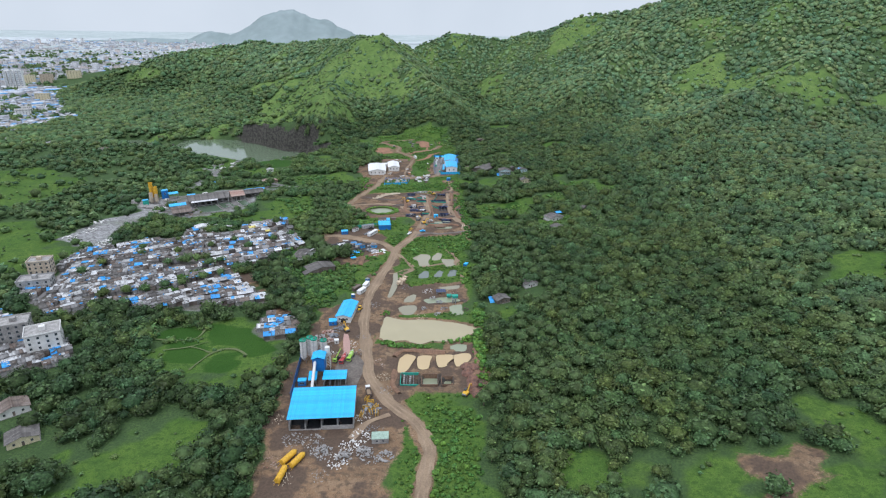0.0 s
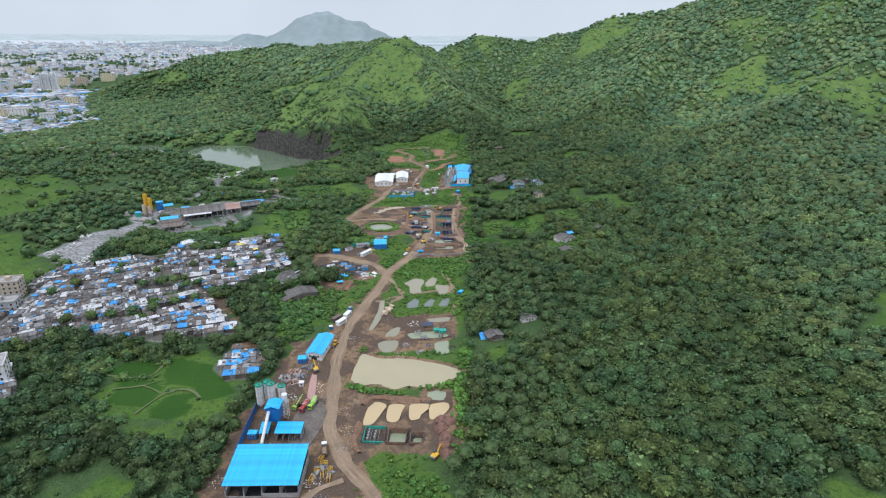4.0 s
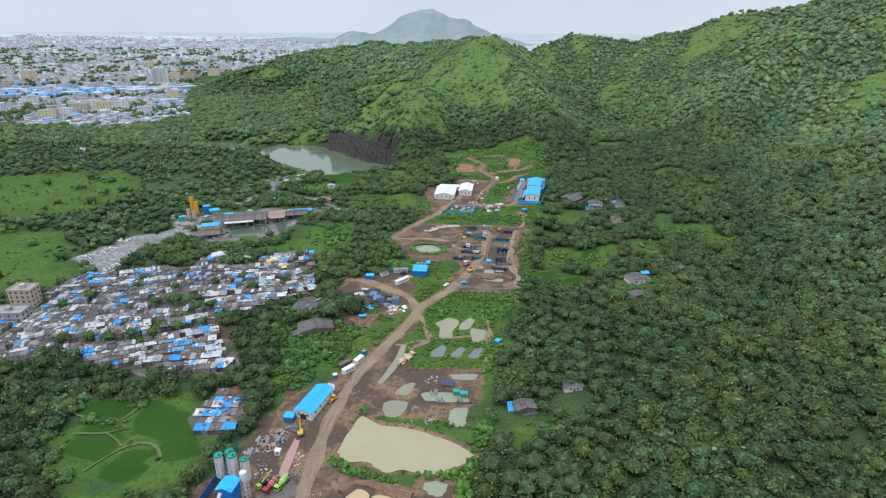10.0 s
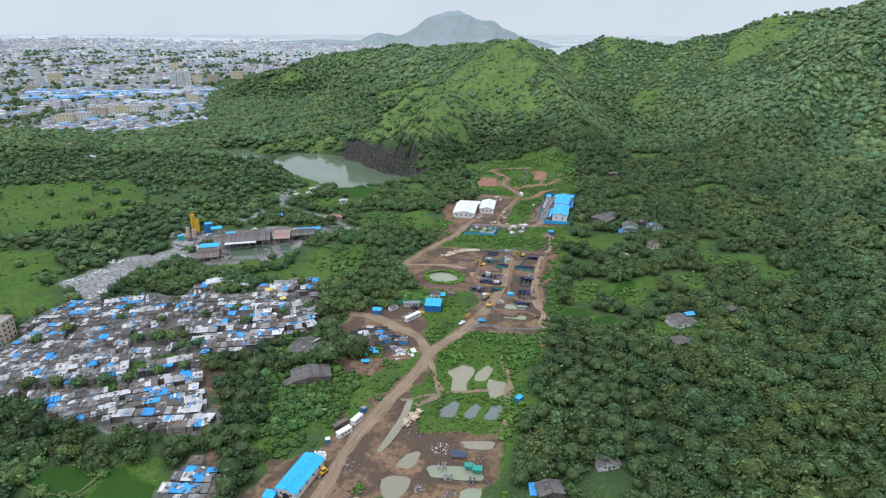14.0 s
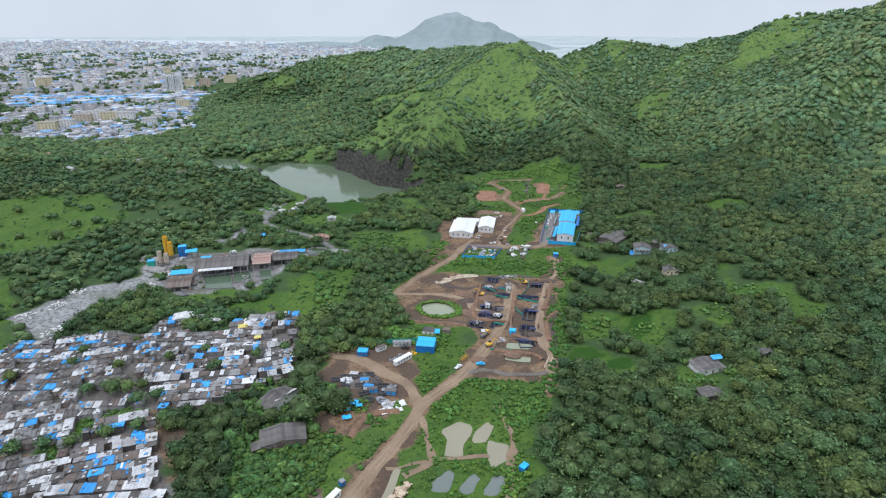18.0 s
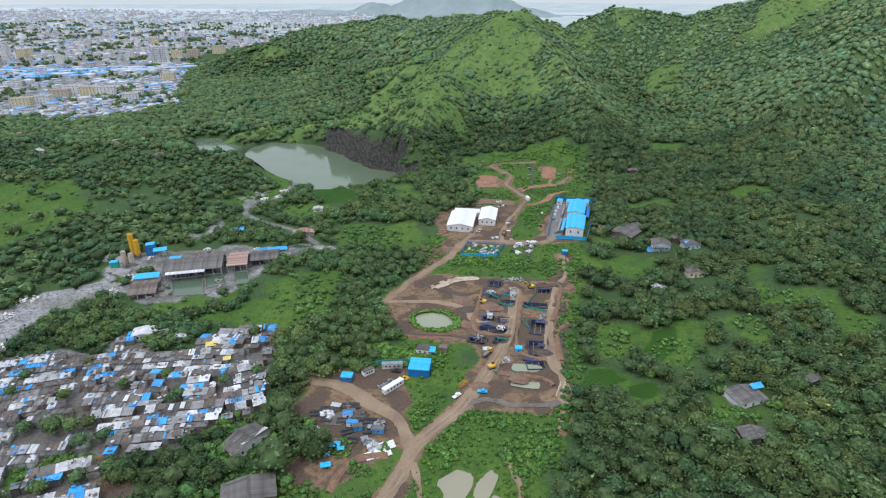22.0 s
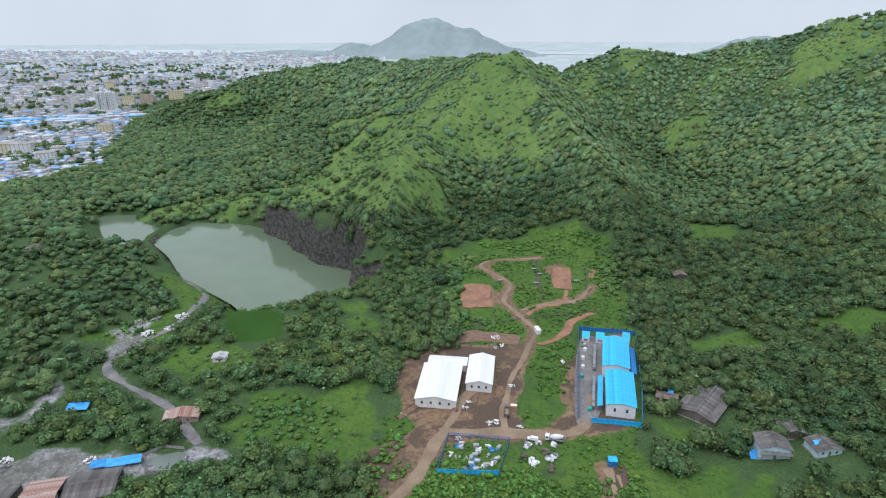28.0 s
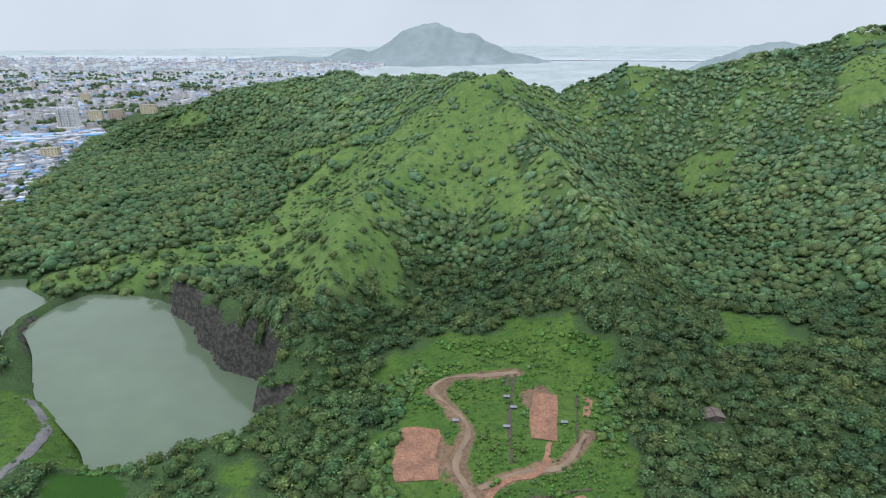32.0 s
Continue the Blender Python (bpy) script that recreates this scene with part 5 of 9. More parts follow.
def walls(w, d, h, t=0.25):
    return boxes((-w / 2, -d / 2, 0, w / 2, -d / 2 + t, h), (-w / 2, d / 2 - t, 0, w / 2, d / 2, h), (-w / 2, -d / 2 + t, 0, -w / 2 + t, d / 2 - t, h), (w / 2 - t, -d / 2 + t, 0, w / 2, d / 2 - t, h))


def gable_end(bm, w, y, h, rise, t=0.2):
    a = [bm.verts.new((x, y, z)) for x, z in ((-w / 2, h), (w / 2, h), (0, h + rise))]
    b = [bm.verts.new((x, y + t, z)) for x, z in ((-w / 2, h), (w / 2, h), (0, h + rise))]
    bm.faces.new(a[::-1]); bm.faces.new(b)
    for i in range(3):
        j = (i + 1) % 3
        bm.faces.new((a[i], a[j], b[j], b[i]))


def roof_sheets(parent, w, d, h, rise, mat, over=0.5, sheet_w=1.0, along="y", thick=0.09, name="roof_sheet"):
    """A pitched roof laid from separate long sheets on either side of the ridge, sharing two meshes."""
    run, length = (w / 2 + over, d + 2 * over) if along == "y" else (d / 2 + over, w + 2 * over)
    n = max(2, int(round(length / sheet_w)))
    s = length / n
    for side in (-1, 1):
        bm = bmesh.new()
        drop = rise * run / (run - over)
        a = [(0, h + rise), (side * run, h + rise - drop)]
        v = []
        for dz in (0, thick):
            for k in (0, 1):
                for e in (0.012, s - 0.012):
                    x, z = a[k]
                    v.append(bm.verts.new((x, e, z + dz) if along == "y" else (e, x, z + dz)))
        q = [(0, 1, 3, 2), (4, 6, 7, 5), (0, 4, 5, 1), (2, 3, 7, 6), (0, 2, 6, 4), (1, 5, 7, 3)]
        for f in q:
            bm.faces.new([v[i] for i in f])
        bmesh.ops.recalc_face_normals(bm, faces=bm.faces)
        me = bpy.data.meshes.new(name); bm.to_mesh(me); bm.free(); me.materials.append(mat)
        for k in range(n):
            o = -length / 2 + k * s
            share(name, me, parent, pose(0, o, 0) if along == "y" else pose(o, 0, 0))
    part("ridge_cap", boxes((-0.25, -length / 2, h + rise + thick, 0.25, length / 2, h + rise + thick + 0.06)) if along == "y" else boxes((-length / 2, -0.25, h + rise + thick, length / 2, 0.25, h + rise + thick + 0.06)), mat, parent)


def warehouse(name, x, y, rz, w, d, h, rise, roofmat, wallmat, label, windows=4, door=True, sheet_w=1.2):
    t = thing(name, x, y, ground_at(x, y), rz, label, "shed")
    wl = part("wall", walls(w, d, h), wallmat, t)
    for yy in (-d / 2, d / 2 - 0.2):
        bm = bmesh.new(); gable_end(bm, w, yy, h, rise)
        part("gable", bm, wallmat, t)
    r = part("roof", gable(bmesh.new(), -w / 2, -d / 2, w / 2, d / 2, h + 0.02, rise - 0.06, over=0.35, thick=0.1), roofmat, t)
    roof_sheets(r, w, d, h, rise, roofmat, over=0.5, sheet_w=sheet_w)
    rect_windows(wl, w, h * 0.45, h * 0.72, -d / 2, windows)
    for s in (-1, 1):
        rect_windows(wl, d, h * 0.5, h * 0.75, s * w / 2, max(3, int(d / 5)), axis_x=False)
    if door:
        # Near-black slab: the darkness of the doorway is put into its colour.
        part("door", boxes((-1.6, -d / 2 - 0.06, 0, 1.6, -d / 2 + 0.04, h * 0.62)), DARK, t)
    return t


def flat_canopy(name, x, y, rz, w, d, h0, h1, mat, label, cols=4, z=None, sheets=True):
    """A single-slope sheet roof on posts; h0 at the front edge, h1 at the back."""
    t = thing(name, x, y, ground_at(x, y) if z is None else z, rz, label, "canopy")
    n = max(3, int(w / 1.1))
    s = w / n
    bm = bmesh.new()
    v = [bm.verts.new(p) for p in ((0.01, -d / 2, h0), (s - 0.01, -d / 2, h0), (s - 0.01, d / 2, h1), (0.01, d / 2, h1), (0.01, -d / 2, h0 + 0.1), (s - 0.01, -d / 2, h0 + 0.1), (s - 0.01, d / 2, h1 + 0.1), (0.01, d / 2, h1 + 0.1))]
    for f in ((3, 2, 1, 0), (4, 5, 6, 7), (0, 1, 5, 4), (1, 2, 6, 5), (2, 3, 7, 6), (3, 0, 4, 7)):
        bm.faces.new([v[i] for i in f])
    me = bpy.data.meshes.new("roof_sheet"); bm.to_mesh(me); bm.free(); me.materials.append(mat)
    rf = part("roof_beam", boxes((-w / 2, -d / 2, h0 - 0.2, w / 2, -d / 2 + 0.2, h0 - 0.02)), STEEL, t)
    part("roof_beam", boxes((-w / 2, d / 2 - 0.2, h1 - 0.22, w / 2, d / 2, h1 - 0.03)), STEEL, t)
    for k in range(n):
        share("roof_sheet", me, rf, pose(-w / 2 + k * s, 0, 0))
    for k in range(cols):
        c = -w / 2 + 0.3 + (w - 0.6) * k / (cols - 1)
        for yy, hh in ((-d / 2 + 0.3, h0), (d / 2 - 0.3, h1)):
            part("post", boxes((c - 0.13, yy - 0.13, 0, c + 0.13, yy + 0.13, hh - 0.1)), STEEL, t)
    return t


def cabin(name, x, y, rz, w, d, h, wallmat, roofmat, label, windows=3, category="cabin"):
    t = thing(name, x, y, ground_at(x, y), rz, label, category)
    wl = part("wall", boxes((-w / 2, -d / 2, 0.15, w / 2, d / 2, h), bevel=0.05), wallmat, t)
    part("roof", boxes((-w / 2 - 0.1, -d / 2 - 0.1, h, w / 2 + 0.1, d / 2 + 0.1, h + 0.14), bevel=0.03), roofmat, t)
    part("base_frame", boxes((-w / 2 + 0.05, -d / 2 + 0.05, 0, w / 2 - 0.05, d / 2 - 0.05, 0.15)), STEEL, t)
    if windows:
        rect_windows(wl, w, h * 0.45, h * 0.75, -d / 2, windows, size=0.8)
    part("door", boxes((w / 2 - 0.03, -0.5, 0.2, w / 2 + 0.05, 0.5, h * 0.8)), STEEL, t)
    return t


def fence(name, line, h, mat, label, panel=2.4, post=True, solid=True):
    """Fence panels between posts along a line."""
    x0, y0 = line[0]
    t = thing(name, x0, y0, 0, 0, label, "fence")
    bm = boxes((0, -0.04, 0.05, panel - 0.06, 0.04, h), (0, -0.08, h * 0.2, panel - 0.06, 0.08, h * 0.26), (0, -0.08, h * 0.78, panel - 0.06, 0.08, h * 0.84)) if solid else boxes(*[(k * panel / 8, -0.025, 0.05, k * panel / 8 + 0.07, 0.025, h) for k in range(8)], (0, -0.04, h * 0.2, panel, 0.04, h * 0.24), (0, -0.04, h * 0.8, panel, 0.04, h * 0.84))
    me = bpy.data.meshes.new("panel"); bm.to_mesh(me); bm.free(); me.materials.append(mat)
    pb = boxes((-0.09, -0.09, 0, 0.09, 0.09, h + 0.15)); pm = bpy.data.meshes.new("post"); pb.to_mesh(pm); pb.free(); pm.materials.append(STEEL)
    for (ax, ay), (bx, by) in zip(line[:-1], line[1:]):
        L = math.hypot(bx - ax, by - ay)
        n = max(1, round(L / panel))
        ang = math.degrees(math.atan2(by - ay, bx - ax))
        for k in range(n):
            px, py = ax + (bx - ax) * k / n, ay + (by - ay) * k / n
            z = ground_at(px, py)
            o = share("panel", me, t, pose(px - x0, py - y0, z, 0, 0, ang) @ Matrix.Diagonal((L / n / panel, 1, 1, 1)))
            if post:
                share("post", pm, t, pose(px - x0, py - y0, z))
    return t


def pile(name, x, y, n, spread, size, mat, label, category, seed, flat=0.5, kind="stuff"):
    """A heap of irregular lumps in one mesh."""
    r = random.Random(seed)
    bm = bmesh.new()
    for _ in range(n):
        a, q = r.uniform(0, 6.28), spread * math.sqrt(r.random())
        s = size * r.uniform(0.5, 1.4)
        px, py = q * math.cos(a), q * math.sin(a)
        hz = max(0, (1 - q / spread)) * size * flat * 2
        m = Matrix.Translation((px, py, hz + s * 0.25)) @ Euler((r.uniform(-.5, .5), r.uniform(-.5, .5), r.uniform(0, 6.28))).to_matrix().to_4x4() @ Matrix.Diagonal((s * r.uniform(.6, 1.6), s * r.uniform(.4, 1.0), s * flat, 1))
        box(bm, -0.5, -0.5, -0.5, 0.5, 0.5, 0.5, m=m)
    ob = part(name, bm, mat)
    ob.matrix_world = pose(x, y, ground_at(x, y))
    return tagged(ob, label, category, kind=kind)


def mound(name, x, y, rx, ry, h, mat, label, seed=1):
    r = np.random.default_rng(seed)
    bm = bmesh.new()
    bmesh.ops.create_icosphere(bm, subdivisions=3, radius=1)
    for v in bm.verts:
        p = v.co
        k = 1 + 0.22 * noise.noise(Vector((p.x * 1.7 + seed, p.y * 1.7, p.z * 1.7))) * 1.5 + r.normal(0, 0.02)
        v.co = Vector((p.x * rx * k, p.y * ry * k, max(-0.3, p.z * h * k)))
    ob = part(name, bm, mat, smooth=False)
    ob.matrix_world = pose(x, y, ground_at(x, y) - 0.1)
    return tagged(ob, label, "mound")


# --- batching plant
t = thing("storage_shed", -55.5, 232, 0, 5, "large open-fronted aggregate shed under a bright blue sheet roof", "shed")
W, D = 29, 21
for k in range(5):
    xx = -W / 2 + W * k / 4
    part("partition_wall", boxes((xx - 0.25, -D / 2, 0, xx + 0.25, D / 2 - 0.3, 3.0)), CONCRETE, t)
    for yy in (-D / 2 + 0.3, D / 2 - 0.6):
        part("post", boxes((xx - 0.18, yy, 3.0, xx + 0.18, yy + 0.36, 7.0 if yy < 0 else 7.8)), STEEL, t)
part("back_wall", boxes((-W / 2, D / 2 - 0.3, 0, W / 2, D / 2, 6.4)), CONCRETE, t)
part("low_wall", boxes((0.3, -D / 2 - 0.25, 0, W / 2, -D / 2, 2.2), (-W / 2, -D / 2 - 0.25, 0, -0.3, -D / 2, 0.7)), CONCRETE, t)
# Near-black floor colour stands in for the shade inside the bays.
part("bay_floor", boxes((-W / 2, -D / 2, 0, W / 2, D / 2 - 0.3, 0.12)), DARK, t)
rf = part("roof", boxes((-W / 2 - 0.6, -D / 2 - 1.2, 6.92, W / 2 + 0.6, -D / 2 - 1.0, 7.1)), STEEL, t)
_n = 30
for k in range(_n):
    s = (W + 1.2) / _n
    if k == 0:
        bm = bmesh.new()
        v = [bm.verts.new(p) for p in ((0.012, -D / 2 - 1.2, 7.12), (s - 0.012, -D / 2 - 1.2, 7.12), (s - 0.012, D / 2 + 0.8, 8.1), (0.012, D / 2 + 0.8, 8.1), (0.012, -D / 2 - 1.2, 7.24), (s - 0.012, -D / 2 - 1.2, 7.24), (s - 0.012, D / 2 + 0.8, 8.22), (0.012, D / 2 + 0.8, 8.22))]
        for f in ((3, 2, 1, 0), (4, 5, 6, 7), (0, 1, 5, 4), (1, 2, 6, 5), (2, 3, 7, 6), (3, 0, 4, 7)):
            bm.faces.new([v[i] for i in f])
        _me = bpy.data.meshes.new("roof_sheet"); bm.to_mesh(_me); bm.free(); _me.materials.append(BLUE)
    share("roof_sheet", _me, rf, pose(-W / 2 - 0.6 + k * s, 0, 0))
for _x, _y, _s in ((-64, 236, 3.6), (-57, 234, 3.2), (-50, 235, 3.8), (-44.5, 235, 2.8)):
    mound("gravel_heap", _x, _y, _s, _s * 1.5, 1.8, material("dark_gravel", (0.12, 0.11, 0.105), (0.07, 0.065, 0.06), scale=1.5, rough=0.95, bump=0.6), "grey gravel heap inside the storage shed", int(-_x))


def silo(x, y, r, h, legs, label, top=GREENTOP):
    t = thing("cement_silo", x, y, 0, 0, label, "silo", "cement silos of the batching plant")
    bm = bmesh.new(); tube(bm, (0, 0, legs), (0, 0, h), r, seg=24)
    body = part("tank", bm, OFFWHITE, t, smooth=False)
    for k in range(4):
        z = legs + (h - legs) * (k + 0.5) / 4
        bm = bmesh.new(); tube(bm, (0, 0, z), (0, 0, z + 0.08), r + 0.04, seg=24)
        part("seam", bm, GREYSHEET, body)
    bm = bmesh.new(); tube(bm, (0, 0, legs * 0.35), (0, 0, legs), 0.35, r, 24)
    part("cone", bm, OFFWHITE, t)
    bm = bmesh.new(); tube(bm, (0, 0, h + 0.02), (0, 0, h + 0.75), r * 1.06, seg=20, caps=False)
    tube(bm, (0, 0, h + 0.02), (0, 0, h + 0.12), r * 1.04, seg=20)
    part("top_rail", bm, top, t, "green guard rail")
    bm = bmesh.new(); tube(bm, (0.2, 0.2, h + 0.1), (0.2, 0.2, h + 1.0), 0.4, seg=10)
    part("filter", bm, STEEL, t)
    for k in range(4):
        a = math.pi / 4 + k * math.pi / 2
        bm = bmesh.new(); tube(bm, (r * math.cos(a), r * math.sin(a), 0), (r * math.cos(a), r * math.sin(a), legs + 0.4), 0.14, seg=6)
        part("leg", bm, STEEL, t)
    bm = bmesh.new()
    for s in (-0.22, 0.22):
        tube(bm, (s, -r - 0.15, legs), (s, -r - 0.15, h + 0.6), 0.04, seg=5)
    for k in range(24):
        z = legs + (h - legs) * k / 24
        tube(bm, (-0.22, -r - 0.15, z), (0.22, -r - 0.15, z), 0.03, seg=5)
    part("ladder", bm, STEEL, t)
    return t


silo(-74.6, 277, 1.75, 13.5, 3.5, "white cement silo with a green top rail")
silo(-71.6, 280, 1.75, 13.5, 3.5, "white cement silo with a green top rail")
silo(-68.8, 277.5, 1.85, 14.2, 3.5, "taller white cement silo with a green top rail")
silo(-63.8, 278, 1.75, 13.0, 3.5, "white cement silo standing apart with green rail")
t = thing("lattice_silo", -60.5, 271.5, 0, 0, "slim white hopper silo on a tall lattice frame", "silo")
bm = bmesh.new(); tube(bm, (0, 0, 9.5), (0, 0, 13.2), 1.35, seg=18); tube(bm, (0, 0, 7.6), (0, 0, 9.5), 0.3, 1.35, 18)
part("tank", bm, OFFWHITE, t)
for sx in (-1.2, 1.2):
    for sy in (-1.2, 1.2):
        part("leg", boxes((sx - 0.1, sy - 0.1, 0, sx + 0.1, sy + 0.1, 9.8)), OFFWHITE, t)
for k in range(5):
    z0, z1 = k * 1.9 + 0.1, k * 1.9 + 2.0
    bm = bmesh.new()
    for a, b in (((-1.2, -1.2), (1.2, -1.2)), ((1.2, -1.2), (1.2, 1.2)), ((1.2, 1.2), (-1.2, 1.2)), ((-1.2, 1.2), (-1.2, -1.2))):
        tube(bm, (*a, z0), (*b, z1), 0.06, seg=5); tube(bm, (*b, z0), (*a, z1), 0.06, seg=5)
    part("brace", bm, OFFWHITE, t)

t = thing("batching_tower", -64, 266.5, 0, 3, "tall boxed blue-sheeted mixing tower of the batching plant", "tower")
part("wall", boxes((-3, -3.2, 3.5, 3, -3.0, 11), (-3, 3.0, 3.5, 3, 3.2, 11), (2.8, -3.0, 3.5, 3.0, 3.0, 11), (-3, -3.0, 3.5, -2.8, 3.0, 11)), BLUE_DARK, t)
part("roof", gable(bmesh.new(), -3, -3.2, 3, 3.2, 11, 1.2, over=0.5), BLUE, t)
for sx in (-2.7, 2.7):
    for sy in (-2.9, 2.9):
        part("leg", boxes((sx - 0.2, sy - 0.2, 0, sx + 0.2, sy + 0.2, 3.5)), STEEL, t)
part("mixer", boxes((-1.8, -1.8, 2.0, 1.8, 1.8, 4.2), bevel=0.3), STEEL, t)
t = thing("conveyor", -65.5, 257, 0, 4, "long inclined white-covered belt conveyor feeding the mixer", "conveyor")
bm = bmesh.new(); tube(bm, (0, -7.0, 1.4), (0.4, 7.6, 9.6), 0.75, seg=8)
part("cover", bm, OFFWHITE, t)
for yy, hh in ((-4, 3.0), (0, 5.2), (4, 7.4)):
    part("trestle", boxes((-0.9, yy - 0.1, 0, -0.7, yy + 0.1, hh), (0.7, yy - 0.1, 0, 0.9, yy + 0.1, hh), (-0.9, yy - 0.1, hh - 0.4, 0.9, yy + 0.1, hh - 0.25)), STEEL, t)
part("hopper", boxes((-1.2, -8.4, 0.6, 1.2, -6.2, 2.2), bevel=0.25), GREEN, t)
flat_canopy("aggregate_canopy", -54.5, 258, 4, 12, 7.5, 4.6, 5.2, BLUE, "bright blue sheet canopy over aggregate bins", 4)
part_bins = thing("aggregate_bins", -54.5, 258, 0, 4, "row of low concrete aggregate bins under the canopy", "bins")
for k in range(5):
    part("divider", boxes((-5.5 + k * 2.7, -3.2, 0, -5.2 + k * 2.7, 3.2, 2.2)), CONCRETE, part_bins)
part("back_wall", boxes((-5.5, 3.2, 0, 5.6, 3.5, 2.6)), CONCRETE, part_bins)
flat_canopy("control_canopy", -66, 258.5, 6, 4.2, 7, 3.4, 4.4, BLUE, "narrow blue sheet canopy beside the conveyor", 3)
cabin("control_cabin", -71, 256, 5, 4, 3, 3.0, BLUE_DARK, BLUE, "small blue control cabin of the batching plant", 2)
fence("sheet_fence", [(-74, 243), (-74.5, 252), (-76.5, 275), (-79, 296)], 4.0, BLUE_DARK, "tall dark blue corrugated sheet fence", 2.4)
cabin("toilet_booth", -60.5, 297, 10, 2.4, 2.2, 2.4, OFFWHITE, WHITE, "small white booth on a pale slab", 1)
sheet("path_slab", [(-58, 307), (-55.4, 307), (-51.4, 288), (-54.8, 287)], 0.22, material("pink_brick_path", (0.40, 0.24, 0.20), (0.33, 0.22, 0.19), scale=0.8, rough=0.9), "pinkish brick-paved strip beside the parked trucks", "paving")
mixer_truck(-50, 281, 260, LIME, LIME, "lime green concrete mixer truck parked in a row")
mixer_truck(-53.6, 278.5, 258, RED, RED, "red concrete mixer truck parked in a row")
t = thing("crane_truck", -57.5, 279, 0, 255, "lime green and black mobile crane truck", "truck")
chassis(t, 6); wheels(t, (-2, -0.8, 2), 1.0); cab(t, 1.4, 3.0, 1.1, 0.9, 2.5, LIME)
bm = bmesh.new(); tube(bm, (0.6, 0, 2.2), (-5.2, 0.3, 4.6), 0.3, 0.2, 6)
part("boom", bm, LIME, t)
part("turret", boxes((-1.5, -1, 1.0, 0.9, 1, 2.2), bevel=0.15), TYRE, t)
tipper_truck(-36.3, 249, 105, WHITE, BROWNSHEET, "white tipper truck with a dark body on the haul road")
cabin("green_roof_hut", -27, 215, 5, 7.5, 5, 2.6, CONCRETE, material("pale_green_sheet", (0.30, 0.40, 0.32), (0.24, 0.32, 0.26), scale=0.4, rough=0.7), "low concrete tank house with pale green roof", 2)


def lattice_frame(x, y, rz, label, mat=YELLOW, L=3.2):
    t = thing("skid_trestle", x, y, ground_at(x, y), rz, label, "machine part", "yellow machine parts beside the shed")
    for sx in (-L / 2, L / 2):
        for sy in (-0.6, 0.6):
            part("rail", boxes((sx - 0.08, sy - 0.08, 0, sx + 0.08, sy + 0.08, 1.8)), mat, t)
    part("bar", boxes((-L / 2, -0.68, 1.6, L / 2, -0.5, 1.8), (-L / 2, 0.5, 1.6, L / 2, 0.68, 1.8), (-L / 2, -0.6, 0.1, L / 2, -0.45, 0.25), (-L / 2, 0.45, 0.1, L / 2, 0.6, 0.25)), mat, t)
    bm = bmesh.new()
    for k in range(4):
        a = -L / 2 + L * k / 4
        tube(bm, (a, -0.6, 0.2), (a + L / 4, -0.6, 1.7), 0.05, seg=5); tube(bm, (a, 0.6, 1.7), (a + L / 4, 0.6, 0.2), 0.05, seg=5)
    part("lattice", bm, mat, t)
    return t


for _x, _y, _a in ((-37.5, 232, 80), (-36, 237, 20), (-33.5, 234, 110), (-31.5, 237.5, 60), (-34.5, 241, 15), (-30.5, 233, 95), (-36.5, 244, 75)):
    lattice_frame(_x, _y, _a, "yellow painted lattice machine part lying on earth")
pile("machine_scrap", -34, 237, 40, 4.5, 1.1, STEEL, "heap of grey and black machine scrap", "scrap", 3)


def lying_tank(x, y, rz, L, r, label):
    t = thing("yellow_silo", x, y, ground_at(x, y), rz, label, "tank", "yellow tanks lying on the ground")
    bm = bmesh.new(); tube(bm, (-L / 2, 0, r + 0.2), (L / 2 - 1.5, 0, r + 0.2), r, seg=20); tube(bm, (L / 2 - 1.5, 0, r + 0.2), (L / 2, 0, r + 0.2), r, 0.4, 20)
    tk = part("tank", bm, YELLOW, t)
    bm = bmesh.new()
    for k in range(5):
        xx = -L / 2 + 0.3 + k * (L - 2) / 5
        tube(bm, (xx, 0, r + 0.2), (xx + 0.1, 0, r + 0.2), r + 0.05, seg=20)
    part("band", bm, YELLOW, tk)
    for xx in (-L / 2 + 1, L / 2 - 2.5):
        part("cradle", boxes((xx - 0.15, -r * 0.8, 0, xx + 0.15, r * 0.8, 0.45)), STEEL, t)
    bm = bmesh.new()
    for a in range(4):
        ang = a * math.pi / 2 + 0.7
        tube(bm, (-L / 2 - 1.6, r * math.cos(ang), r + 0.2 + r * math.sin(ang)), (-L / 2, r * math.cos(ang), r + 0.2 + r * math.sin(ang)), 0.08, seg=5)
    part("leg_frame", bm, YELLOW, t)
    return t


lying_tank(-65.2, 192, 82, 9, 1.35, "yellow cement silo lying on bare earth")
lying_tank(-64.6, 202, 62, 9, 1.35, "yellow cement silo lying beside another one")
lying_tank(-60.5, 200.5, 64, 9, 1.3, "yellow cement silo with lattice legs lying down")
excavator(12.5, 249.5, 60, "orange-yellow crawler excavator working at the pit edge", YELLOW)
for _s, (_x, _y) in enumerate(((14, 268), (16.5, 262), (16, 256), (17.5, 273), (13.5, 274), (18, 251))):
    mound("earth_mound", _x, _y, 3.2, 3.6, 2.4, material("red_brown_earth", (0.20, 0.105, 0.075), (0.12, 0.075, 0.06), scale=0.6, rough=0.98, bump=0.7), "red-brown heap of dug earth and stones", _s + 4)
for k in range(4):
    pile("stone_heap", -24 - k * 9, 204 + 3 * (k % 2), 45, 4.0, 0.8, CONCRETE, "loose grey rubble strewn on muddy earth", "rubble", 60 + k, 0.5)
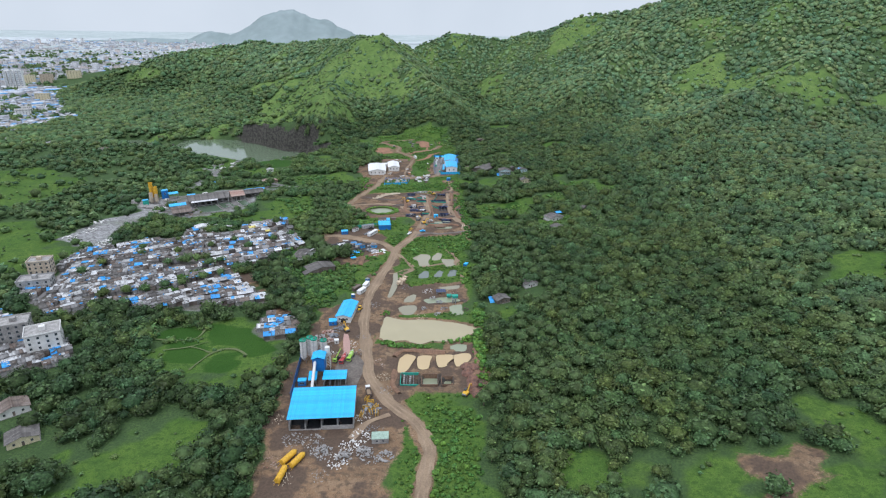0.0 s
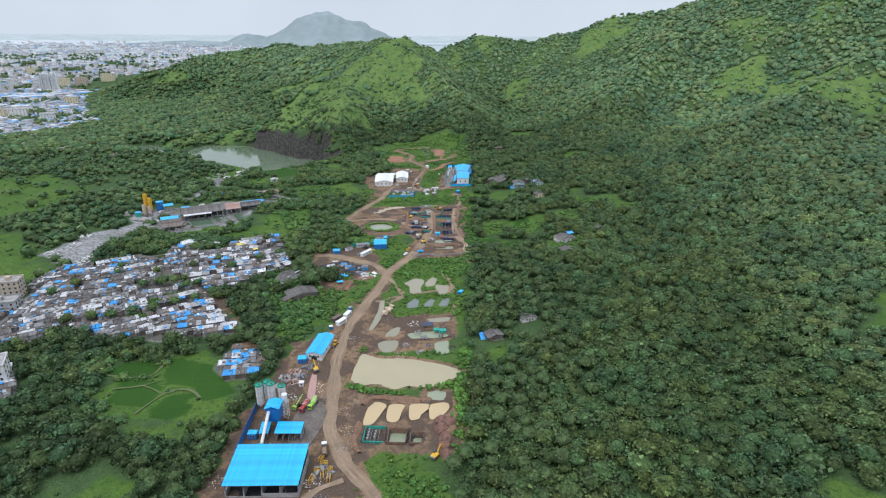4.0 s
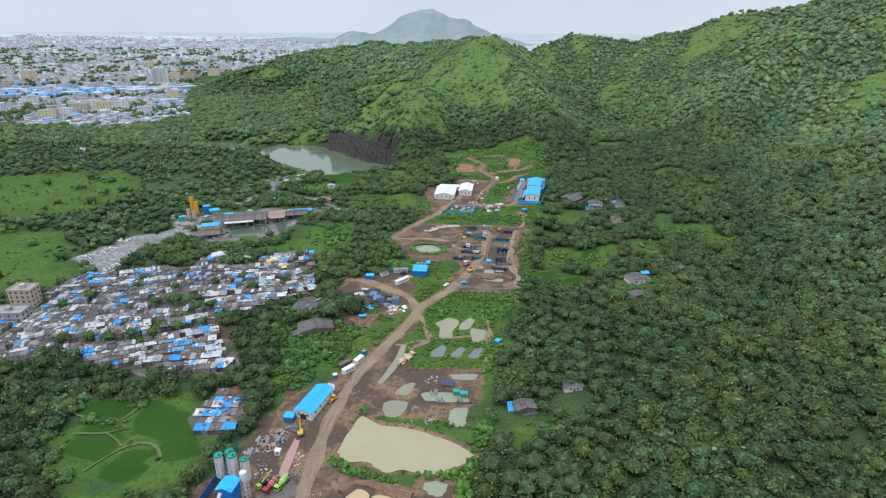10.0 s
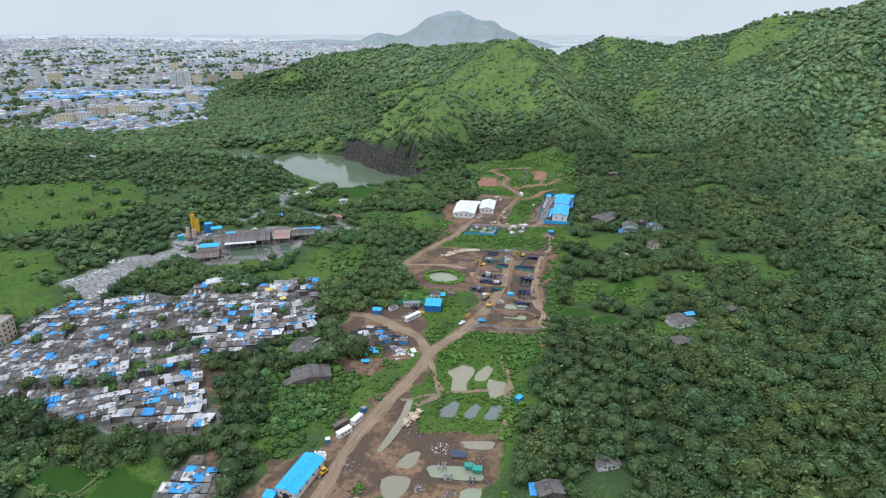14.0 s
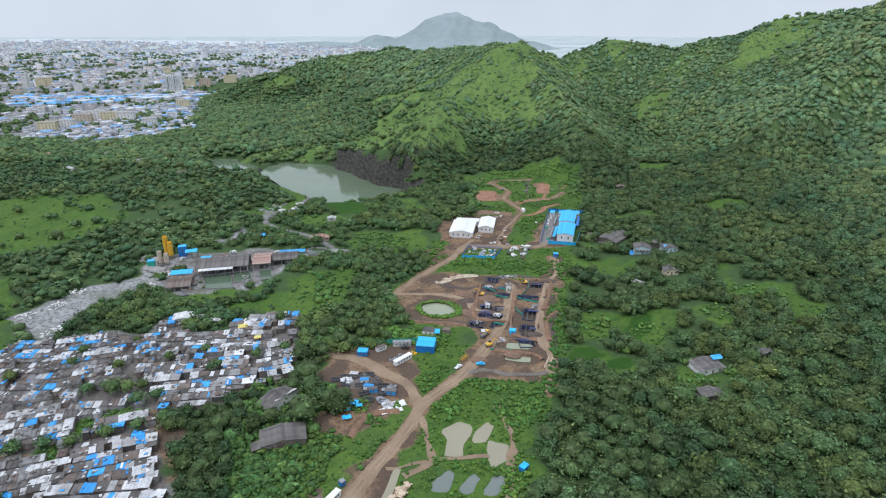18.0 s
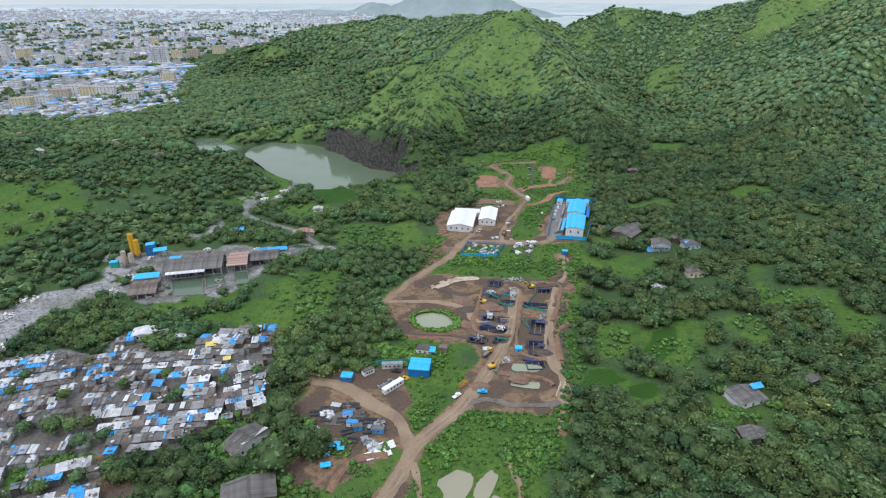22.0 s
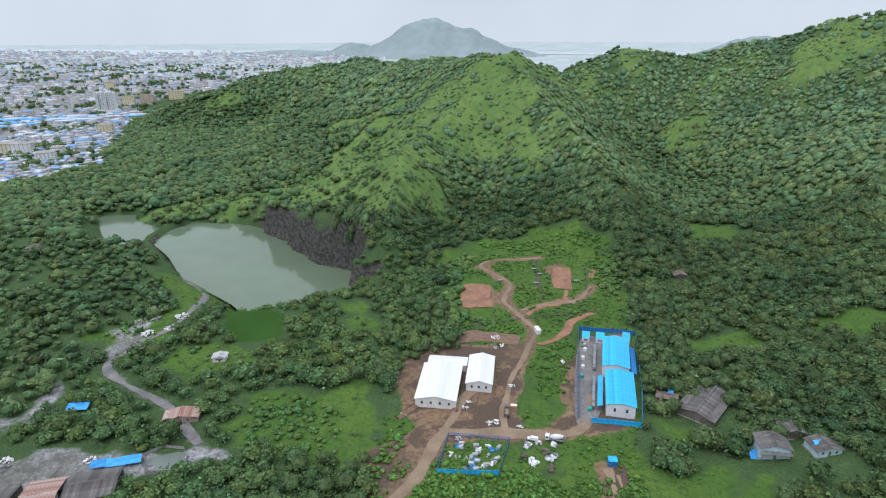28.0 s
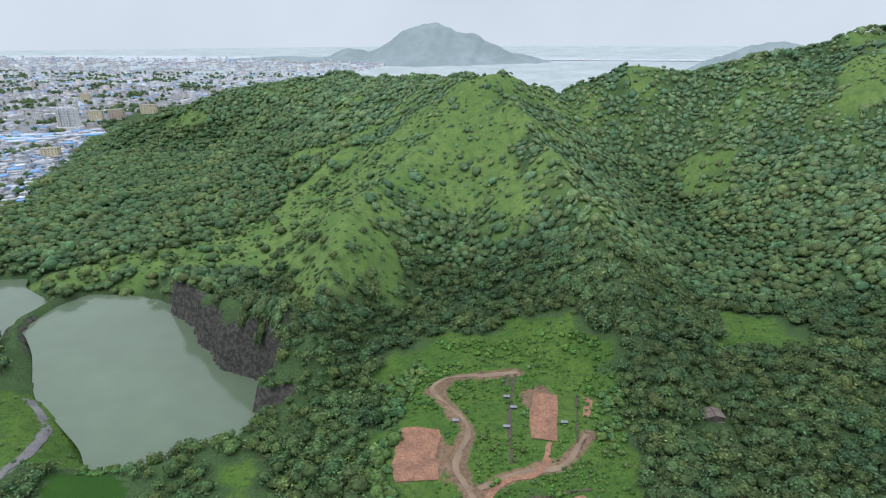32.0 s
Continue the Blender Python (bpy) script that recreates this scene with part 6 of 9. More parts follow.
for k, (_x, _y) in enumerate(((-52, 206), (-44, 201), (-57, 213), (-36, 217), (-30, 204), (-40, 210), (-66, 214))):
    pile("rubble", _x, _y, 60, 5.0, 0.55, OFFWHITE if k % 2 else CONCRETE, "scattered pale concrete debris on the earth", "rubble", 80 + k, 0.35)


SPOIL = material("spoil_earth", (0.20, 0.125, 0.082), (0.135, 0.088, 0.062), scale=0.3, rough=0.95, bump=0.6, fine=1.2)
MUD = material("wet_mud", (0.095, 0.068, 0.050), (0.055, 0.042, 0.034), scale=0.5, rough=0.7, bump=0.5)


def shored_pit(x, y, w, d, rz, mat, label, depth=2.6, strut=True):
    """A rectangular excavation lined with sheet walls on three sides, with earth banks round it."""
    t = thing("shored_pit", x, y, 0, rz, label, "pit")
    part("lining", boxes((-w / 2, d / 2 - 0.15, -depth, w / 2, d / 2 + 0.15, 0.55)), mat, t)
    part("lining", boxes((-w / 2, -d / 2 - 0.15, -depth, w / 2, -d / 2 + 0.15, 0.1)), mat, t)
    part("lining", boxes((-w / 2 - 0.15, -d / 2 + 0.15, -depth, -w / 2 + 0.15, d / 2 - 0.15, 0.3)), mat, t)
    part("earth_wall", boxes((w / 2 - 0.2, -d / 2 + 0.15, -depth, w / 2 + 0.3, d / 2 - 0.15, 0.2)), MUD, t)
    part("pit_floor", boxes((-w / 2, -d / 2, -depth - 0.6, w / 2, d / 2, -depth + 0.2)), MUD, t)
    if strut:
        part("strut", boxes((-w * 0.17, -d / 2, -0.5, -w * 0.17 + 0.18, d / 2, -0.3)), STEEL, t)
        part("strut", boxes((w * 0.2, -d / 2, -0.5, w * 0.2 + 0.18, d / 2, -0.3)), STEEL, t)
    return t


PILE_BLUE = material("blue_black_sheet_pile", (0.060, 0.075, 0.135), (0.030, 0.036, 0.065), scale=0.5, rough=0.6, wave=1.2)
for _x, _y, _w, _d, _a in PITS:
    shored_pit(_x, _y, _w, _d, _a, PILE_BLUE, "rectangular pit lined with blue-black sheet piles")
shored_pit(-16.5, 262.5, 9.5, 10, 2, GREEN, "square pit draped with dark green safety net", 3.0)
shored_pit(-6, 262.3, 8.4, 9, 2, SPOIL, "square earth pit with muddy water on its floor", 2.8, False)
shored_pit(3.2, 261.5, 6, 6.6, 2, SPOIL, "small earth pit with muddy water on its floor", 2.8, False)
for _x, _y, _w, _d in ((-6, 262.3, 7.6, 8), (3.2, 261.5, 5.2, 5.6)):
    sheet("water", [(_x - _w / 2, _y - _d / 2), (_x + _w / 2, _y - _d / 2), (_x + _w / 2, _y + _d / 2), (_x - _w / 2, _y + _d / 2)], -2.3, GREEN_WATER, "murky green water on the pit floor", "water")
for k in range(7):
    part_c = thing("concrete_column", -19.5 + (k % 2) * 3.2, 260.2 + k * 1.0, -3.0, 0, "concrete pile head standing in the green pit", "column")
    bm = bmesh.new(); tube(bm, (0, 0, 0), (0, 0, 2.8), 0.5, seg=12)
    part("shaft", bm, CONCRETE, part_c)
for _pts in (((-27, 579.5), (-18, 578)), ((-27, 567.5), (-17.5, 566)), ((-13.5, 571), (-8, 567.5), (2.5, 566)), ((-12.5, 557), (-9, 550), (-4.5, 545)), ((-20, 530), (-13.5, 529.5)), ((-10, 604), (-7, 586), (-10, 572)), ((-37, 578), (-28, 574)), ((-16, 500), (-4, 502))):
    fence("safety_net", list(_pts), 1.2, GREEN, "low green safety net strung along a pit", 2.0)
cabin("blue_cabin", -7, 521.5, 8, 3.6, 3.2, 2.7, BLUE, BLUE, "small bright blue site cabin between pits", 1)
excavator(-11, 593, 200, "yellow crawler excavator among shored pits")
excavator(-36, 566, 170, "yellow crawler excavator beside a spoil heap")
excavator(-17.5, 503.5, 40, "yellow crawler excavator at the trench end")
for k, (_x, _y) in enumerate(((-24, 601), (-19, 602), (-28, 599), (-34, 580), (-21, 588), (-29, 556), (-20, 541), (-31, 529), (1, 560), (-12, 512))):
    pile("formwork_stack", _x, _y, 26, 2.8, 0.8, (WHITESHEET, CONCRETE, STEEL)[k % 3], "untidy stack of formwork and pale bags", "materials", 120 + k, 0.4)
for k, (_x, _y) in enumerate(((-66, 583), (-62, 588), (-58, 592), (-70, 577))):
    pile("timber_pile", _x, _y, 18, 3.0, 1.0, material("pale_timber", (0.50, 0.40, 0.28), (0.40, 0.31, 0.22), scale=0.8, rough=0.85), "pale sawn timber strewn on brown earth", "timber", 150 + k, 0.2)
cabin("site_hut", -20, 579.5, 5, 3.4, 2.6, 2.4, OFFWHITE, GREYSHEET, "tiny pale hut beside a lined pit", 1)
cabin("site_hut", -28.5, 551, 5, 3.0, 2.4, 2.4, OFFWHITE, GREYSHEET, "tiny pale hut beside a lined pit", 1)
for k, (_x, _y, _r) in enumerate(((-31, 562, 5), (-42, 556, 4), (-3, 498, 3.5), (6, 524, 3.5), (-40, 540, 4), (9, 575, 3), (-20, 487, 3.5), (4, 601, 4), (-48, 565, 5))):
    mound("spoil_mound", _x, _y, _r * 1.5, _r, _r * 0.25, MUD if k % 2 else SPOIL, "low brown spoil heap of dug earth", 30 + k)
flat_canopy("mixer_shelter", -23.5, 516, 20, 3.2, 2.6, 2.4, 2.8, WHITESHEET, "small pale shelter beside the haul road", 2)
pickup(-18, 483, 10, BLUE, "small blue lorry parked on the earth road")
pickup(-29, 477, 60, WHITE, "white pickup parked at the road edge")
tipper_truck(-22.5, 514, 70, YELLOW, STEEL, "yellow and grey tipper lorry on the works road")
lattice_frame(-28, 486, 60, "yellow skid frame lying by the road", YELLOW, 4.5)

# --- warehouse and cabins along the road
warehouse("blue_roof_warehouse", -59.7, 331.9, -4.7, 9.0, 21.0, 4.2, 1.3, BLUE, OFFWHITE, "white-walled warehouse with a bright blue pitched roof", 3)
cabin("blue_lean_to", -66.5, 319.5, 8, 4.6, 4.2, 2.8, BLUE_DARK, BLUE, "small blue sheet shed beside the warehouse", 1)
cabin("white_trailer", -53, 373, 75, 6.5, 2.6, 2.7, WHITE, WHITE, "white site trailer parked beside the haul road", 3, "trailer")
cabin("white_trailer", -54.8, 363, 62, 7.5, 2.6, 2.7, WHITE, WHITE, "white site trailer parked beside the haul road", 3, "trailer")
cabin("brown_container", -58.8, 367.5, 62, 7.5, 2.4, 2.5, BROWNSHEET, BROWNSHEET, "rusty brown open container beside white trailers", 0, "container")
cabin("blue_booth", -53, 381, 60, 2.2, 2.0, 2.4, BLUE_DARK, STEEL, "small dark blue booth near white trailers", 1)
cabin("white_booth", -59.5, 356, 30, 2.0, 2.0, 2.3, BLUE_DARK, WHITE, "small blue and white booth at the roadside", 1)
pile("white_bags", -59, 347, 22, 2.6, 1.5, WHITE, "stack of white bags behind the warehouse", "bags", 200, 0.5)
loader(-52.6, 338, 250, "yellow backhoe loader beside the warehouse wall")
excavator(-57, 311, 120, "yellow excavator with muddy bucket by a scrap yard", YELLOW)
for k, (_x, _y) in enumerate(((-68, 309), (-64, 305), (-71, 303), (-66, 299), (-62, 313), (-72, 295))):
    pile("scrap_heap", _x, _y, 40, 3.2, 0.9, (RUST, STEEL, CONCRETE)[k % 3], "rusty scrap iron heaped on brown earth", "scrap", 220 + k, 0.5)
for k, (_x, _y) in enumerate(((-28, 382), (-26.5, 387), (-30, 378))):
    pile("cut_logs", _x, _y, 10, 2.4, 2.2, material("pale_timber", (0.5, 0.4, 0.28)), "pale cut logs lying by the ditch", "logs", 240 + k, 0.2)
t = flat_canopy("black_shelter", -1, 362.5, 8, 6.5, 3.2, 2.2, 2.9, PILE_BLUE, "dark sheet shelter beside a flooded trench", 3)
cabin("green_tarp_shelter", 8.5, 357.5, 8, 3.8, 2.8, 1.6, GREEN, GREEN, "green tarpaulin covers over machinery at the trench", 0, "cover")
cabin("green_tarp_shelter", 4.5, 358.2, 8, 3.0, 2.4, 1.6, GREEN, GREEN, "green tarpaulin covers over machinery at the trench", 0, "cover")
for k in range(4):
    t = thing("pile_casing", 7.0 + (k % 2) * 1.6, 349.5 + (k // 2) * 1.6, -1.5, 0, "dark steel casing standing in the trench", "casing")
    bm = bmesh.new(); tube(bm, (0, 0, 0), (0, 0, 4.0), 0.45, seg=12)
    part("tube", bm, STEEL, t)
for k, (_x, _y) in enumerate(((-6, 356), (-2, 349.5), (14, 352), (-12, 341), (1, 341), (15, 341), (-3, 334))):
    pile("debris", _x, _y, 24, 2.4, 0.6, (CONCRETE, STEEL, BROWNSHEET)[k % 3], "small debris scattered beside the pit", "debris", 260 + k, 0.4)
cabin("blue_tarp_hut", 17.3, 410, 65, 3.8, 2.6, 2.2, BLUE_DARK, BLUE, "little blue sheet hut at the forest edge", 0, "hut")

# --- yard by the junction
flat_canopy("blue_canopy", -51.5, 490.5, 8, 10.5, 8.5, 4.2, 5.4, BLUE, "bright blue sheet canopy at the yard", 4)
part("side_wall", boxes((-5.2, -4.3, 0, 5.2, -4.1, 3.9), (5.0, -4.1, 0, 5.2, 4.1, 4.2)), BLUE_DARK, bpy.data.objects["blue_canopy"])
cabin("white_trailer", -60, 474.5, 62, 12, 2.6, 2.8, WHITE, WHITE, "long white site trailer parked in the yard", 5, "trailer")
cabin("grey_trailer", -66, 490, 20, 10.5, 2.7, 2.8, GREYSHEET, STEEL, "long grey site trailer with white walls", 4, "trailer")
cabin("white_bus", -75.8, 482, 55, 6.0, 2.5, 2.7, WHITE, BROWNSHEET, "white minibus body parked in the yard", 3, "bus")
cabin("blue_sheet_hut", -84, 475, 12, 5.5, 4.5, 2.8, BLUE_DARK, BLUE, "blue sheet hut beside the yard entrance", 2, "hut")
fence("green_fence", [(-81, 485), (-72, 491.5), (-57, 497)], 2.6, GREEN, "green netting fence behind the trailers", 2.4)
cabin("white_hut", -55, 507.5, 5, 7, 5.5, 2.8, OFFWHITE, ASBESTOS, "small white house with dark sheet roof", 2, "house")
flat_canopy("blue_porch", -50, 507, 10, 3.4, 4.5, 2.2, 2.7, BLUE, "pale blue sheet porch beside the small house", 2)
cabin("brown_hut", -45.5, 511.5, 8, 4.5, 3.4, 2.4, BROWNSHEET, BROWNSHEET, "small dark brown hut in the grass", 0, "hut")
pickup(-63, 487, 10, TYRE, "dark lorry parked before the grey trailer")
pile("yellow_bags", -57, 483.5, 16, 1.6, 1.0, YELLOW, "heap of yellow covers beside a trailer", "bags", 300, 0.5)
for k, (_x, _y) in enumerate(((-64, 476), (-63, 479.5), (-66, 474))):
    pile("drums", _x, _y, 14, 1.6, 0.8, STEEL, "dark drums and gear beside the trailer", "drums", 310 + k, 0.6)
_r = random.Random(8)
for k in range(26):
    _x, _y = -84 + _r.uniform(0, 30), 428 + _r.uniform(0, 34)
    if inside([(-90, 452), (-60, 464), (-46, 442), (-60, 424), (-82, 430)], np.array([_x]), np.array([_y]))[0] < 1 or near_line(BRANCH, np.array([_x]), np.array([_y]))[0] < 7:
        continue
    if k % 4 == 0:
        cabin("store_hut", _x, _y, _r.uniform(0, 60), _r.uniform(3, 5), 2.6, 2.4, (OFFWHITE, TARP, BROWNSHEET)[k % 3], (TARP, ASBESTOS, GREYSHEET)[(k // 4) % 3], "low store hut in the storage yard", 1, "hut")
    else:
        pile("covered_stack", _x, _y, 16, 2.8, 1.7, (PILE_BLUE, ASBESTOS, STEEL, WHITESHEET)[k % 4], "stack of building materials under dark covers", "materials", 330 + k, 0.4)
for k in range(6):
    t = thing("sheet_stack", -54 + (k % 3) * 3.2, 430 + (k // 3) * 4.5 + (k % 3) * 2.2, 0.1, 40, "flat stack of white sheets on bare earth", "sheets", "white sheets at the junction")
    for j in range(3):
        part("sheet", boxes((-1.5, -2.2 + j * 1.5, 0, 1.5, -0.8 + j * 1.5, 0.35 + 0.06 * j), bevel=0.04), WHITE, t)

# --- white sheds
warehouse("white_shed", -78.8, 683.5, 7, 19.5, 31, 5.0, 1.9, WHITE, OFFWHITE, "large white prefabricated shed with a low pitched roof", 4, False, 1.5)
warehouse("white_shed", -60.8, 699, 7, 12.8, 26, 5.0, 1.7, WHITE, OFFWHITE, "smaller white prefabricated shed beside the large one", 3, False, 1.5)
warehouse("white_link_shed", -79.5, 704.5, 97, 7.5, 20, 4.2, 0.8, WHITE, OFFWHITE, "narrow white linking shed behind the large shed", 2, False, 1.5)
cabin("water_tank_stand", -66, 715, 7, 2.6, 2.2, 2.8, OFFWHITE, STEEL, "white tank on a stand behind the sheds", 0, "tank")
for k, (_x, _y) in enumerate(((-86, 712), (-90, 660), (-63, 672), (-47, 664.5), (-50, 663), (-35.5, 663), (-20.5, 723), (-62, 676), (-58, 730), (-55, 733), (-44, 695))):
    pile("white_debris", _x, _y, 14, 1.6, 0.7, (WHITE, OFFWHITE, WHITESHEET)[k % 3], "pale building scraps lying on the ground", "debris", 400 + k, 0.35)
tipper_truck(-43, 672.5, 95, BROWNSHEET, BROWNSHEET, "brown loaded tipper on the track by the sheds")
cabin("orange_cover", -40.5, 678, 5, 2.8, 1.6, 1.3, material("orange_cover", (0.70, 0.22, 0.06), (0.6, 0.2, 0.06), scale=1, rough=0.6), WHITE, "orange and white covered box in grass", 0, "box")
mixer_truck(-19.5, 657.5, 178, WHITE, OFFWHITE, "white concrete mixer truck on the cross road")
pickup(-29, 656.5, 178, WHITE, "white van parked on the cross road", True)
cabin("white_truck", -37, 753, 115, 5.5, 2.4, 2.8, WHITE, WHITE, "white box truck on the upper track", 1, "truck")

# --- blue compound
warehouse("blue_roof_hall", 8.6, 696, 1, 13, 29, 7.0, 1.3, BLUE, WHITE, "long hall with a bright blue roof and white walls", 2, False, 1.2)
warehouse("blue_roof_hall", 7, 729.5, 0, 13, 30, 7.0, 1.3, BLUE, WHITE, "second blue-roofed hall behind the first", 2, False, 1.2)
flat_canopy("blue_side_roof", 16.2, 728, 90, 26, 2.6, 3.6, 4.2, BLUE_DARK, "narrow blue lean-to roof beside the hall", 6)
flat_canopy("blue_side_roof", -0.6, 697, 270, 26, 2.4, 3.2, 3.8, BLUE, "narrow blue lean-to roof over pipe racks", 6)
cabin("blue_cabin", -9, 752, 0, 4.2, 8, 3.0, WHITE, BLUE, "blue-roofed cabin inside the compound", 2)
cabin("blue_cabin", -1, 752.5, 0, 4.6, 8, 3.0, WHITE, BLUE, "blue-roofed cabin inside the compound", 2)
cabin("blue_cabin", 13.5, 755, 0, 4.0, 9, 3.0, WHITE, BLUE, "blue-roofed cabin inside the compound", 2)
fence("blue_fence", [(-4, 675), (18.5, 676.5), (19.5, 700), (19.5, 762)], 2.8, BLUE, "bright blue sheet fence round the compound", 2.4)
fence("blue_fence", [(-10, 676), (-12, 716), (-13.5, 762), (19, 763)], 2.6, BLUE_DARK, "dark blue sheet fence along the compound side", 2.4)


def pipe_rack(x, y, L, label):
    t = thing("pipe_rack", x, y, 0, 90, label, "rack")
    for k in range(int(L / 2) + 1):
        part("upright", boxes((-L / 2 + k * 2 - 0.08, -0.7, 0, -L / 2 + k * 2 + 0.08, -0.55, 3), (-L / 2 + k * 2 - 0.08, 0.55, 0, -L / 2 + k * 2 + 0.08, 0.7, 3)), STEEL, t)
    for z in (1.4, 2.6):
        part("shelf", boxes((-L / 2, -0.7, z, L / 2, 0.7, z + 0.12)), STEEL, t)
    return t


pipe_rack(-3.6, 697, 26, "grey steel pipe rack along the blue hall")
pipe_rack(-3.8, 730, 24, "grey steel pipe rack along the second hall")
for k, (_x, _y, _m) in enumerate(((-9, 738, WHITE), (-9.8, 729, WHITE), (-9.8, 711, GREENTOP), (-5, 683.5, GREENTOP), (-9.5, 720, OFFWHITE), (-9.3, 743, GREYSHEET))):
    t = thing("storage_tank", _x, _y, 0, 0, "round storage tank standing along the fence", "tank")
    bm = bmesh.new(); tube(bm, (0, 0, 0), (0, 0, 2.0), 1.0, seg=16); tube(bm, (0, 0, 2.0), (0, 0, 2.4), 1.0, 0.3, 16)
    part("tank", bm, _m, t)
    part("pipe", boxes((0.9, -0.08, 0, 1.1, 0.08, 2.3)), STEEL, t)
pile("scrap_steel", 5, 748, 40, 4, 1.0, STEEL, "heap of steel parts in the compound", "scrap", 450, 0.4)
sheet("yard_slab", [(-11.5, 677), (-3.5, 677), (0.5, 690), (0, 748), (-12.5, 748)], 0.3, ASPHALT, "stained grey concrete yard inside the compound", "paving")
fence("blue_yard_fence", [(-65, 626), (-40, 631)], 2.4, BLUE, "blue sheet fence round the storage yard", 2.4)
fence("blue_yard_fence", [(-40, 631), (-39, 654), (-66, 650), (-65, 626)], 2.0, BLUE_DARK, "blue railing fence round the storage yard", 2.4, solid=False)
_r = random.Random(21)
for k in range(34):
    _x, _y = -62 + _r.uniform(0, 20), 631 + _r.uniform(0, 18)
    if k % 3 == 0:
        t = thing("machine_unit", _x, _y, 0, _r.uniform(0, 90), "grey machine unit stored inside the blue fence", "machine")
        part("casing", boxes((-1.2, -0.7, 0.2, 1.2, 0.7, 1.5), bevel=0.1), (GREYSHEET, WHITE, CONCRETE)[k % 3], t)
        part("skid", boxes((-1.4, -0.7, 0, 1.4, -0.5, 0.2), (-1.4, 0.5, 0, 1.4, 0.7, 0.2)), STEEL, t)
        part("panel", boxes((1.18, -0.5, 0.5, 1.26, 0.5, 1.3)), TARP, t)
    else:
        pile("yard_goods", _x, _y, 8, 1.3, 0.9, (WHITE, STEEL, TARP, GREYSHEET)[k % 4], "stored goods inside the blue fence", "materials", 470 + k, 0.5)
for k in range(16):
    pile("white_sacks", -32 + _r.uniform(0, 14), 638 + _r.uniform(0, 17), 9, 1.5, 1.2, (WHITE, WHITESHEET, BROWNSHEET)[k % 3] if k % 5 else STEEL, "heaps of white sacks beside the fenced yard", "sacks", 520 + k, 0.5)
cabin("blue_kiosk", 5, 648.5, 8, 3.6, 3.2, 2.8, BLUE_DARK, BLUE, "small blue guard kiosk in grass", 1, "kiosk")
for k, (_x, _y) in enumerate(((-70, 948 * 0.865), (-44, 838), (-49, 846), (-45, 822), (-18, 832))):
    cabin("dark_cover", _x, _y, 10, 3.2, 1.8, 0.9, PILE_BLUE, STEEL, "low dark cover on a grassy plot", 0, "cover")

# ---------------------------------------------------------------- houses in the forest
def house(x, y, rz, w, d, h, rise, wallmat, roofmat, label, porch=None, windows=3, name="house"):
    z = ground_at(x, y)
    t = thing(name, x, y, z, rz, label, "house")
    wl = part("wall", walls(w, d, h), wallmat, t)
    for yy in (-d / 2, d / 2 - 0.2):
        bm = bmesh.new(); gable_end(bm, w, yy, h, rise)
        part("gable", bm, wallmat, t)
    r = part("roof", gable(bmesh.new(), -w / 2, -d / 2, w / 2, d / 2, h + 0.02, rise - 0.05, over=0.6, thick=0.1), roofmat, t)
    roof_sheets(r, w, d, h, rise, roofmat, over=0.7, sheet_w=1.1)
    rect_windows(wl, w, h * 0.4, h * 0.72, -d / 2, windows)
    part("door", boxes((-0.5, -d / 2 - 0.06, 0, 0.5, -d / 2 + 0.03, 2.0)), BROWNSHEET, t)
    part("plinth", boxes((-w / 2 - 0.4, -d / 2 - 0.4, -0.8, w / 2 + 0.4, d / 2 + 0.4, 0.06)), CONCRETE, t)
    if porch:
        part("porch_roof", boxes((-w / 2, -d / 2 - 2.4, h * 0.72, w / 2, -d / 2 - 0.3, h * 0.72 + 0.1)), porch, t)
        for s in (-1, 1):
            part("porch_post", boxes((s * (w / 2 - 0.2) - 0.08, -d / 2 - 2.3, 0, s * (w / 2 - 0.2) + 0.08, -d / 2 - 2.14, h * 0.72)), BROWNSHEET, t)
    return t


def tarp_sheet(x, y, z, w, d, rz, label, mat=None, tilt=12):
    bm = bmesh.new()
    bmesh.ops.create_grid(bm, x_segments=6, y_segments=6, size=0.5)
    for v in bm.verts:
        v.co = Vector((v.co.x * w, v.co.y * d, 0.25 * noise.noise(v.co * 3 + Vector((x, y, 0)))))
    r = bmesh.ops.solidify(bm, geom=bm.faces[:], thickness=0.04)
    t = part("tarpaulin", bm, mat or TARP)
    t.matrix_world = pose(x, y, z, tilt, 0, rz)
    return tagged(t, label, "tarpaulin")


CREAM = material("cream_paint", (0.62, 0.55, 0.36), (0.5, 0.44, 0.3), scale=0.5, rough=0.8)
PALEBLUE = material("pale_blue_paint", (0.45, 0.58, 0.60), (0.38, 0.5, 0.52), scale=0.5, rough=0.8)
house(60.5, 374, 20, 9, 6, 2.8, 1.5, OFFWHITE, ASBESTOS, "small white house with a dark roof among trees", windows=2)
house(39, 353.5, 25, 9.5, 6.5, 2.8, 1.4, BROWNSHEET, ASBESTOS, "low brown-walled house with a dark sheet roof", windows=2)
tarp_sheet(32.5, 352.5, ground_at(32.5, 352.5) + 1.4, 3.2, 5, 20, "bright blue tarpaulin hung beside a forest house", tilt=35)
tarp_sheet(51, 404.5, ground_at(51, 404.5) + 2.0, 3.2, 4.5, 15, "bright blue tarpaulin among forest trees", tilt=30)
house(88, 627, 10, 10, 7.5, 3.4, 1.8, CREAM, ASBESTOS, "cream house with a dark pitched roof", windows=3)
house(69.5, 669, 6, 12, 9, 5.4, 1.8, PALEBLUE, ASBESTOS, "two-storey pale blue house with a grey roof", porch=ASBESTOS, windows=4)
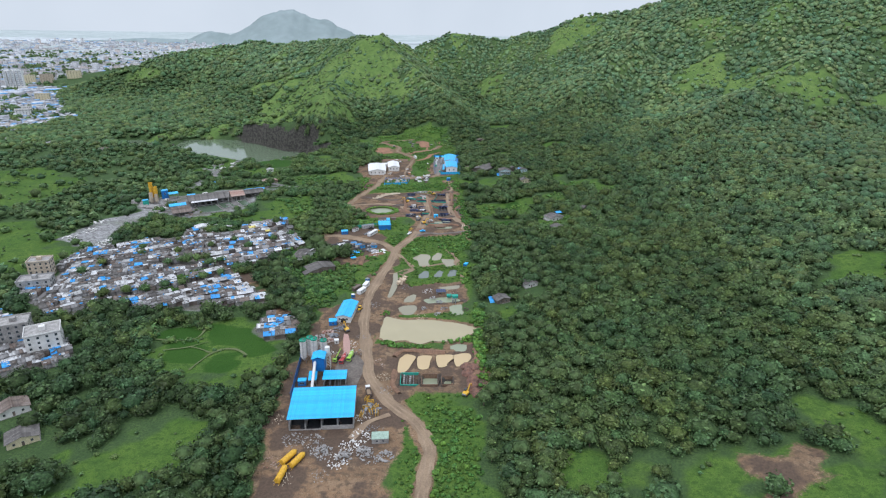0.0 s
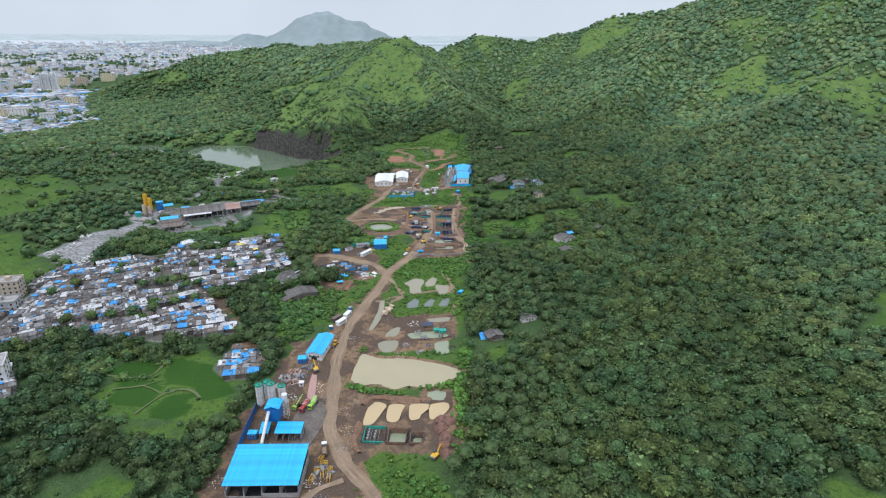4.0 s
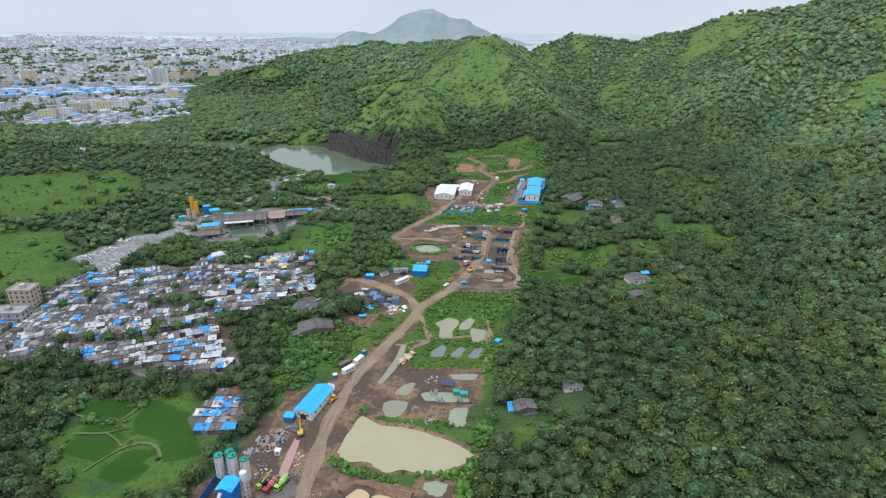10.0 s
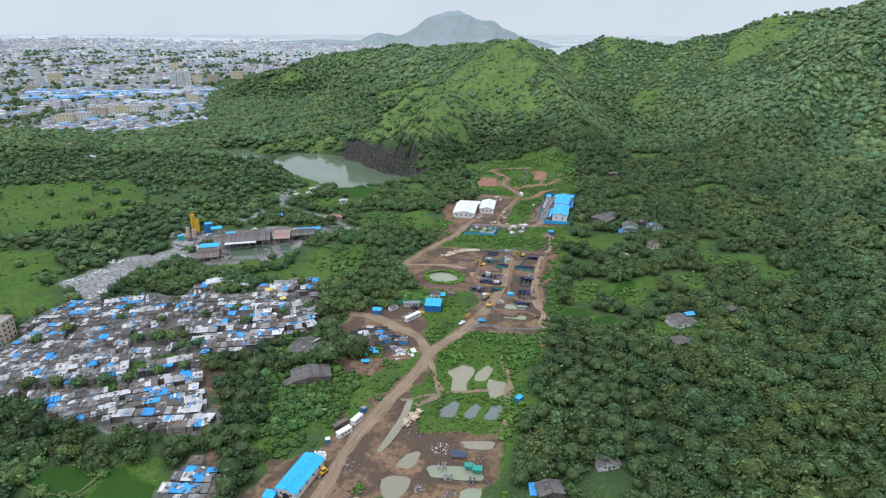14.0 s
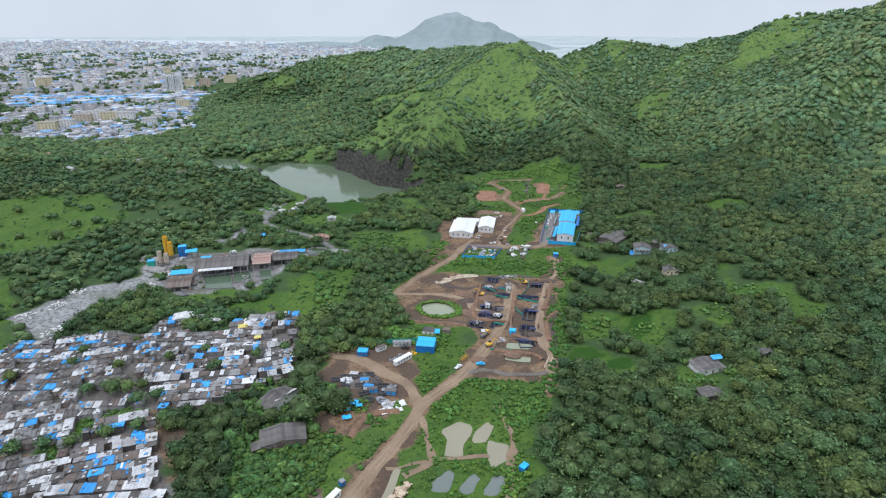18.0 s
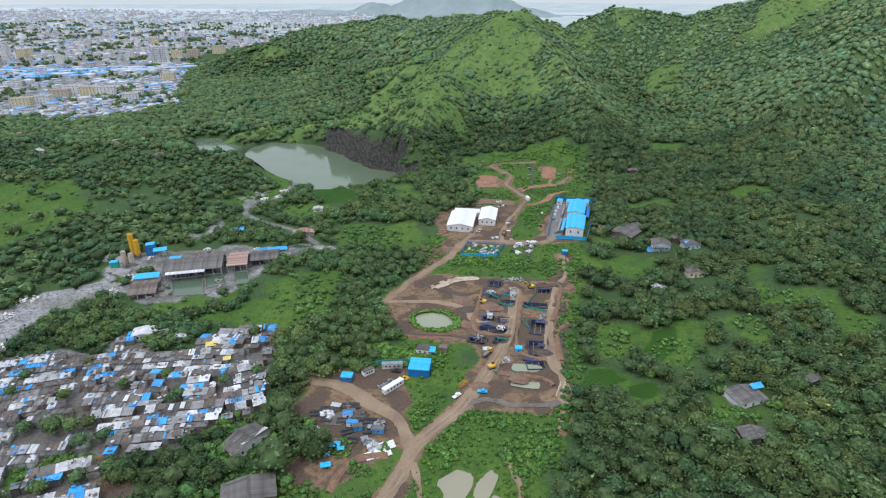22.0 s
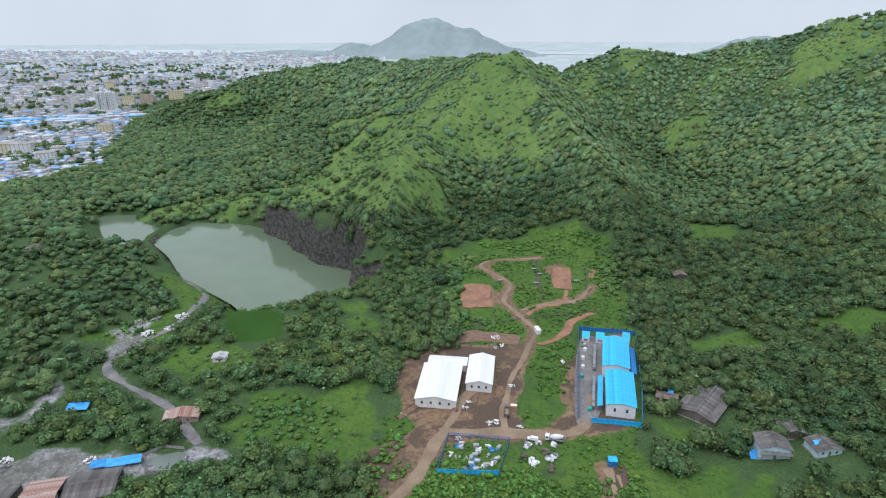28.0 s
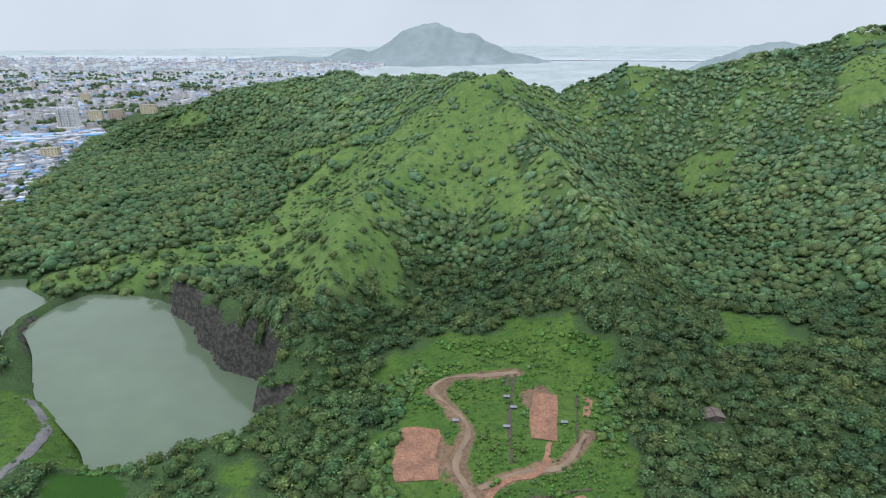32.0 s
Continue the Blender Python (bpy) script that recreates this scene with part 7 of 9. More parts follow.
house(80, 682, 12, 9, 7, 3.2, 1.6, BROWNSHEET, ASBESTOS, "brown house with a dark pitched roof", windows=2)
house(89.5, 672, 20, 11, 8, 3.2, 1.3, PALEBLUE, ASBESTOS, "low house with grey roof and blue covers", windows=3)
tarp_sheet(88, 671, ground_at(88, 671) + 4.0, 5.5, 3.6, 20, "blue tarpaulin spread over a house roof", tilt=18)
tarp_sheet(62, 665, ground_at(62, 665) + 1.6, 3.0, 4.0, 10, "blue tarpaulin hung beside a pale house", tilt=40)
house(48, 699, -28, 17, 26, 3.2, 2.0, BROWNSHEET, ASBESTOS, "long low shed with a dark grey roof", windows=3, name="long_shed")
house(31, 701, 80, 5, 9, 2.6, 1.0, BROWNSHEET, BROWNSHEET, "small dark hut beside the long shed", windows=2, name="hut")
tarp_sheet(33, 704, ground_at(33, 704) + 2.9, 3.5, 2.4, 70, "blue tarpaulin on a small hut roof", tilt=10)
house(98, 501, 30, 14, 10, 3.0, 1.4, OFFWHITE, ASBESTOS, "low white house with a grey roof in a clearing", windows=3)
house(97, 475, 15, 10, 7, 2.8, 1.4, BROWNSHEET, ASBESTOS, "dark-roofed hut half hidden by trees", windows=2, name="hut")
house(127, 517, 25, 9, 7, 2.8, 1.4, BROWNSHEET, ASBESTOS, "dark-roofed hut half hidden by trees", windows=2, name="hut")
tarp_sheet(103, 506.5, ground_at(103, 506.5) + 4.2, 6, 3, 30, "blue sheet lying on the roof edge", tilt=18)
house(51.5, 850, 15, 9, 6, 2.8, 1.4, BROWNSHEET, BROWNSHEET, "lonely dark hut below the wooded hill", windows=2, name="hut")
house(66, 606, 40, 6.5, 5, 2.6, 1.0, OFFWHITE, GREYSHEET, "small pale house half hidden by trees", windows=2)
house(-191, 633, 25, 15, 7, 3.0, 1.5, RUST, RUST, "rust-red sheet shed in a meadow", windows=2, name="rusty_shed")
tarp_sheet(-246, 628, ground_at(-246, 628) + 2, 10, 5, 20, "blue tarpaulin covered stack by the track", tilt=12)
house(-205, 684.5, 20, 7, 5, 2.8, 0.9, OFFWHITE, GREYSHEET, "white-roofed pump house in trees", windows=2, name="pump_house")
for k, (_x, _y) in enumerate(((-276, 722), (-268, 703), (-283, 715), (-258, 712), (-290, 735), (-262, 728))):
    pile("stone_stack", _x, _y, 26, 4, 1.1, (CONCRETE, OFFWHITE)[k % 2], "pale stone blocks beside the quarry track", "stones", 600 + k, 0.4)
fence("tank_wall", [(-190, 606), (-186, 613), (-176, 614), (-169, 607), (-172, 600), (-182, 597), (-190, 606)], 1.6, CONCRETE, "low round concrete wall about a dark pond", 2.0)

# ---------------------------------------------------------------- stone yard
def long_shed(x, y, rz, w, d, h, rise, roofmat, label, open_front=True):
    t = thing("yard_shed", x, y, ground_at(x, y), rz, label, "shed")
    r = part("roof", gable(bmesh.new(), -w / 2, -d / 2, w / 2, d / 2, h, rise, over=0.6, thick=0.12, along="x"), roofmat, t)
    roof_sheets(r, w, d, h + 0.06, rise, roofmat, over=0.7, sheet_w=1.3, along="x")
    n = max(3, int(w / 5))
    for k in range(n + 1):
        c = -w / 2 + w * k / n
        for yy in (-d / 2, 0, d / 2):
            part("post", boxes((c - 0.2, yy - 0.2, 0, c + 0.2, yy + 0.2, h + (rise * 0.95 if yy == 0 else -0.1))), CONCRETE, t)
    part("back_wall", boxes((-w / 2, d / 2 - 0.1, 0, w / 2, d / 2 + 0.15, h - 0.2)), CONCRETE, t)
    part("beam", boxes((-w / 2, -d / 2 - 0.1, h - 0.6, w / 2, -d / 2 + 0.1, h - 0.2)), STEEL, t)
    return t


long_shed(-231, 557, 27, 36, 22, 6.0, 2.6, ASBESTOS, "large dark-roofed open stone-cutting shed")
long_shed(-207, 571, 27, 12, 20, 5.4, 2.0, RUST, "yard shed bay with rusty and pale sheets")
long_shed(-194, 583, 27, 18, 15, 4.6, 1.6, ASBESTOS, "low dark shed at the yard's end")
long_shed(-243, 523, 28, 15, 18, 3.6, 1.6, BROWNSHEET, "dark brown-roofed shed beside the stone yard")
flat_canopy("white_eave", -228.5, 543.5, 28, 24, 3, 5.4, 5.9, WHITESHEET, "pale front eave roof of the stone shed", 5)
flat_canopy("blue_yard_canopy", -251, 535, 28, 15, 6.5, 4.2, 5.0, BLUE, "bright blue sheet canopy in the stone yard", 4)
flat_canopy("blue_yard_canopy", -270.5, 571, 35, 9, 5, 5.6, 6.4, BLUE, "small blue sheet canopy on tall posts", 3)
flat_canopy("blue_yard_canopy", -247, 558, 27, 7.5, 4, 7.4, 7.8, BLUE, "small blue sheet roof above the dark shed", 3)
cabin("blue_hopper_house", -280, 573, 30, 6, 5, 8.5, BLUE_DARK, BLUE, "tall blue sheet hopper house", 1, "tower")
for k, (_x, _y) in enumerate(((-203, 596), (-192, 601), (-197, 598))):
    tarp_sheet(_x, _y, ground_at(_x, _y) + 2.2, 8, 4.5, 28, "deep blue tarpaulin roof at the yard's edge", tilt=10)


def yard_silo(x, y, r, h, mat, label):
    t = thing("aggregate_silo", x, y, ground_at(x, y), 0, label, "silo", "silos of the stone yard")
    bm = bmesh.new(); tube(bm, (0, 0, 3), (0, 0, h), r, seg=20); tube(bm, (0, 0, 1), (0, 0, 3), 0.4, r, 20)
    b = part("tank", bm, mat, t)
    bm = bmesh.new()
    for k in range(5):
        z = 3 + (h - 3) * k / 5
        tube(bm, (0, 0, z), (0, 0, z + 0.12), r + 0.06, seg=20)
    part("band", bm, mat, b)
    for k in range(4):
        a = math.pi / 4 + k * math.pi / 2
        part("leg", boxes((r * math.cos(a) - 0.15, r * math.sin(a) - 0.15, 0, r * math.cos(a) + 0.15, r * math.sin(a) + 0.15, 3.4)), STEEL, t)
    bm = bmesh.new(); tube(bm, (0, 0, h), (0, 0, h + 0.7), r * 1.02, seg=16, caps=False)
    part("rail", bm, mat, t)


yard_silo(-290, 567, 1.9, 17, YELLOW, "tall ochre-yellow silo of the stone yard")
yard_silo(-285.5, 566, 1.9, 13, YELLOW, "shorter ochre-yellow silo of the stone yard")
TANPAINT = material("tan_paint", (0.50, 0.42, 0.32), (0.4, 0.33, 0.26), scale=0.5, rough=0.8)
yard_silo(-283, 551, 1.7, 11, TANPAINT, "tan concrete silo beside the blue hopper")
yard_silo(-279, 553, 1.7, 9, TANPAINT, "shorter tan concrete silo beside the hopper")
cabin("blue_hopper_house", -286, 545, 30, 5, 4, 6.5, GREEN, BLUE, "green hopper under a blue roof", 0, "hopper")
TANK = water_material("tank_water", (0.085, 0.125, 0.080), 0.12)
for _p in ([(-222.8, 522.8), (-205.5, 529.5), (-221.6, 550.4), (-237.4, 540.8)], [(-209, 537), (-200, 545.5), (-210.7, 557.7), (-220.5, 551.5)], [(-193.8, 546.4), (-187, 551), (-197.2, 565.2), (-204.2, 560.5)]):
    bm = bmesh.new()
    bm.faces.new([bm.verts.new((a, b, 0.5)) for a, b in _p])
    bmesh.ops.recalc_face_normals(bm, faces=bm.faces)
    tagged(part("water", bm, TANK), "green settling tank water in the stone yard", "tank water", kind="structure")
    fence("tank_kerb", _p + [_p[0]], 1.0, CONCRETE, "low concrete wall of a settling tank", 2.4, post=False)
_r = random.Random(77)
for k in range(40):
    _x, _y = -300 + _r.uniform(0, 120), 505 + _r.uniform(0, 110)
    if inside(MILL, np.array([_x]), np.array([_y]))[0] < 2:
        continue
    pile("cut_stone", _x, _y, 14, 2.6, 1.0, (CONCRETE, OFFWHITE, RUST, STEEL)[k % 4], "stacks of cut stone and yard clutter", "stones", 640 + k, 0.5)
for k in range(5):
    mound("stone_dust_mound", -305 + k * 9, 560 - k * 8 + 6 * (k % 2), 6, 5, 2.6, material("pale_stone_dust", (0.30, 0.29, 0.27), (0.22, 0.21, 0.2), scale=0.5, rough=0.95, bump=0.5), "pale grey mound of stone dust", 90 + k)
_r = random.Random(78)
for k in range(22):
    _x, _y = -335 + _r.uniform(0, 75), 435 + _r.uniform(0, 110)
    if inside(STONY, np.array([_x]), np.array([_y]))[0] < 1:
        continue
    pile("white_rubble", _x, _y, 40, 6, 1.0, OFFWHITE, "white broken stone dumped on the ground", "rubble", 700 + k, 0.3)

# ---------------------------------------------------------------- blocks of flats near the slum
def flats(x, y, rz, w, d, floors, wallmat, label, name="apartment_block", roofmat=CONCRETE, bays=4, z=None, fh=3.0, sides=(-1, 1)):
    t = thing(name, x, y, ground_at(x, y) if z is None else z, rz, label, "building")
    h = floors * fh
    wl = part("wall", boxes((-w / 2, -d / 2, -1, w / 2, d / 2, h)), wallmat, t)
    rf = part("roof", boxes((-w / 2 - 0.3, -d / 2 - 0.3, h, w / 2 + 0.3, d / 2 + 0.3, h + 0.3)), roofmat, t)
    part("parapet", boxes((-w / 2 - 0.3, -d / 2 - 0.3, h + 0.3, w / 2 + 0.3, -d / 2, h + 1.1), (-w / 2 - 0.3, d / 2, h + 0.3, w / 2 + 0.3, d / 2 + 0.3, h + 1.1), (-w / 2 - 0.3, -d / 2, h + 0.3, -w / 2, d / 2, h + 1.1), (w / 2, -d / 2, h + 0.3, w / 2 + 0.3, d / 2, h + 1.1)), wallmat, rf)
    part("stair_head", boxes((-1.5, -1.5, h + 0.3, 1.5, 1.5, h + 2.6)), wallmat, rf)
    bm = boxes((-0.6, -0.06, 0, 0.6, 0.06, 1.4)); me = bpy.data.meshes.new("window"); bm.to_mesh(me); bm.free(); me.materials.append(GLASS)
    bb = boxes((-0.9, -0.5, -0.1, 0.9, 0.0, 0.1), (-0.9, -0.5, 0.1, 0.9, -0.44, 0.9)); bl = bpy.data.meshes.new("balcony"); bb.to_mesh(bl); bb.free(); bl.materials.append(wallmat)
    for f in range(floors):
        for k in range(bays):
            c = -w / 2 + w * (k + 0.5) / bays
            share("window", me, wl, pose(c, -d / 2, f * fh + 1.0))
            if k % 2 == 0 and len(sides) > 1:
                share("balcony", bl, wl, pose(c, -d / 2, f * fh + 0.3))
        for k in range(max(2, bays - 1)):
            c = -d / 2 + d * (k + 0.5) / max(2, bays - 1)
            for s in sides:
                share("window", me, wl, pose(s * w / 2, c, f * fh + 1.0, 0, 0, 90))
    return t


flats(-221, 287, 30, 17, 13, 4, OFFWHITE, "white four-storey block of flats with dark windows")
flats(-243, 296, 25, 15, 12, 4, CONCRETE, "grey stained four-storey block of flats")
flats(-256, 283, 22, 14, 11, 3, OFFWHITE, "weathered white three-storey block of flats")
flats(-284, 384, 15, 14, 10, 4, TANPAINT, "tan four-storey building under construction at the slum")
flats(-277, 366, 18, 20, 11, 2, GREYSHEET, "long pale flat-roofed hall beside the slum", "hall")
house(-203, 232, 40, 13, 9, 3.2, 2.0, OFFWHITE, BROWNSHEET, "brown-roofed bungalow between dark trees", windows=3)
house(-185, 212, 35, 12, 9, 3.2, 1.8, CREAM, ASBESTOS, "dark-roofed bungalow beside trees", windows=3)

# lattice mast
t = thing("lattice_mast", -122, 437, 0, 10, "slim grey steel lattice mast above the slum", "mast")
for a, b in ((-1.3, -1.3), (1.3, -1.3), (1.3, 1.3), (-1.3, 1.3)):
    bm = bmesh.new(); tube(bm, (a, b, 0), (a * 0.2, b * 0.2, 26), 0.11, 0.07, 5)
    part("leg", bm, STEEL, t)
bm = bmesh.new()
for k in range(13):
    f0, f1 = 1 - 0.8 * k / 13, 1 - 0.8 * (k + 1) / 13
    for a, b in (((-1.3, -1.3), (1.3, -1.3)), ((1.3, -1.3), (1.3, 1.3)), ((1.3, 1.3), (-1.3, 1.3)), ((-1.3, 1.3), (-1.3, -1.3))):
        tube(bm, (a[0] * f0, a[1] * f0, k * 2), (b[0] * f1, b[1] * f1, k * 2 + 2), 0.05, seg=4)
part("brace", bm, STEEL, t)

# ---------------------------------------------------------------- slum
def shack_protos():
    """Shack bodies five metres wide and four deep, with sheeted roofs."""
    out = []
    r = random.Random(4)
    kinds = [(ASBESTOS, "dark cement-sheet"), (BROWNSHEET, "brown sheet"), (GREYSHEET, "pale tin"), (TARP, "blue tarpaulin"), (WHITESHEET, "white sheet"), (ASBESTOS, "dark cement-sheet"), (TARP, "blue tarpaulin"), (MIDSHEET, "grey tin")]
    for k, (mat, word) in enumerate(kinds):
        w, d, h = 5.0, 4.0, 2.7
        wm = walls(w, d, h, 0.18); a = bpy.data.meshes.new("wall"); wm.to_mesh(a); wm.free(); a.materials.append((BROWNSHEET, CONCRETE, MIDSHEET, ASBESTOS)[k % 4])
        bm = bmesh.new()
        tilt = math.radians(7)
        for i in range(4):
            x0, x1 = -w / 2 - 0.2 + (w + 0.4) * i / 4, -w / 2 - 0.2 + (w + 0.4) * (i + 1) / 4
            m = Matrix.Translation((0, 0, h + 0.30 + r.uniform(-0.05, 0.06))) @ Euler((tilt, 0, 0)).to_matrix().to_4x4()
            box(bm, x0, -d / 2 - 0.25 + r.uniform(-0.15, 0.15), -0.03, x1 - 0.03, d / 2 + 0.25 + r.uniform(-0.15, 0.15), 0.03, m=m)
        b = bpy.data.meshes.new("roof"); bm.to_mesh(b); bm.free(); b.materials.append(mat)
        out.append((a, b, f"crowded slum shack with a {word} roof"))
    patches = []
    for k, mat in enumerate((WHITESHEET, TARP, GREYSHEET, ASBESTOS, MIDSHEET, BROWNSHEET)):
        bm = bmesh.new()
        x0 = r.uniform(-2.4, -0.6)
        m = Matrix.Translation((0, 0, 3.09)) @ Euler((math.radians(7), 0, 0)).to_matrix().to_4x4()
        box(bm, x0, r.uniform(-2.1, -0.6), -0.02, x0 + r.uniform(1.1, 2.6), r.uniform(0.8, 2.2), 0.03, m=m)
        c = bpy.data.meshes.new("roof_patch"); bm.to_mesh(c); bm.free(); c.materials.append(mat)
        patches.append(c)
    return out, patches


MIDSHEET = material("grey_tin_sheet", (0.23, 0.225, 0.22), (0.15, 0.145, 0.14), scale=0.4, rough=0.7, wave=1.5, vary=0.3)
PROTO, PATCHES = shack_protos()
r = np.random.default_rng(9)
LANES = [[(-265, 340), (-264, 349), (-267, 370), (-271, 385), (-271, 406)], [(-230, 345), (-208, 353), (-184, 362), (-160, 382), (-143, 400)], [(-160, 400), (-190, 420), (-215, 445)], [(-125, 380), (-130, 372), (-124, 362)]]
HOLES = [[(-192, 379), (-185, 390), (-164, 404), (-160, 395), (-177, 381), (-184, 373)], [(-195, 364), (-185, 371), (-174, 360), (-185, 355)]]
GAPS = [(-190, 406, 9), (-178, 411, 6), (-155, 437, 5), (-200, 472, 6), (-203, 402, 5), (-218, 330, 6), (-203, 337, 6), (-159, 445, 5), (-122, 437, 3), (-250, 400, 4), (-256, 384, 4), (-139, 455, 4), (-185, 440, 3.5), (-170, 452, 3.5), (-205, 425, 3.5), (-236, 432, 3.5)]
spots = []
for poly, ang, cells in ((SLUM, 31, 15), (SLUM_WEST, 35, 4), (SLUM_SMALL, 22, 2)):
    p = np.asarray(poly)
    lo, hi = p.min(0), p.max(0)
    seeds = r.uniform(lo, hi, (cells, 2))
    turns = ang + r.normal(0, 9, cells)
    for k in range(cells):
        c, s = math.cos(radians(turns[k])), math.sin(radians(turns[k]))
        v = -60.0
        row = 0
        while v < 60:
            deep = r.uniform(3.7, 4.7)
            u = -60.0 + r.uniform(0, 3)
            lift = r.uniform(-0.2, 0.35)
            while u < 60:
                wide = float(r.choice((2.8, 3.4, 4.0, 4.6, 5.6)))
                x, y = seeds[k, 0] + (u + wide / 2) * c - v * s, seeds[k, 1] + (u + wide / 2) * s + v * c
                ds = np.hypot(seeds[:, 0] - x, seeds[:, 1] - y)
                others = np.delete(ds, k).min() if cells > 1 else 1e9
                if ds[k] + 0.8 < others and lo[0] < x < hi[0] and lo[1] < y < hi[1] and r.uniform() > 0.06:
                    spots.append((x, y, turns[k] + (180 if row % 2 else 0), wide, deep, lift + r.uniform(-0.1, 0.25), poly is SLUM))
                u += wide + float(r.choice((0.1, 0.15, 0.5)))
            v += deep + (1.15 if row % 2 else 0.25)
            row += 1
sx, sy = np.array([q[0] for q in spots]), np.array([q[1] for q in spots])
ok = np.max([inside(q, sx, sy) for q in (SLUM, SLUM_WEST, SLUM_SMALL)], 0) > 1.2
for q in HOLES:
    ok &= inside(q, sx, sy) < 1.2
for q in LANES:
    ok &= near_line(q, sx, sy) > 2.6
for qx, qy, qr in GAPS:
    ok &= np.hypot(sx - qx, sy - qy) > qr
spots = [q for q, k in zip(spots, ok) if k]
spots.sort(key=lambda q: math.hypot(q[0] + 60, (q[1] - 420) * 0.5))
V, Q, MI = [], [], []
base = 0
rest_mats = [WHITESHEET, GREYSHEET, ASBESTOS, TARP, BROWNSHEET, CONCRETE, MIDSHEET]


def slab(x, y, turn, x0, y0, x1, y1, z00, z01, thick, mi):
    """A sheet tilted along its depth."""
    global base
    cc, ss = math.cos(radians(turn)), math.sin(radians(turn))
    for dz in (-thick, 0):
        for lx, ly, h in ((x0, y0, z00), (x1, y0, z00), (x1, y1, z01), (x0, y1, z01)):
            V.append((x + lx * cc - ly * ss, y + lx * ss + ly * cc, h + dz))
    for f in ((4, 5, 6, 7), (0, 1, 5, 4), (1, 2, 6, 5), (2, 3, 7, 6), (3, 0, 4, 7)):
        Q.append([base + q for q in f]); MI.append(mi)
    base += 8


for i, (x, y, turn, wide, deep, lift, big) in enumerate(spots):
    rr = random.Random(i * 7 + 1)
    z = ground_at(x, y)
    pick = rr.random()
    pale = 0.06 * float(wob(np.array([x]), np.array([y]), 25, 160)[0])
    turn += rr.uniform(-4.5, 4.5)
    if i < 310:
        k = 3 if pick < 0.05 else 6 if pick < 0.10 else 4 if pick < 0.26 + pale else 2 if pick < 0.38 + pale else 7 if pick < 0.52 else rr.choice((0, 5, 1, 0))
        a, b, label = PROTO[k]
        t = thing("shack", x, y, z, turn, label, "shack", "shacks of the settlement")
        sc = Matrix.Diagonal((wide / 5.0, deep / 4.0, 1 + lift / 2.7, 1))
        share("wall", a, t, sc); rf = share("roof", b, t, sc)
        if rr.random() < 0.34:
            share("roof_patch", PATCHES[rr.choice((0, 1, 2, 3, 4, 5, 0, 4))], rf, sc)
    else:
        mi = 3 if pick < 0.10 else 0 if pick < 0.26 + pale else 1 if pick < 0.38 + pale else 6 if pick < 0.52 else rr.choice((2, 2, 2, 4))
        h = z + 2.85 + lift
        slab(x, y, turn, -wide / 2, -deep / 2, wide / 2, deep / 2, h - 0.12, h - 0.12, 3.0, rr.choice((5, 4, 6, 2)))
        n = rr.choice((1, 2, 2, 3))
        for j in range(n):
            e = rr.uniform(-0.06, 0.08)
            slab(x, y, turn, -wide / 2 - 0.15 + (wide + 0.3) * j / n, -deep / 2 - 0.25, -wide / 2 - 0.15 + (wide + 0.3) * (j + 1) / n - 0.04, deep / 2 + 0.25, h - 0.1 + e, h + 0.42 + e, 0.08, mi if j == 0 or rr.random() < 0.7 else rr.choice((2, 6, 1, 4, 0)))
for i, (x, y, turn, wide, deep, lift, big) in enumerate(spots):
    rr = random.Random(i * 11 + 5)
    for _ in range(rr.choice((0, 1, 1, 2, 3))):
        a, b = rr.uniform(0.5, 1.9), rr.uniform(0.4, 1.3)
        px, py, h = rr.uniform(-wide / 2, wide / 2), rr.uniform(-deep / 2, deep / 2), ground_at(x, y) + 3.45 + lift + rr.uniform(-0.12, 0.25)
        cc, ss = math.cos(radians(turn)), math.sin(radians(turn))
        slab(x + px * cc - py * ss, y + px * ss + py * cc, turn + rr.uniform(-40, 40), -a / 2, -b / 2, a / 2, b / 2, h, h + rr.uniform(-0.1, 0.2), 0.25, rr.choice((0, 1, 1, 3, 4, 2, 6, 2, 2)))
if V:
    me = raw_mesh("shack_rows", np.array(V), None, np.array(Q), rest_mats, None, np.array(MI))
    tagged(new("shack_rows", me), "rows of tin and tarpaulin roofed shacks", "shacks", kind="stuff")
ribbon("road", LANES[0], 3.2, ASPHALT, "narrow grey lane between slum and bushes", lift=0.25, ragged=0.4)
ribbon("road", [(-230, 345), (-208, 353), (-190, 360)], 2.2, ROAD, "narrow earth lane through the slum", lift=0.2, ragged=0.4)

_pts = [(-218, 330, 4.5), (-222, 335, 3.8), (-203, 337, 4.4), (-224, 349, 3.2), (-233, 321, 4.0), (-190, 406, 5.2), (-195, 408, 4.2), (-184, 409, 4.6), (-178, 412, 4.4), (-155, 437, 3.8), (-154.5, 441, 3.2), (-192, 470, 4.4), (-188, 473, 3.8), (-203, 402, 4.2), (-231, 420, 3.5), (-245, 450, 3.6), (-215, 450, 3.2), (-222, 350, 4.6), (-210, 355, 4.2), (-199, 357, 4.8), (-188, 364, 4.4), (-178, 369, 4.0), (-168, 378, 4.4), (-158, 386, 3.8), (-150, 394, 4.6), (-172, 402, 4.8), (-166, 408, 4.2), (-250, 400, 4.0), (-256, 384, 4.4), (-139, 455, 4.0), (-148, 496, 4.2), (-128, 466, 3.8), (-236, 432, 3.8), (-185, 440, 3.6), (-170, 452, 3.4), (-205, 425, 3.8)]
plant("slum_trees", np.array([(a, b, height(np.array([a]), np.array([b]))[0] + c * 0.9) for a, b, c in _pts]), np.array([c for _, _, c in _pts]), 0, "dark trees standing among the shacks", 48)

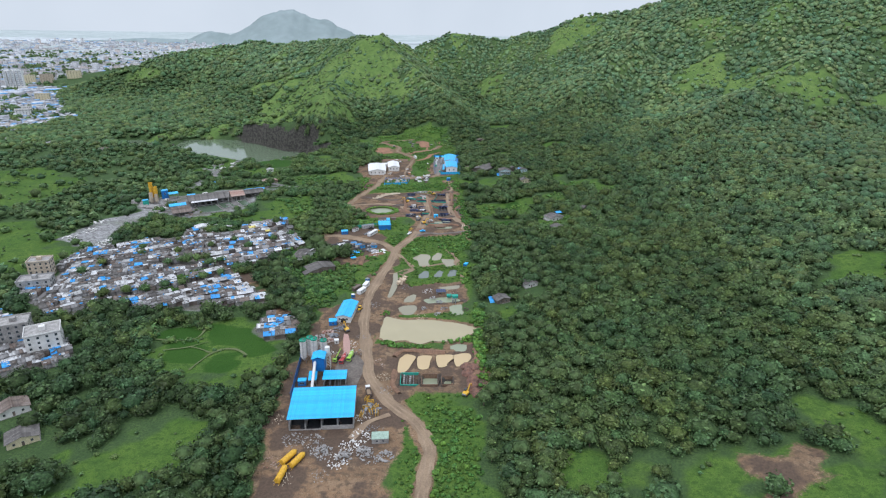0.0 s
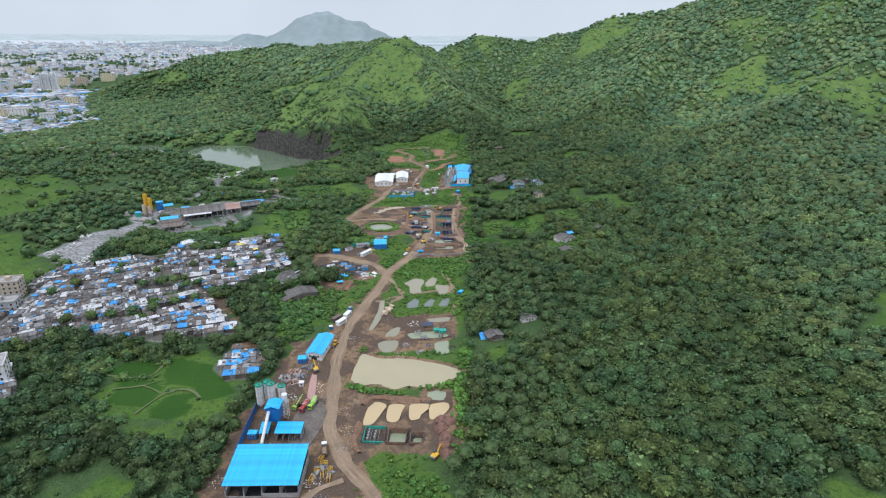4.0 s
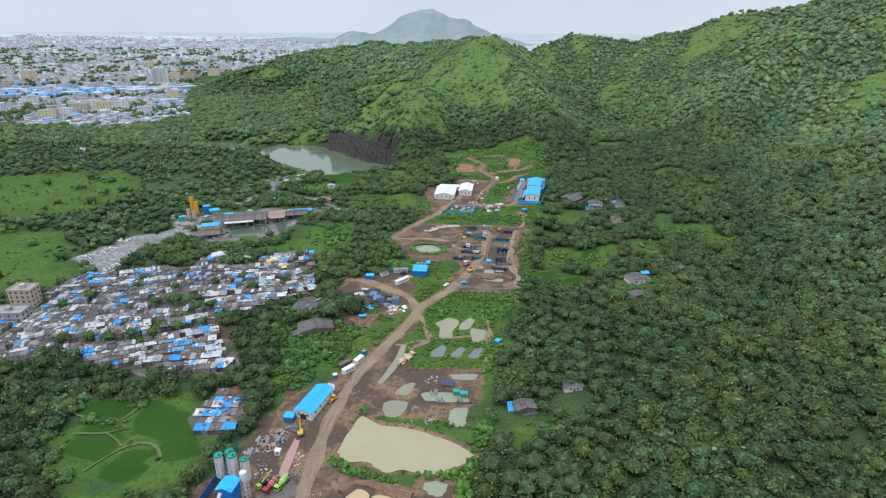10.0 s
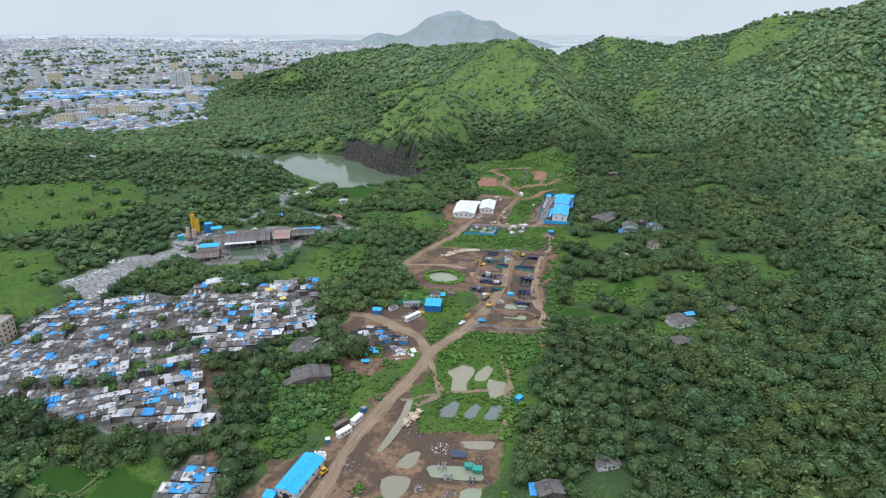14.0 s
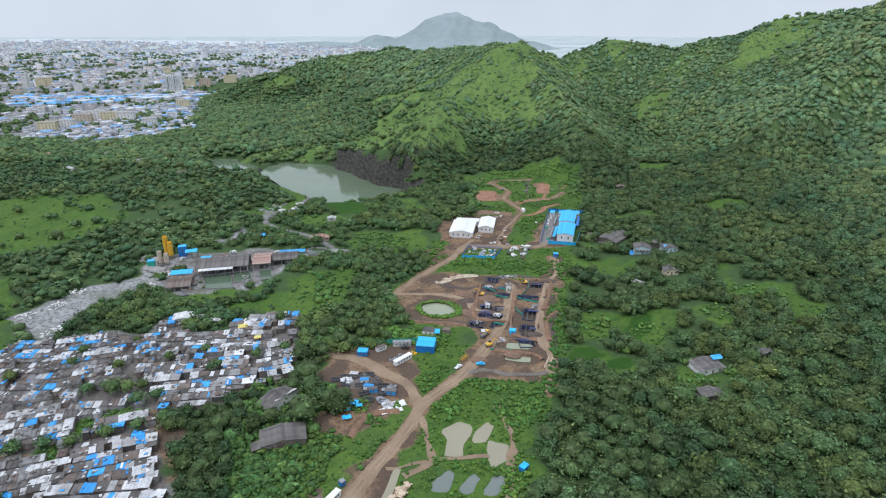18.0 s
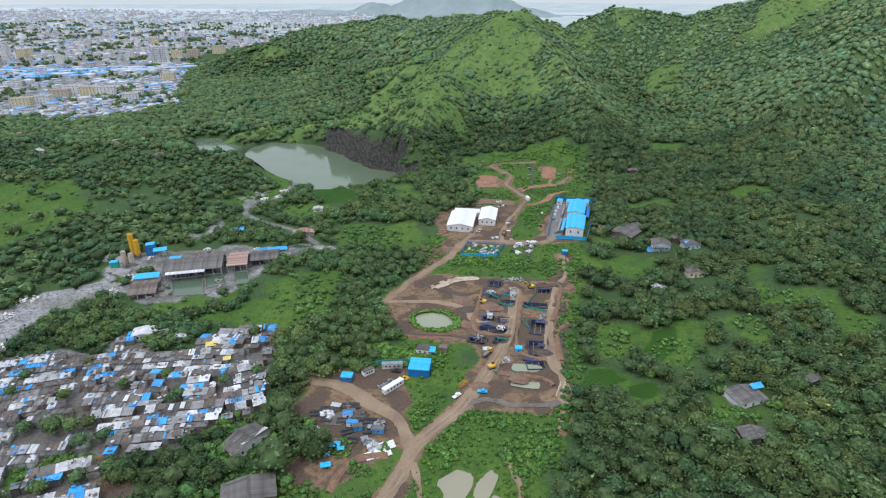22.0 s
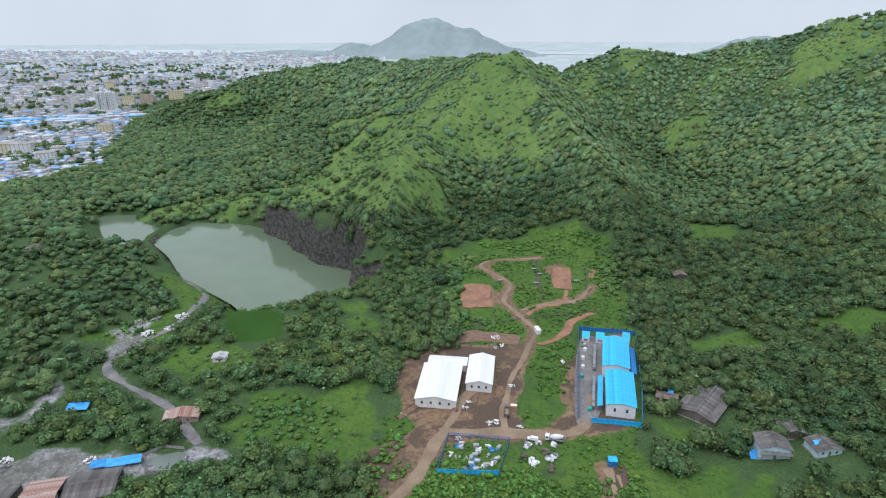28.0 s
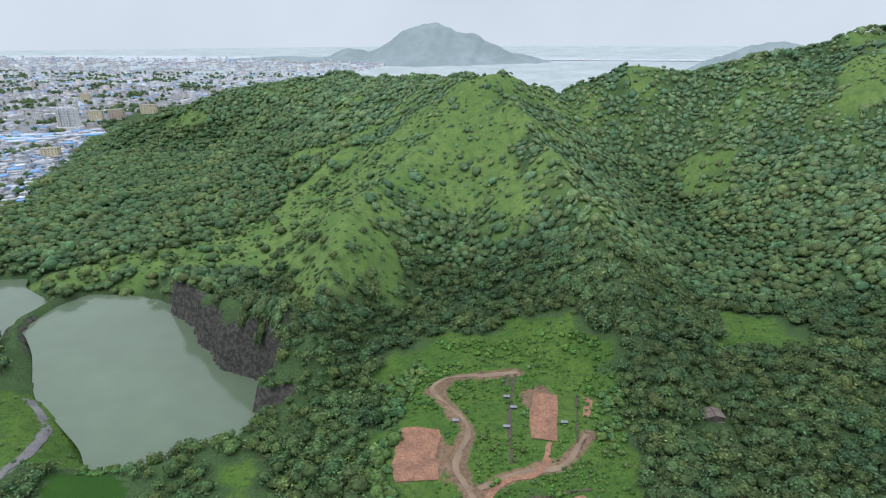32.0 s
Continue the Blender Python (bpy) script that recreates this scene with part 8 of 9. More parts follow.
# ---------------------------------------------------------------- town
# Wall and window colours are lightened to carry the distance haze.
TOWN = material("hazed_town_plaster", (0.50, 0.51, 0.525), (0.42, 0.43, 0.445), scale=0.02, rough=0.9, fine=0.25, tint=True, spec=0.1)
WINDOWS = material("hazed_town_windows", (0.24, 0.26, 0.28), (0.19, 0.21, 0.23), scale=0.05, rough=0.4)


def town(x, y, w, d, h, ang, tint, roof):
    """Many plain far buildings with flat roofs and window bands, joined."""
    n = len(x)
    z0 = height(x, y) - 3
    c, s = np.cos(ang), np.sin(ang)
    verts, faces, mats, tn = [], [], [], []
    off = 0

    def block(hw, hd, za, zb, mi, tt):
        nonlocal off
        sx, sy = np.array([-1, 1, 1, -1] * 2), np.array([-1, -1, 1, 1] * 2)
        lx, ly = hw[:, None] * sx, hd[:, None] * sy
        zz = np.where(np.arange(8) < 4, za[:, None], zb[:, None])
        k = len(hw)
        verts.append(np.stack([xx[:, None] + lx * cc[:, None] - ly * ss[:, None], yy[:, None] + lx * ss[:, None] + ly * cc[:, None], zz], -1).reshape(-1, 3))
        f = np.array([(4, 5, 6, 7), (0, 1, 5, 4), (1, 2, 6, 5), (2, 3, 7, 6), (3, 0, 4, 7)])
        faces.append((f[None] + off + np.arange(k)[:, None, None] * 8).reshape(-1, 4))
        mats.append(np.full(k * 5, mi)); tn.append(np.repeat(tt, 8, axis=0))
        off += 8 * k

    xx, yy, cc, ss = x, y, c, s
    block(w / 2, d / 2, z0, z0 + 3 + h, 0, tint)
    block(w / 2 + 0.5, d / 2 + 0.5, z0 + 3.05 + h, z0 + 4.2 + h, 0, roof)
    for f in range(6):
        sel = (h > (f + 1) * 3.2) & (np.hypot(x, y) < 2300)
        if not sel.any():
            break
        xx, yy, cc, ss = x[sel], y[sel], c[sel], s[sel]
        zb = z0[sel] + 3 + f * 3.2 + 1.2
        block(w[sel] / 2 - 1.2, d[sel] / 2 + 0.15, zb, zb + 1.3, 1, tint[sel])
        block(w[sel] / 2 + 0.15, d[sel] / 2 - 1.2, zb, zb + 1.3, 1, tint[sel])
    me = raw_mesh("town_blocks", np.concatenate(verts), None, np.concatenate(faces), [TOWN, WINDOWS], None, np.concatenate(mats), np.concatenate(tn))
    return tagged(new("town_blocks", me), "hazy sprawl of pale low town buildings", "town", kind="stuff")


r = np.random.default_rng(41)
CITY_EDGE = [tuple(q) for q in CITY]
tx = r.uniform(-4300, -600, 12500); ty = r.uniform(850, 3900, 12500)
tx, ty = np.round(tx / 21) * 21 + r.normal(0, 2.5, tx.size), np.round(ty / 24) * 24 + r.normal(0, 3, ty.size)
_, keep = np.unique(np.round(tx / 21) * 10000 + np.round(ty / 24), return_index=True)
tx, ty = tx[keep], ty[keep]
green = wob(tx * 0.7, ty * 0.7, 40, 300)
ok = (inside(CITY, tx, ty) + 30 * wob(tx, ty, 60, 500) > 5) & (green < 0.35) & (np.hypot(tx + 1168, ty - 1662) > 48) & (tx > -1.35 * ty - 200)
tx, ty = tx[ok], ty[ok]
tw, td = r.uniform(9, 20, tx.size), r.uniform(9, 18, tx.size)
tall = r.uniform(0, 1, tx.size)
th = np.where(tall < 0.05, r.uniform(14, 24, tx.size), np.where(tall < 0.3, r.uniform(7, 12, tx.size), r.uniform(3.5, 7, tx.size)))
ta = np.radians(22 + 12 * np.sign(wob(tx, ty, 200, 500)) + r.normal(0, 4, tx.size))
pal = np.array([(1.0, 1.0, 1.0), (1.15, 1.13, 1.08), (0.9, 0.91, 0.93), (1.12, 1.05, 0.96), (1.0, 0.88, 0.8), (1.3, 1.3, 1.3)])
rpal = np.array([(0.95, 0.96, 0.98), (0.70, 0.71, 0.72), (0.42, 0.74, 1.15), (1.25, 1.25, 1.25), (0.80, 0.72, 0.66), (0.62, 0.64, 0.66)])
tt = np.c_[pal[r.integers(0, 6, tx.size)] * r.uniform(0.9, 1.15, (tx.size, 1)), np.ones(tx.size)]
tr = np.c_[rpal[r.integers(0, 6, tx.size)], np.ones(tx.size)]
town(tx, ty, tw, td, th, ta, tt, tr)
# long blue-roofed sheds in a band across the town
BAND = [(-1294, 1274), (-1210, 1376), (-997, 1569), (-1058, 1628), (-1353, 1480), (-1566, 1502)]
bx, by = r.uniform(-1570, -990, 420), r.uniform(1270, 1640, 420)
ok = inside(BAND, bx, by) > 0
bx, by = bx[ok], by[ok]
n = bx.size
town(bx, by, r.uniform(22, 48, n), r.uniform(10, 18, n), r.uniform(5, 8, n), np.radians(24 + r.normal(0, 5, n)), np.tile([0.8, 0.85, 0.9, 1], (n, 1)), np.c_[np.where(r.uniform(0, 1, (n, 1)) < 0.55, [[0.35, 0.85, 1.45]], [[1.1, 1.12, 1.15]]), np.ones(n)])
# small hovels on the near fringe of the town
hx, hy = r.uniform(-1120, -560, 4200), r.uniform(930, 1750, 4200)
ok = (inside([(-900, 950), (-700, 960), (-690, 1150), (-770, 1210), (-880, 1400), (-1040, 1640), (-1110, 1600), (-1040, 1200)], hx, hy) > 0)
hx, hy = hx[ok], hy[ok]
n = hx.size
town(hx, hy, r.uniform(5, 9, n), r.uniform(4, 8, n), r.uniform(2.5, 5, n), np.radians(25 + r.normal(0, 8, n)), np.c_[pal[r.integers(0, 6, n)] * 0.8, np.ones(n)], np.c_[rpal[r.integers(0, 6, n)], np.ones(n)])
# trees among the town
tx2, ty2 = r.uniform(-3000, -640, 9500), r.uniform(900, 3000, 9500)
ok = (inside(CITY, tx2, ty2) > -30) & ((wob(tx2 * 0.7, ty2 * 0.7, 40, 300) > 0.3) | (r.uniform(0, 1, 9500) < 0.12))
plant("town_trees", np.stack([tx2[ok], ty2[ok], height(tx2[ok], ty2[ok]) + 4], -1), r.uniform(5, 10, ok.sum()), 2, "dark trees between town buildings", 44)

_bm = boxes((-0.9, -0.15, 0, 0.9, 0.1, 3.4)); TOWER_PANE = bpy.data.meshes.new("window"); _bm.to_mesh(TOWER_PANE); _bm.free(); TOWER_PANE.materials.append(WINDOWS)
t = thing("apartment_tower", -1168, 1662, -39, 20, "cluster of tall white slab towers rising over town", "tower")
for k in range(5):
    xx = -18 + k * 9
    hh = 46 + (k % 2) * 3
    sl = part("slab", boxes((xx - 3.4, -8 + (k % 2) * 2, -3, xx + 3.4, 8, hh)), WHITE, t)
    for _wx in (xx - 1.3, xx + 1.3):
        for _wz in np.arange(2, hh - 2, 5.2):
            share("window", TOWER_PANE, sl, pose(_wx, -8.0 + (k % 2) * 2, _wz))
    part("roof_tank", boxes((xx - 1.5, -1.5, hh, xx + 1.5, 1.5, hh + 3)), OFFWHITE, sl)
part("podium", boxes((-26, -12, -3, 26, 12, 6)), OFFWHITE, t)
_r = random.Random(15)
for k in range(10):
    _x, _y = _r.uniform(-1750, -760), _r.uniform(1120, 2150)
    if inside(CITY, np.array([_x]), np.array([_y]))[0] < 25 or math.hypot(_x + 1168, _y - 1662) < 60:
        continue
    flats(_x, _y, 20 + _r.uniform(-8, 25), _r.uniform(22, 40), _r.uniform(12, 17), _r.choice((5, 6, 7, 8, 4)), _r.choice((OFFWHITE, TANPAINT, OFFWHITE, CREAM, WHITE)), "pale multi-storey block of flats in the far town", bays=5, sides=(1,))
for _x, _y, _w, _n, _m in ((-1669, 1630, 16, 14, OFFWHITE), (-1650, 1665, 26, 9, CREAM), (-1442, 1602, 24, 8, OFFWHITE), (-1318, 1720, 20, 8, OFFWHITE), (-1205, 1778, 30, 8, CREAM), (-1173, 1808, 34, 8, TANPAINT), (-1123, 1862, 38, 7, CREAM), (-933, 1040, 30, 6, CREAM), (-918, 1066, 26, 6, OFFWHITE), (-950, 1132, 34, 6, TANPAINT), (-965, 1180, 36, 6, OFFWHITE), (-921, 1168, 30, 6, CREAM), (-888, 1176, 32, 6, OFFWHITE), (-814, 1173, 16, 5, OFFWHITE), (-909, 1371, 28, 6, CREAM)):
    flats(_x, _y, 22, _w, 13, _n, _m, "cream plastered multi-storey block of flats in town", bays=5, sides=(1,))
# scattered roofs in the fields before the town
for _x, _y, _m in ((-744, 866, RUST), (-660, 888, GREYSHEET), (-576, 863, GREYSHEET), (-635, 799, GREYSHEET), (-620, 867, WHITESHEET), (-470, 811, BROWNSHEET)):
    house(_x, _y, 25, 14, 9, 3.2, 1.8, OFFWHITE, _m, "low farm building between trees before the town", windows=3)
# distant creek, with haze put into its base colour
sheet("water", [(-4200, 3720), (-2600, 3620), (-1700, 3660), (-1000, 3900), (200, 3960), (1800, 3900), (1800, 4080), (-1200, 4120), (-4200, 4100)], -36, material("hazed_creek", (0.44, 0.48, 0.49), (0.40, 0.44, 0.44), scale=0.003, rough=0.25), "tidal creek along the horizon, paled for haze", "creek")

# ---------------------------------------------------------------- single trees along the works
def tree_mesh(seed):
    v, ft, fq, hues = leaf_tree(seed, 90, 2, 0.15, 17, True)
    me = raw_mesh("crown", v, ft, fq, [LEAF, CORE], 1, 0, np.c_[hues * 0.8, np.ones(len(v))])
    me.polygons.foreach_set("use_smooth", np.arange(len(me.polygons)) < len(ft))
    bm = bmesh.new()
    rr = random.Random(seed)
    tube(bm, (0, 0, -1.0), (0.03, 0.02, -0.15), 0.075, 0.05, 7)
    for k in range(5):
        a = k * 1.26 + rr.uniform(-.3, .3)
        tube(bm, (0.03, 0.02, -0.25), (0.45 * math.cos(a), 0.45 * math.sin(a), rr.uniform(0.0, 0.35)), 0.035, 0.012, 5)
    tm = bpy.data.meshes.new("trunk"); bm.to_mesh(tm); bm.free(); tm.materials.append(BARK)
    return me, tm


TREES = [tree_mesh(200 + k) for k in range(6)]
r = random.Random(91)
made = 0
cand = []
for _ in range(2600):
    x, y = r.choice((r.uniform(20, 75), r.uniform(-125, -66))), r.uniform(180, 800)
    cand.append((x, y))
for k in range(90):
    cand.append((-68 - r.uniform(0, 45), 500 + r.uniform(0, 40)))
xs, ys = np.array([c[0] for c in cand]), np.array([c[1] for c in cand])
keep, hs = tree_mask(xs, ys)
taken = []
for x, y, k, h in zip(xs, ys, keep, hs):
    if k < 0.5 or made >= 290 or any((x - a) ** 2 + (y - b) ** 2 < 42 for a, b in taken):
        continue
    taken.append((x, y))
    rad = r.uniform(3.0, 4.9)
    t = thing("tree", x, y, h + rad * 1.15, r.uniform(0, 360), "broad leafy green tree standing at the works' edge", "tree", "trees beside the works")
    cm, tm = TREES[made % 6]
    m = Matrix.Diagonal((rad, rad, rad * r.uniform(0.9, 1.15), 1))
    share("crown", cm, t, m); share("trunk", tm, t, Matrix.Diagonal((rad, rad, rad * 1.2, 1)))
    made += 1

# ---------------------------------------------------------------- tracks, ditches and banks in the works
WET = material("wet_earth", (0.085, 0.060, 0.044), (0.055, 0.042, 0.033), scale=0.3, rough=0.6, bump=0.4, fine=1.5)
GREYMUD = material("grey_gravel_track", (0.155, 0.135, 0.115), (0.11, 0.092, 0.078), scale=0.2, rough=0.9, bump=0.3, fine=1.5)
REDEARTH = material("red_earth_bank", (0.215, 0.125, 0.078), (0.150, 0.092, 0.060), scale=0.25, rough=0.95, bump=0.5, fine=1.2)
SAND = material("pale_sand", (0.46, 0.39, 0.29), (0.36, 0.30, 0.22), scale=0.3, rough=0.95, bump=0.3, fine=1.6)
ribbon("ditch", [(-80, 527), (-75, 522), (-65, 522), (-47, 526), (-35, 526), (-23, 524)], 2.0, WET, "dark wet ditch along the works' lower edge", lift=0.1, crown=-0.02)
ribbon("bank", [(-81, 525), (-76, 519.6), (-65, 519.6), (-47, 523.4), (-36, 523.6)], 2.4, REDEARTH, "low red earth bank beside the ditch", lift=0.12, crown=0.7)
ribbon("ditch", [(18, 557), (14, 547), (15, 534), (19, 519), (20, 508)], 2.6, WET, "dark wet ditch at the forest edge", lift=0.1, crown=-0.02)
ribbon("bank", [(15.2, 557), (11.4, 547), (12.2, 534), (15.5, 519)], 2.2, REDEARTH, "low earth bank beside the ditch", lift=0.12, crown=0.7)
ribbon("road", [(7, 642), (11, 621), (4, 600), (4, 573), (5, 549), (6, 528), (12, 511), (18, 504), (18, 488), (22, 486)], 2.2, TRACK, "narrow pale earth track round the pits", lift=0.26, ragged=0.4)
ribbon("road", [(24, 489), (12, 482), (-3, 478), (-13, 479), (-23, 474)], 3.6, GREYMUD, "grey gravelled track branching off the haul road", lift=0.2)
ribbon("road", [(-39, 394), (-28, 401), (-16, 407), (-2, 413), (10, 418)], 2.0, ROAD, "narrow earth footpath between the small ponds", lift=0.2, ragged=0.4)
ribbon("road", [(-35, 432), (-28, 416), (-22, 404), (-30, 392)], 3.4, ROAD, "dark muddy side track beside the ponds", lift=0.18)
ribbon("road", [(-2, 451), (8, 430), (13, 407), (15, 385)], 3.0, ROAD, "worn earth path through rough grass", lift=0.16, ragged=1.2)
ribbon("road", [(-95, 551), (-78, 556), (-62, 560), (-44, 556), (-36, 545), (-14, 556)], 3.6, TRACK, "worn pale track across the bare works", lift=0.17, ragged=0.8)
ribbon("road", [(-80, 580), (-60, 574), (-42, 577), (-38, 590), (-20, 604), (2, 602)], 3.4, WET, "dark wheel-worn track across the bare works", lift=0.16, ragged=0.8)
for line in ([(-40, 582), (-38, 560), (-36, 540), (-24, 533), (-13, 534)], [(-12, 600), (6, 600), (8, 580), (7, 556)], [(-14, 577), (-12, 552), (-10, 533), (-6, 520), (8, 519)], [(-62, 408), (-60, 425), (-47, 433)], [(-92, 656), (-80, 676), (-66, 668)], [(-14, 500), (8, 501), (14, 497)], [(-26, 283), (-22, 289), (-5, 290), (2, 289)], [(18, 292), (20, 277), (15, 262)], [(-25, 270), (-25, 258), (-21, 249)]):
    ribbon("bank", line, 3.2, REDEARTH, "uneven bank of freshly dug red earth", lift=0.12, crown=0.9, ragged=0.9)
sheet("ground_patch", [(-71, 576), (-65, 586), (-56, 596), (-48, 598), (-46, 594), (-58, 588), (-64, 579)], 0.32, SAND, "fan of pale sand spilled over brown earth", "sand", 0.8)
for k, (bx, by) in enumerate(((17, 500), (19.2, 501))):
    t = thing("board_walk", bx, by, 0.35, -6, "pale timber boards laid out in a line", "boards")
    bm = boxes((-0.32, -0.9, 0, 0.32, 0.9, 0.12), bevel=0.02)
    pm = bpy.data.meshes.new("board"); bm.to_mesh(pm); bm.free(); pm.materials.append(SAND)
    for j in range(6):
        share("board", pm, t, pose(0.12 * (j % 2), -2.0 * j, 0, 0, 0, 4 * (j % 3) - 4))


# ---------------------------------------------------------------- blue covers over the pits
def cover(x, y, w, d, rz, mat, label, seed):
    """A crumpled sheet sagging over a pit's side."""
    r = np.random.default_rng(seed)
    bm = bmesh.new()
    bmesh.ops.create_grid(bm, x_segments=7, y_segments=5, size=0.5)
    for v in bm.verts:
        v.co.x, v.co.y, v.co.z = v.co.x * w + r.normal(0, 0.1), v.co.y * d + r.normal(0, 0.1), 0.75 + r.normal(0, 0.14) - 0.5 * (v.co.y + 0.5)
    bmesh.ops.solidify(bm, geom=bm.faces, thickness=0.04)
    ob = part("tarpaulin", bm, mat)
    ob.matrix_world = pose(x, y, 0, 0, 0, rz)
    return tagged(ob, label, "tarpaulin", "tarpaulins over the pits")


NAVY = material("navy_tarpaulin", (0.035, 0.045, 0.105), (0.055, 0.065, 0.13), scale=0.5, rough=0.55, bump=0.4, vary=0.25)
for k, (x, y, w, d) in enumerate(((-35, 578, 6, 4), (-25, 582, 5, 3), (-31, 552, 6, 3), (-28, 543, 7, 3), (-18, 541, 6, 3), (-2, 593.5, 7, 3), (1, 553, 7, 3), (0, 515.5, 8, 3), (-20, 549.5, 4, 3), (4, 530, 4, 4), (-33, 528, 4, 2.5))):
    cover(x, y, w, d, 6 + 5 * (k % 3), NAVY, "crumpled navy blue sheet draped over a pit's edge", 500 + k)

# ---------------------------------------------------------------- lush growth in the strip
def clumps(rows, label, seed, hue):
    r = np.random.default_rng(seed)
    pos, rad = [], []
    for x, y, rx, ry, n, size in rows:
        a, q = r.uniform(0, 6.28, n), np.sqrt(r.uniform(0, 1, n))
        for px, py in zip(x + rx * q * np.cos(a), y + ry * q * np.sin(a)):
            s = size * float(np.exp(r.normal(0, 0.3)))
            pos.append((px, py, s * 0.3)); rad.append(s)
    pos, rad = np.array(pos), np.array(rad)
    ok = np.min([-inside(q[0], pos[:, 0], pos[:, 1]) for q in PONDS], 0) > 0.8
    ok &= np.min([near_line(q, pos[:, 0], pos[:, 1]) for q in (MAIN_ROAD, BRANCH, TENT_ROAD, CROSS_ROAD, UP_ROAD)], 0) > 4.2
    ok &= off_plots(pos[:, 0], pos[:, 1])
    pos, rad = pos[ok], rad[ok]
    pos[:, 2] += height(pos[:, 0], pos[:, 1])
    plant("bushes", pos, rad, 3 if rad.mean() < 1.2 else 2 if len(pos) > 300 else 1, label, seed, 0.75, hue)


a = np.linspace(0, 6.28, 34)
ring = [(-58 + 13.2 * math.cos(q), 539 + 9.5 * math.sin(q), 2.6, 2.6, 17, 0.8) for q in a]
clumps([(-31, 297, 4, 3, 30, 0.9), (-18, 294.5, 12, 2, 70, 0.9), (10, 303, 14, 4, 90, 1.1), (22, 300, 3, 18, 80, 1.3), (23, 335, 3, 12, 60, 1.4), (-36, 333, 3, 4, 25, 0.8), (8, 334, 10, 2, 25, 0.8)], "green scrub round the muddy pond", 65, (0.95, 1.22, 0.68))
clumps(ring, "bright green grass tufts ringing the green pond", 61, (1.05, 1.35, 0.7))
clumps([(-58, 505, 14, 8, 150, 1.3), (-80, 500, 9, 9, 90, 1.6), (-75, 517, 8, 3, 40, 1.2), (-40, 462, 5, 12, 60, 1.1), (-28, 447, 6, 10, 60, 1.2), (-5, 465, 24, 4, 150, 1.2), (8, 448, 12, 12, 130, 1.2), (-22, 440, 4, 8, 40, 1.2), (-3, 405, 22, 3, 60, 0.9)], "lush bright green scrub growing over the earth", 62, (0.95, 1.20, 0.68))
clumps([(15, 400, 5, 22, 90, 1.2), (-20, 395, 3, 10, 40, 0.8), (-48, 400, 4, 14, 40, 1.0), (14, 625, 5, 20, 60, 1.2), (-40, 625, 30, 12, 240, 1.2), (-88, 620, 7, 25, 80, 1.4), (12, 560, 3, 30, 60, 1.0), (14, 450, 6, 10, 50, 1.4)], "lush bright green scrub growing over the earth", 72, (0.95, 1.20, 0.68))
clumps([(0, 215, 14, 25, 180, 1.1), (8, 230, 10, 10, 60, 1.3), (-25, 720, 10, 35, 120, 1.0), (-60, 745, 25, 12, 120, 1.3), (0, 860, 14, 30, 120, 1.2), (-85, 850, 16, 25, 130, 1.4), (-50, 895, 50, 12, 180, 1.5), (-20, 780, 25, 12, 90, 1.0)], "lush bright green scrub growing over the earth", 73, (0.95, 1.20, 0.68))
clumps([(-100, 400, 25, 30, 170, 2.2), (-85, 380, 14, 25, 110, 1.9), (-95, 430, 14, 14, 60, 2.4), (-125, 560, 30, 40, 120, 2.0), (-140, 640, 25, 20, 90, 2.0)], "rank green bushes beside the slum and works", 63, (1.0, 1.15, 0.85))

clumps([(-180, 388, 9, 9, 60, 1.3), (-186, 363, 7, 5, 40, 1.2), (-172, 395, 6, 4, 30, 1.2)], "green weeds filling the gap between shack rows", 64, (0.95, 1.15, 0.85))

# ---------------------------------------------------------------- storage yard
BLACK = material("black_sheeting", (0.035, 0.036, 0.038), (0.065, 0.065, 0.065), scale=0.5, rough=0.7, bump=0.3, vary=0.3)
bar = boxes((-2.6, 0, 0, 2.6, 0.28, 0.22), bevel=0.02)
bar_me = bpy.data.meshes.new("bar"); bar.to_mesh(bar_me); bar.free(); bar_me.materials.append(BLACK)
r = random.Random(71)
for k, (x, y) in enumerate(((-70, 452), (-66, 448), (-62, 450), (-74, 447), (-60, 444), (-57, 448), (-69, 441), (-65, 437), (-78, 456), (-84, 452), (-88, 448), (-81, 446), (-73, 458))):
    t = thing("steel_stack", x, y, ground_at(x, y), 20 + r.uniform(-15, 15), "dark stack of long steel sections in the yard", "steel stack", "steel stacks in the yard")
    for j in range(2):
        lie = pose(r.uniform(-0.6, 0.6), -1.2 + 2.4 * j, 0.05, 0, 0, r.uniform(-4, 4))
        for q in range(3):
            for b in range(6 - q):
                share("bar", bar_me, t, lie @ pose(r.uniform(-0.15, 0.15), -1.0 + 0.34 * b + 0.17 * q, 0.25 * q, 0, 0, r.uniform(-1, 1)))
sheet("ground_patch", [(-86, 452), (-78, 457), (-70, 456), (-72, 446), (-80, 444)], 0.28, GREYMUD, "grey trampled floor of the storage yard", "yard", 0.8)

clumps([(-163, 317, 5, 4, 14, 2.8), (-152, 317, 7, 4, 18, 2.6), (-142, 311, 4, 3, 8, 2.4), (-172, 302, 6, 7, 20, 3.0), (-157, 296, 3, 3, 8, 2.0), (-168, 281, 6, 6, 18, 3.0), (-155, 271, 5, 4, 14, 2.6), (-140, 263, 7, 3, 16, 2.4), (-180, 306, 6, 8, 18, 3.2), (-125, 288, 4, 2, 10, 0.9), (-146, 297, 8, 3, 20, 1.0)], "dark trees and bushes between the paddies", 66, (0.85, 0.95, 0.9))

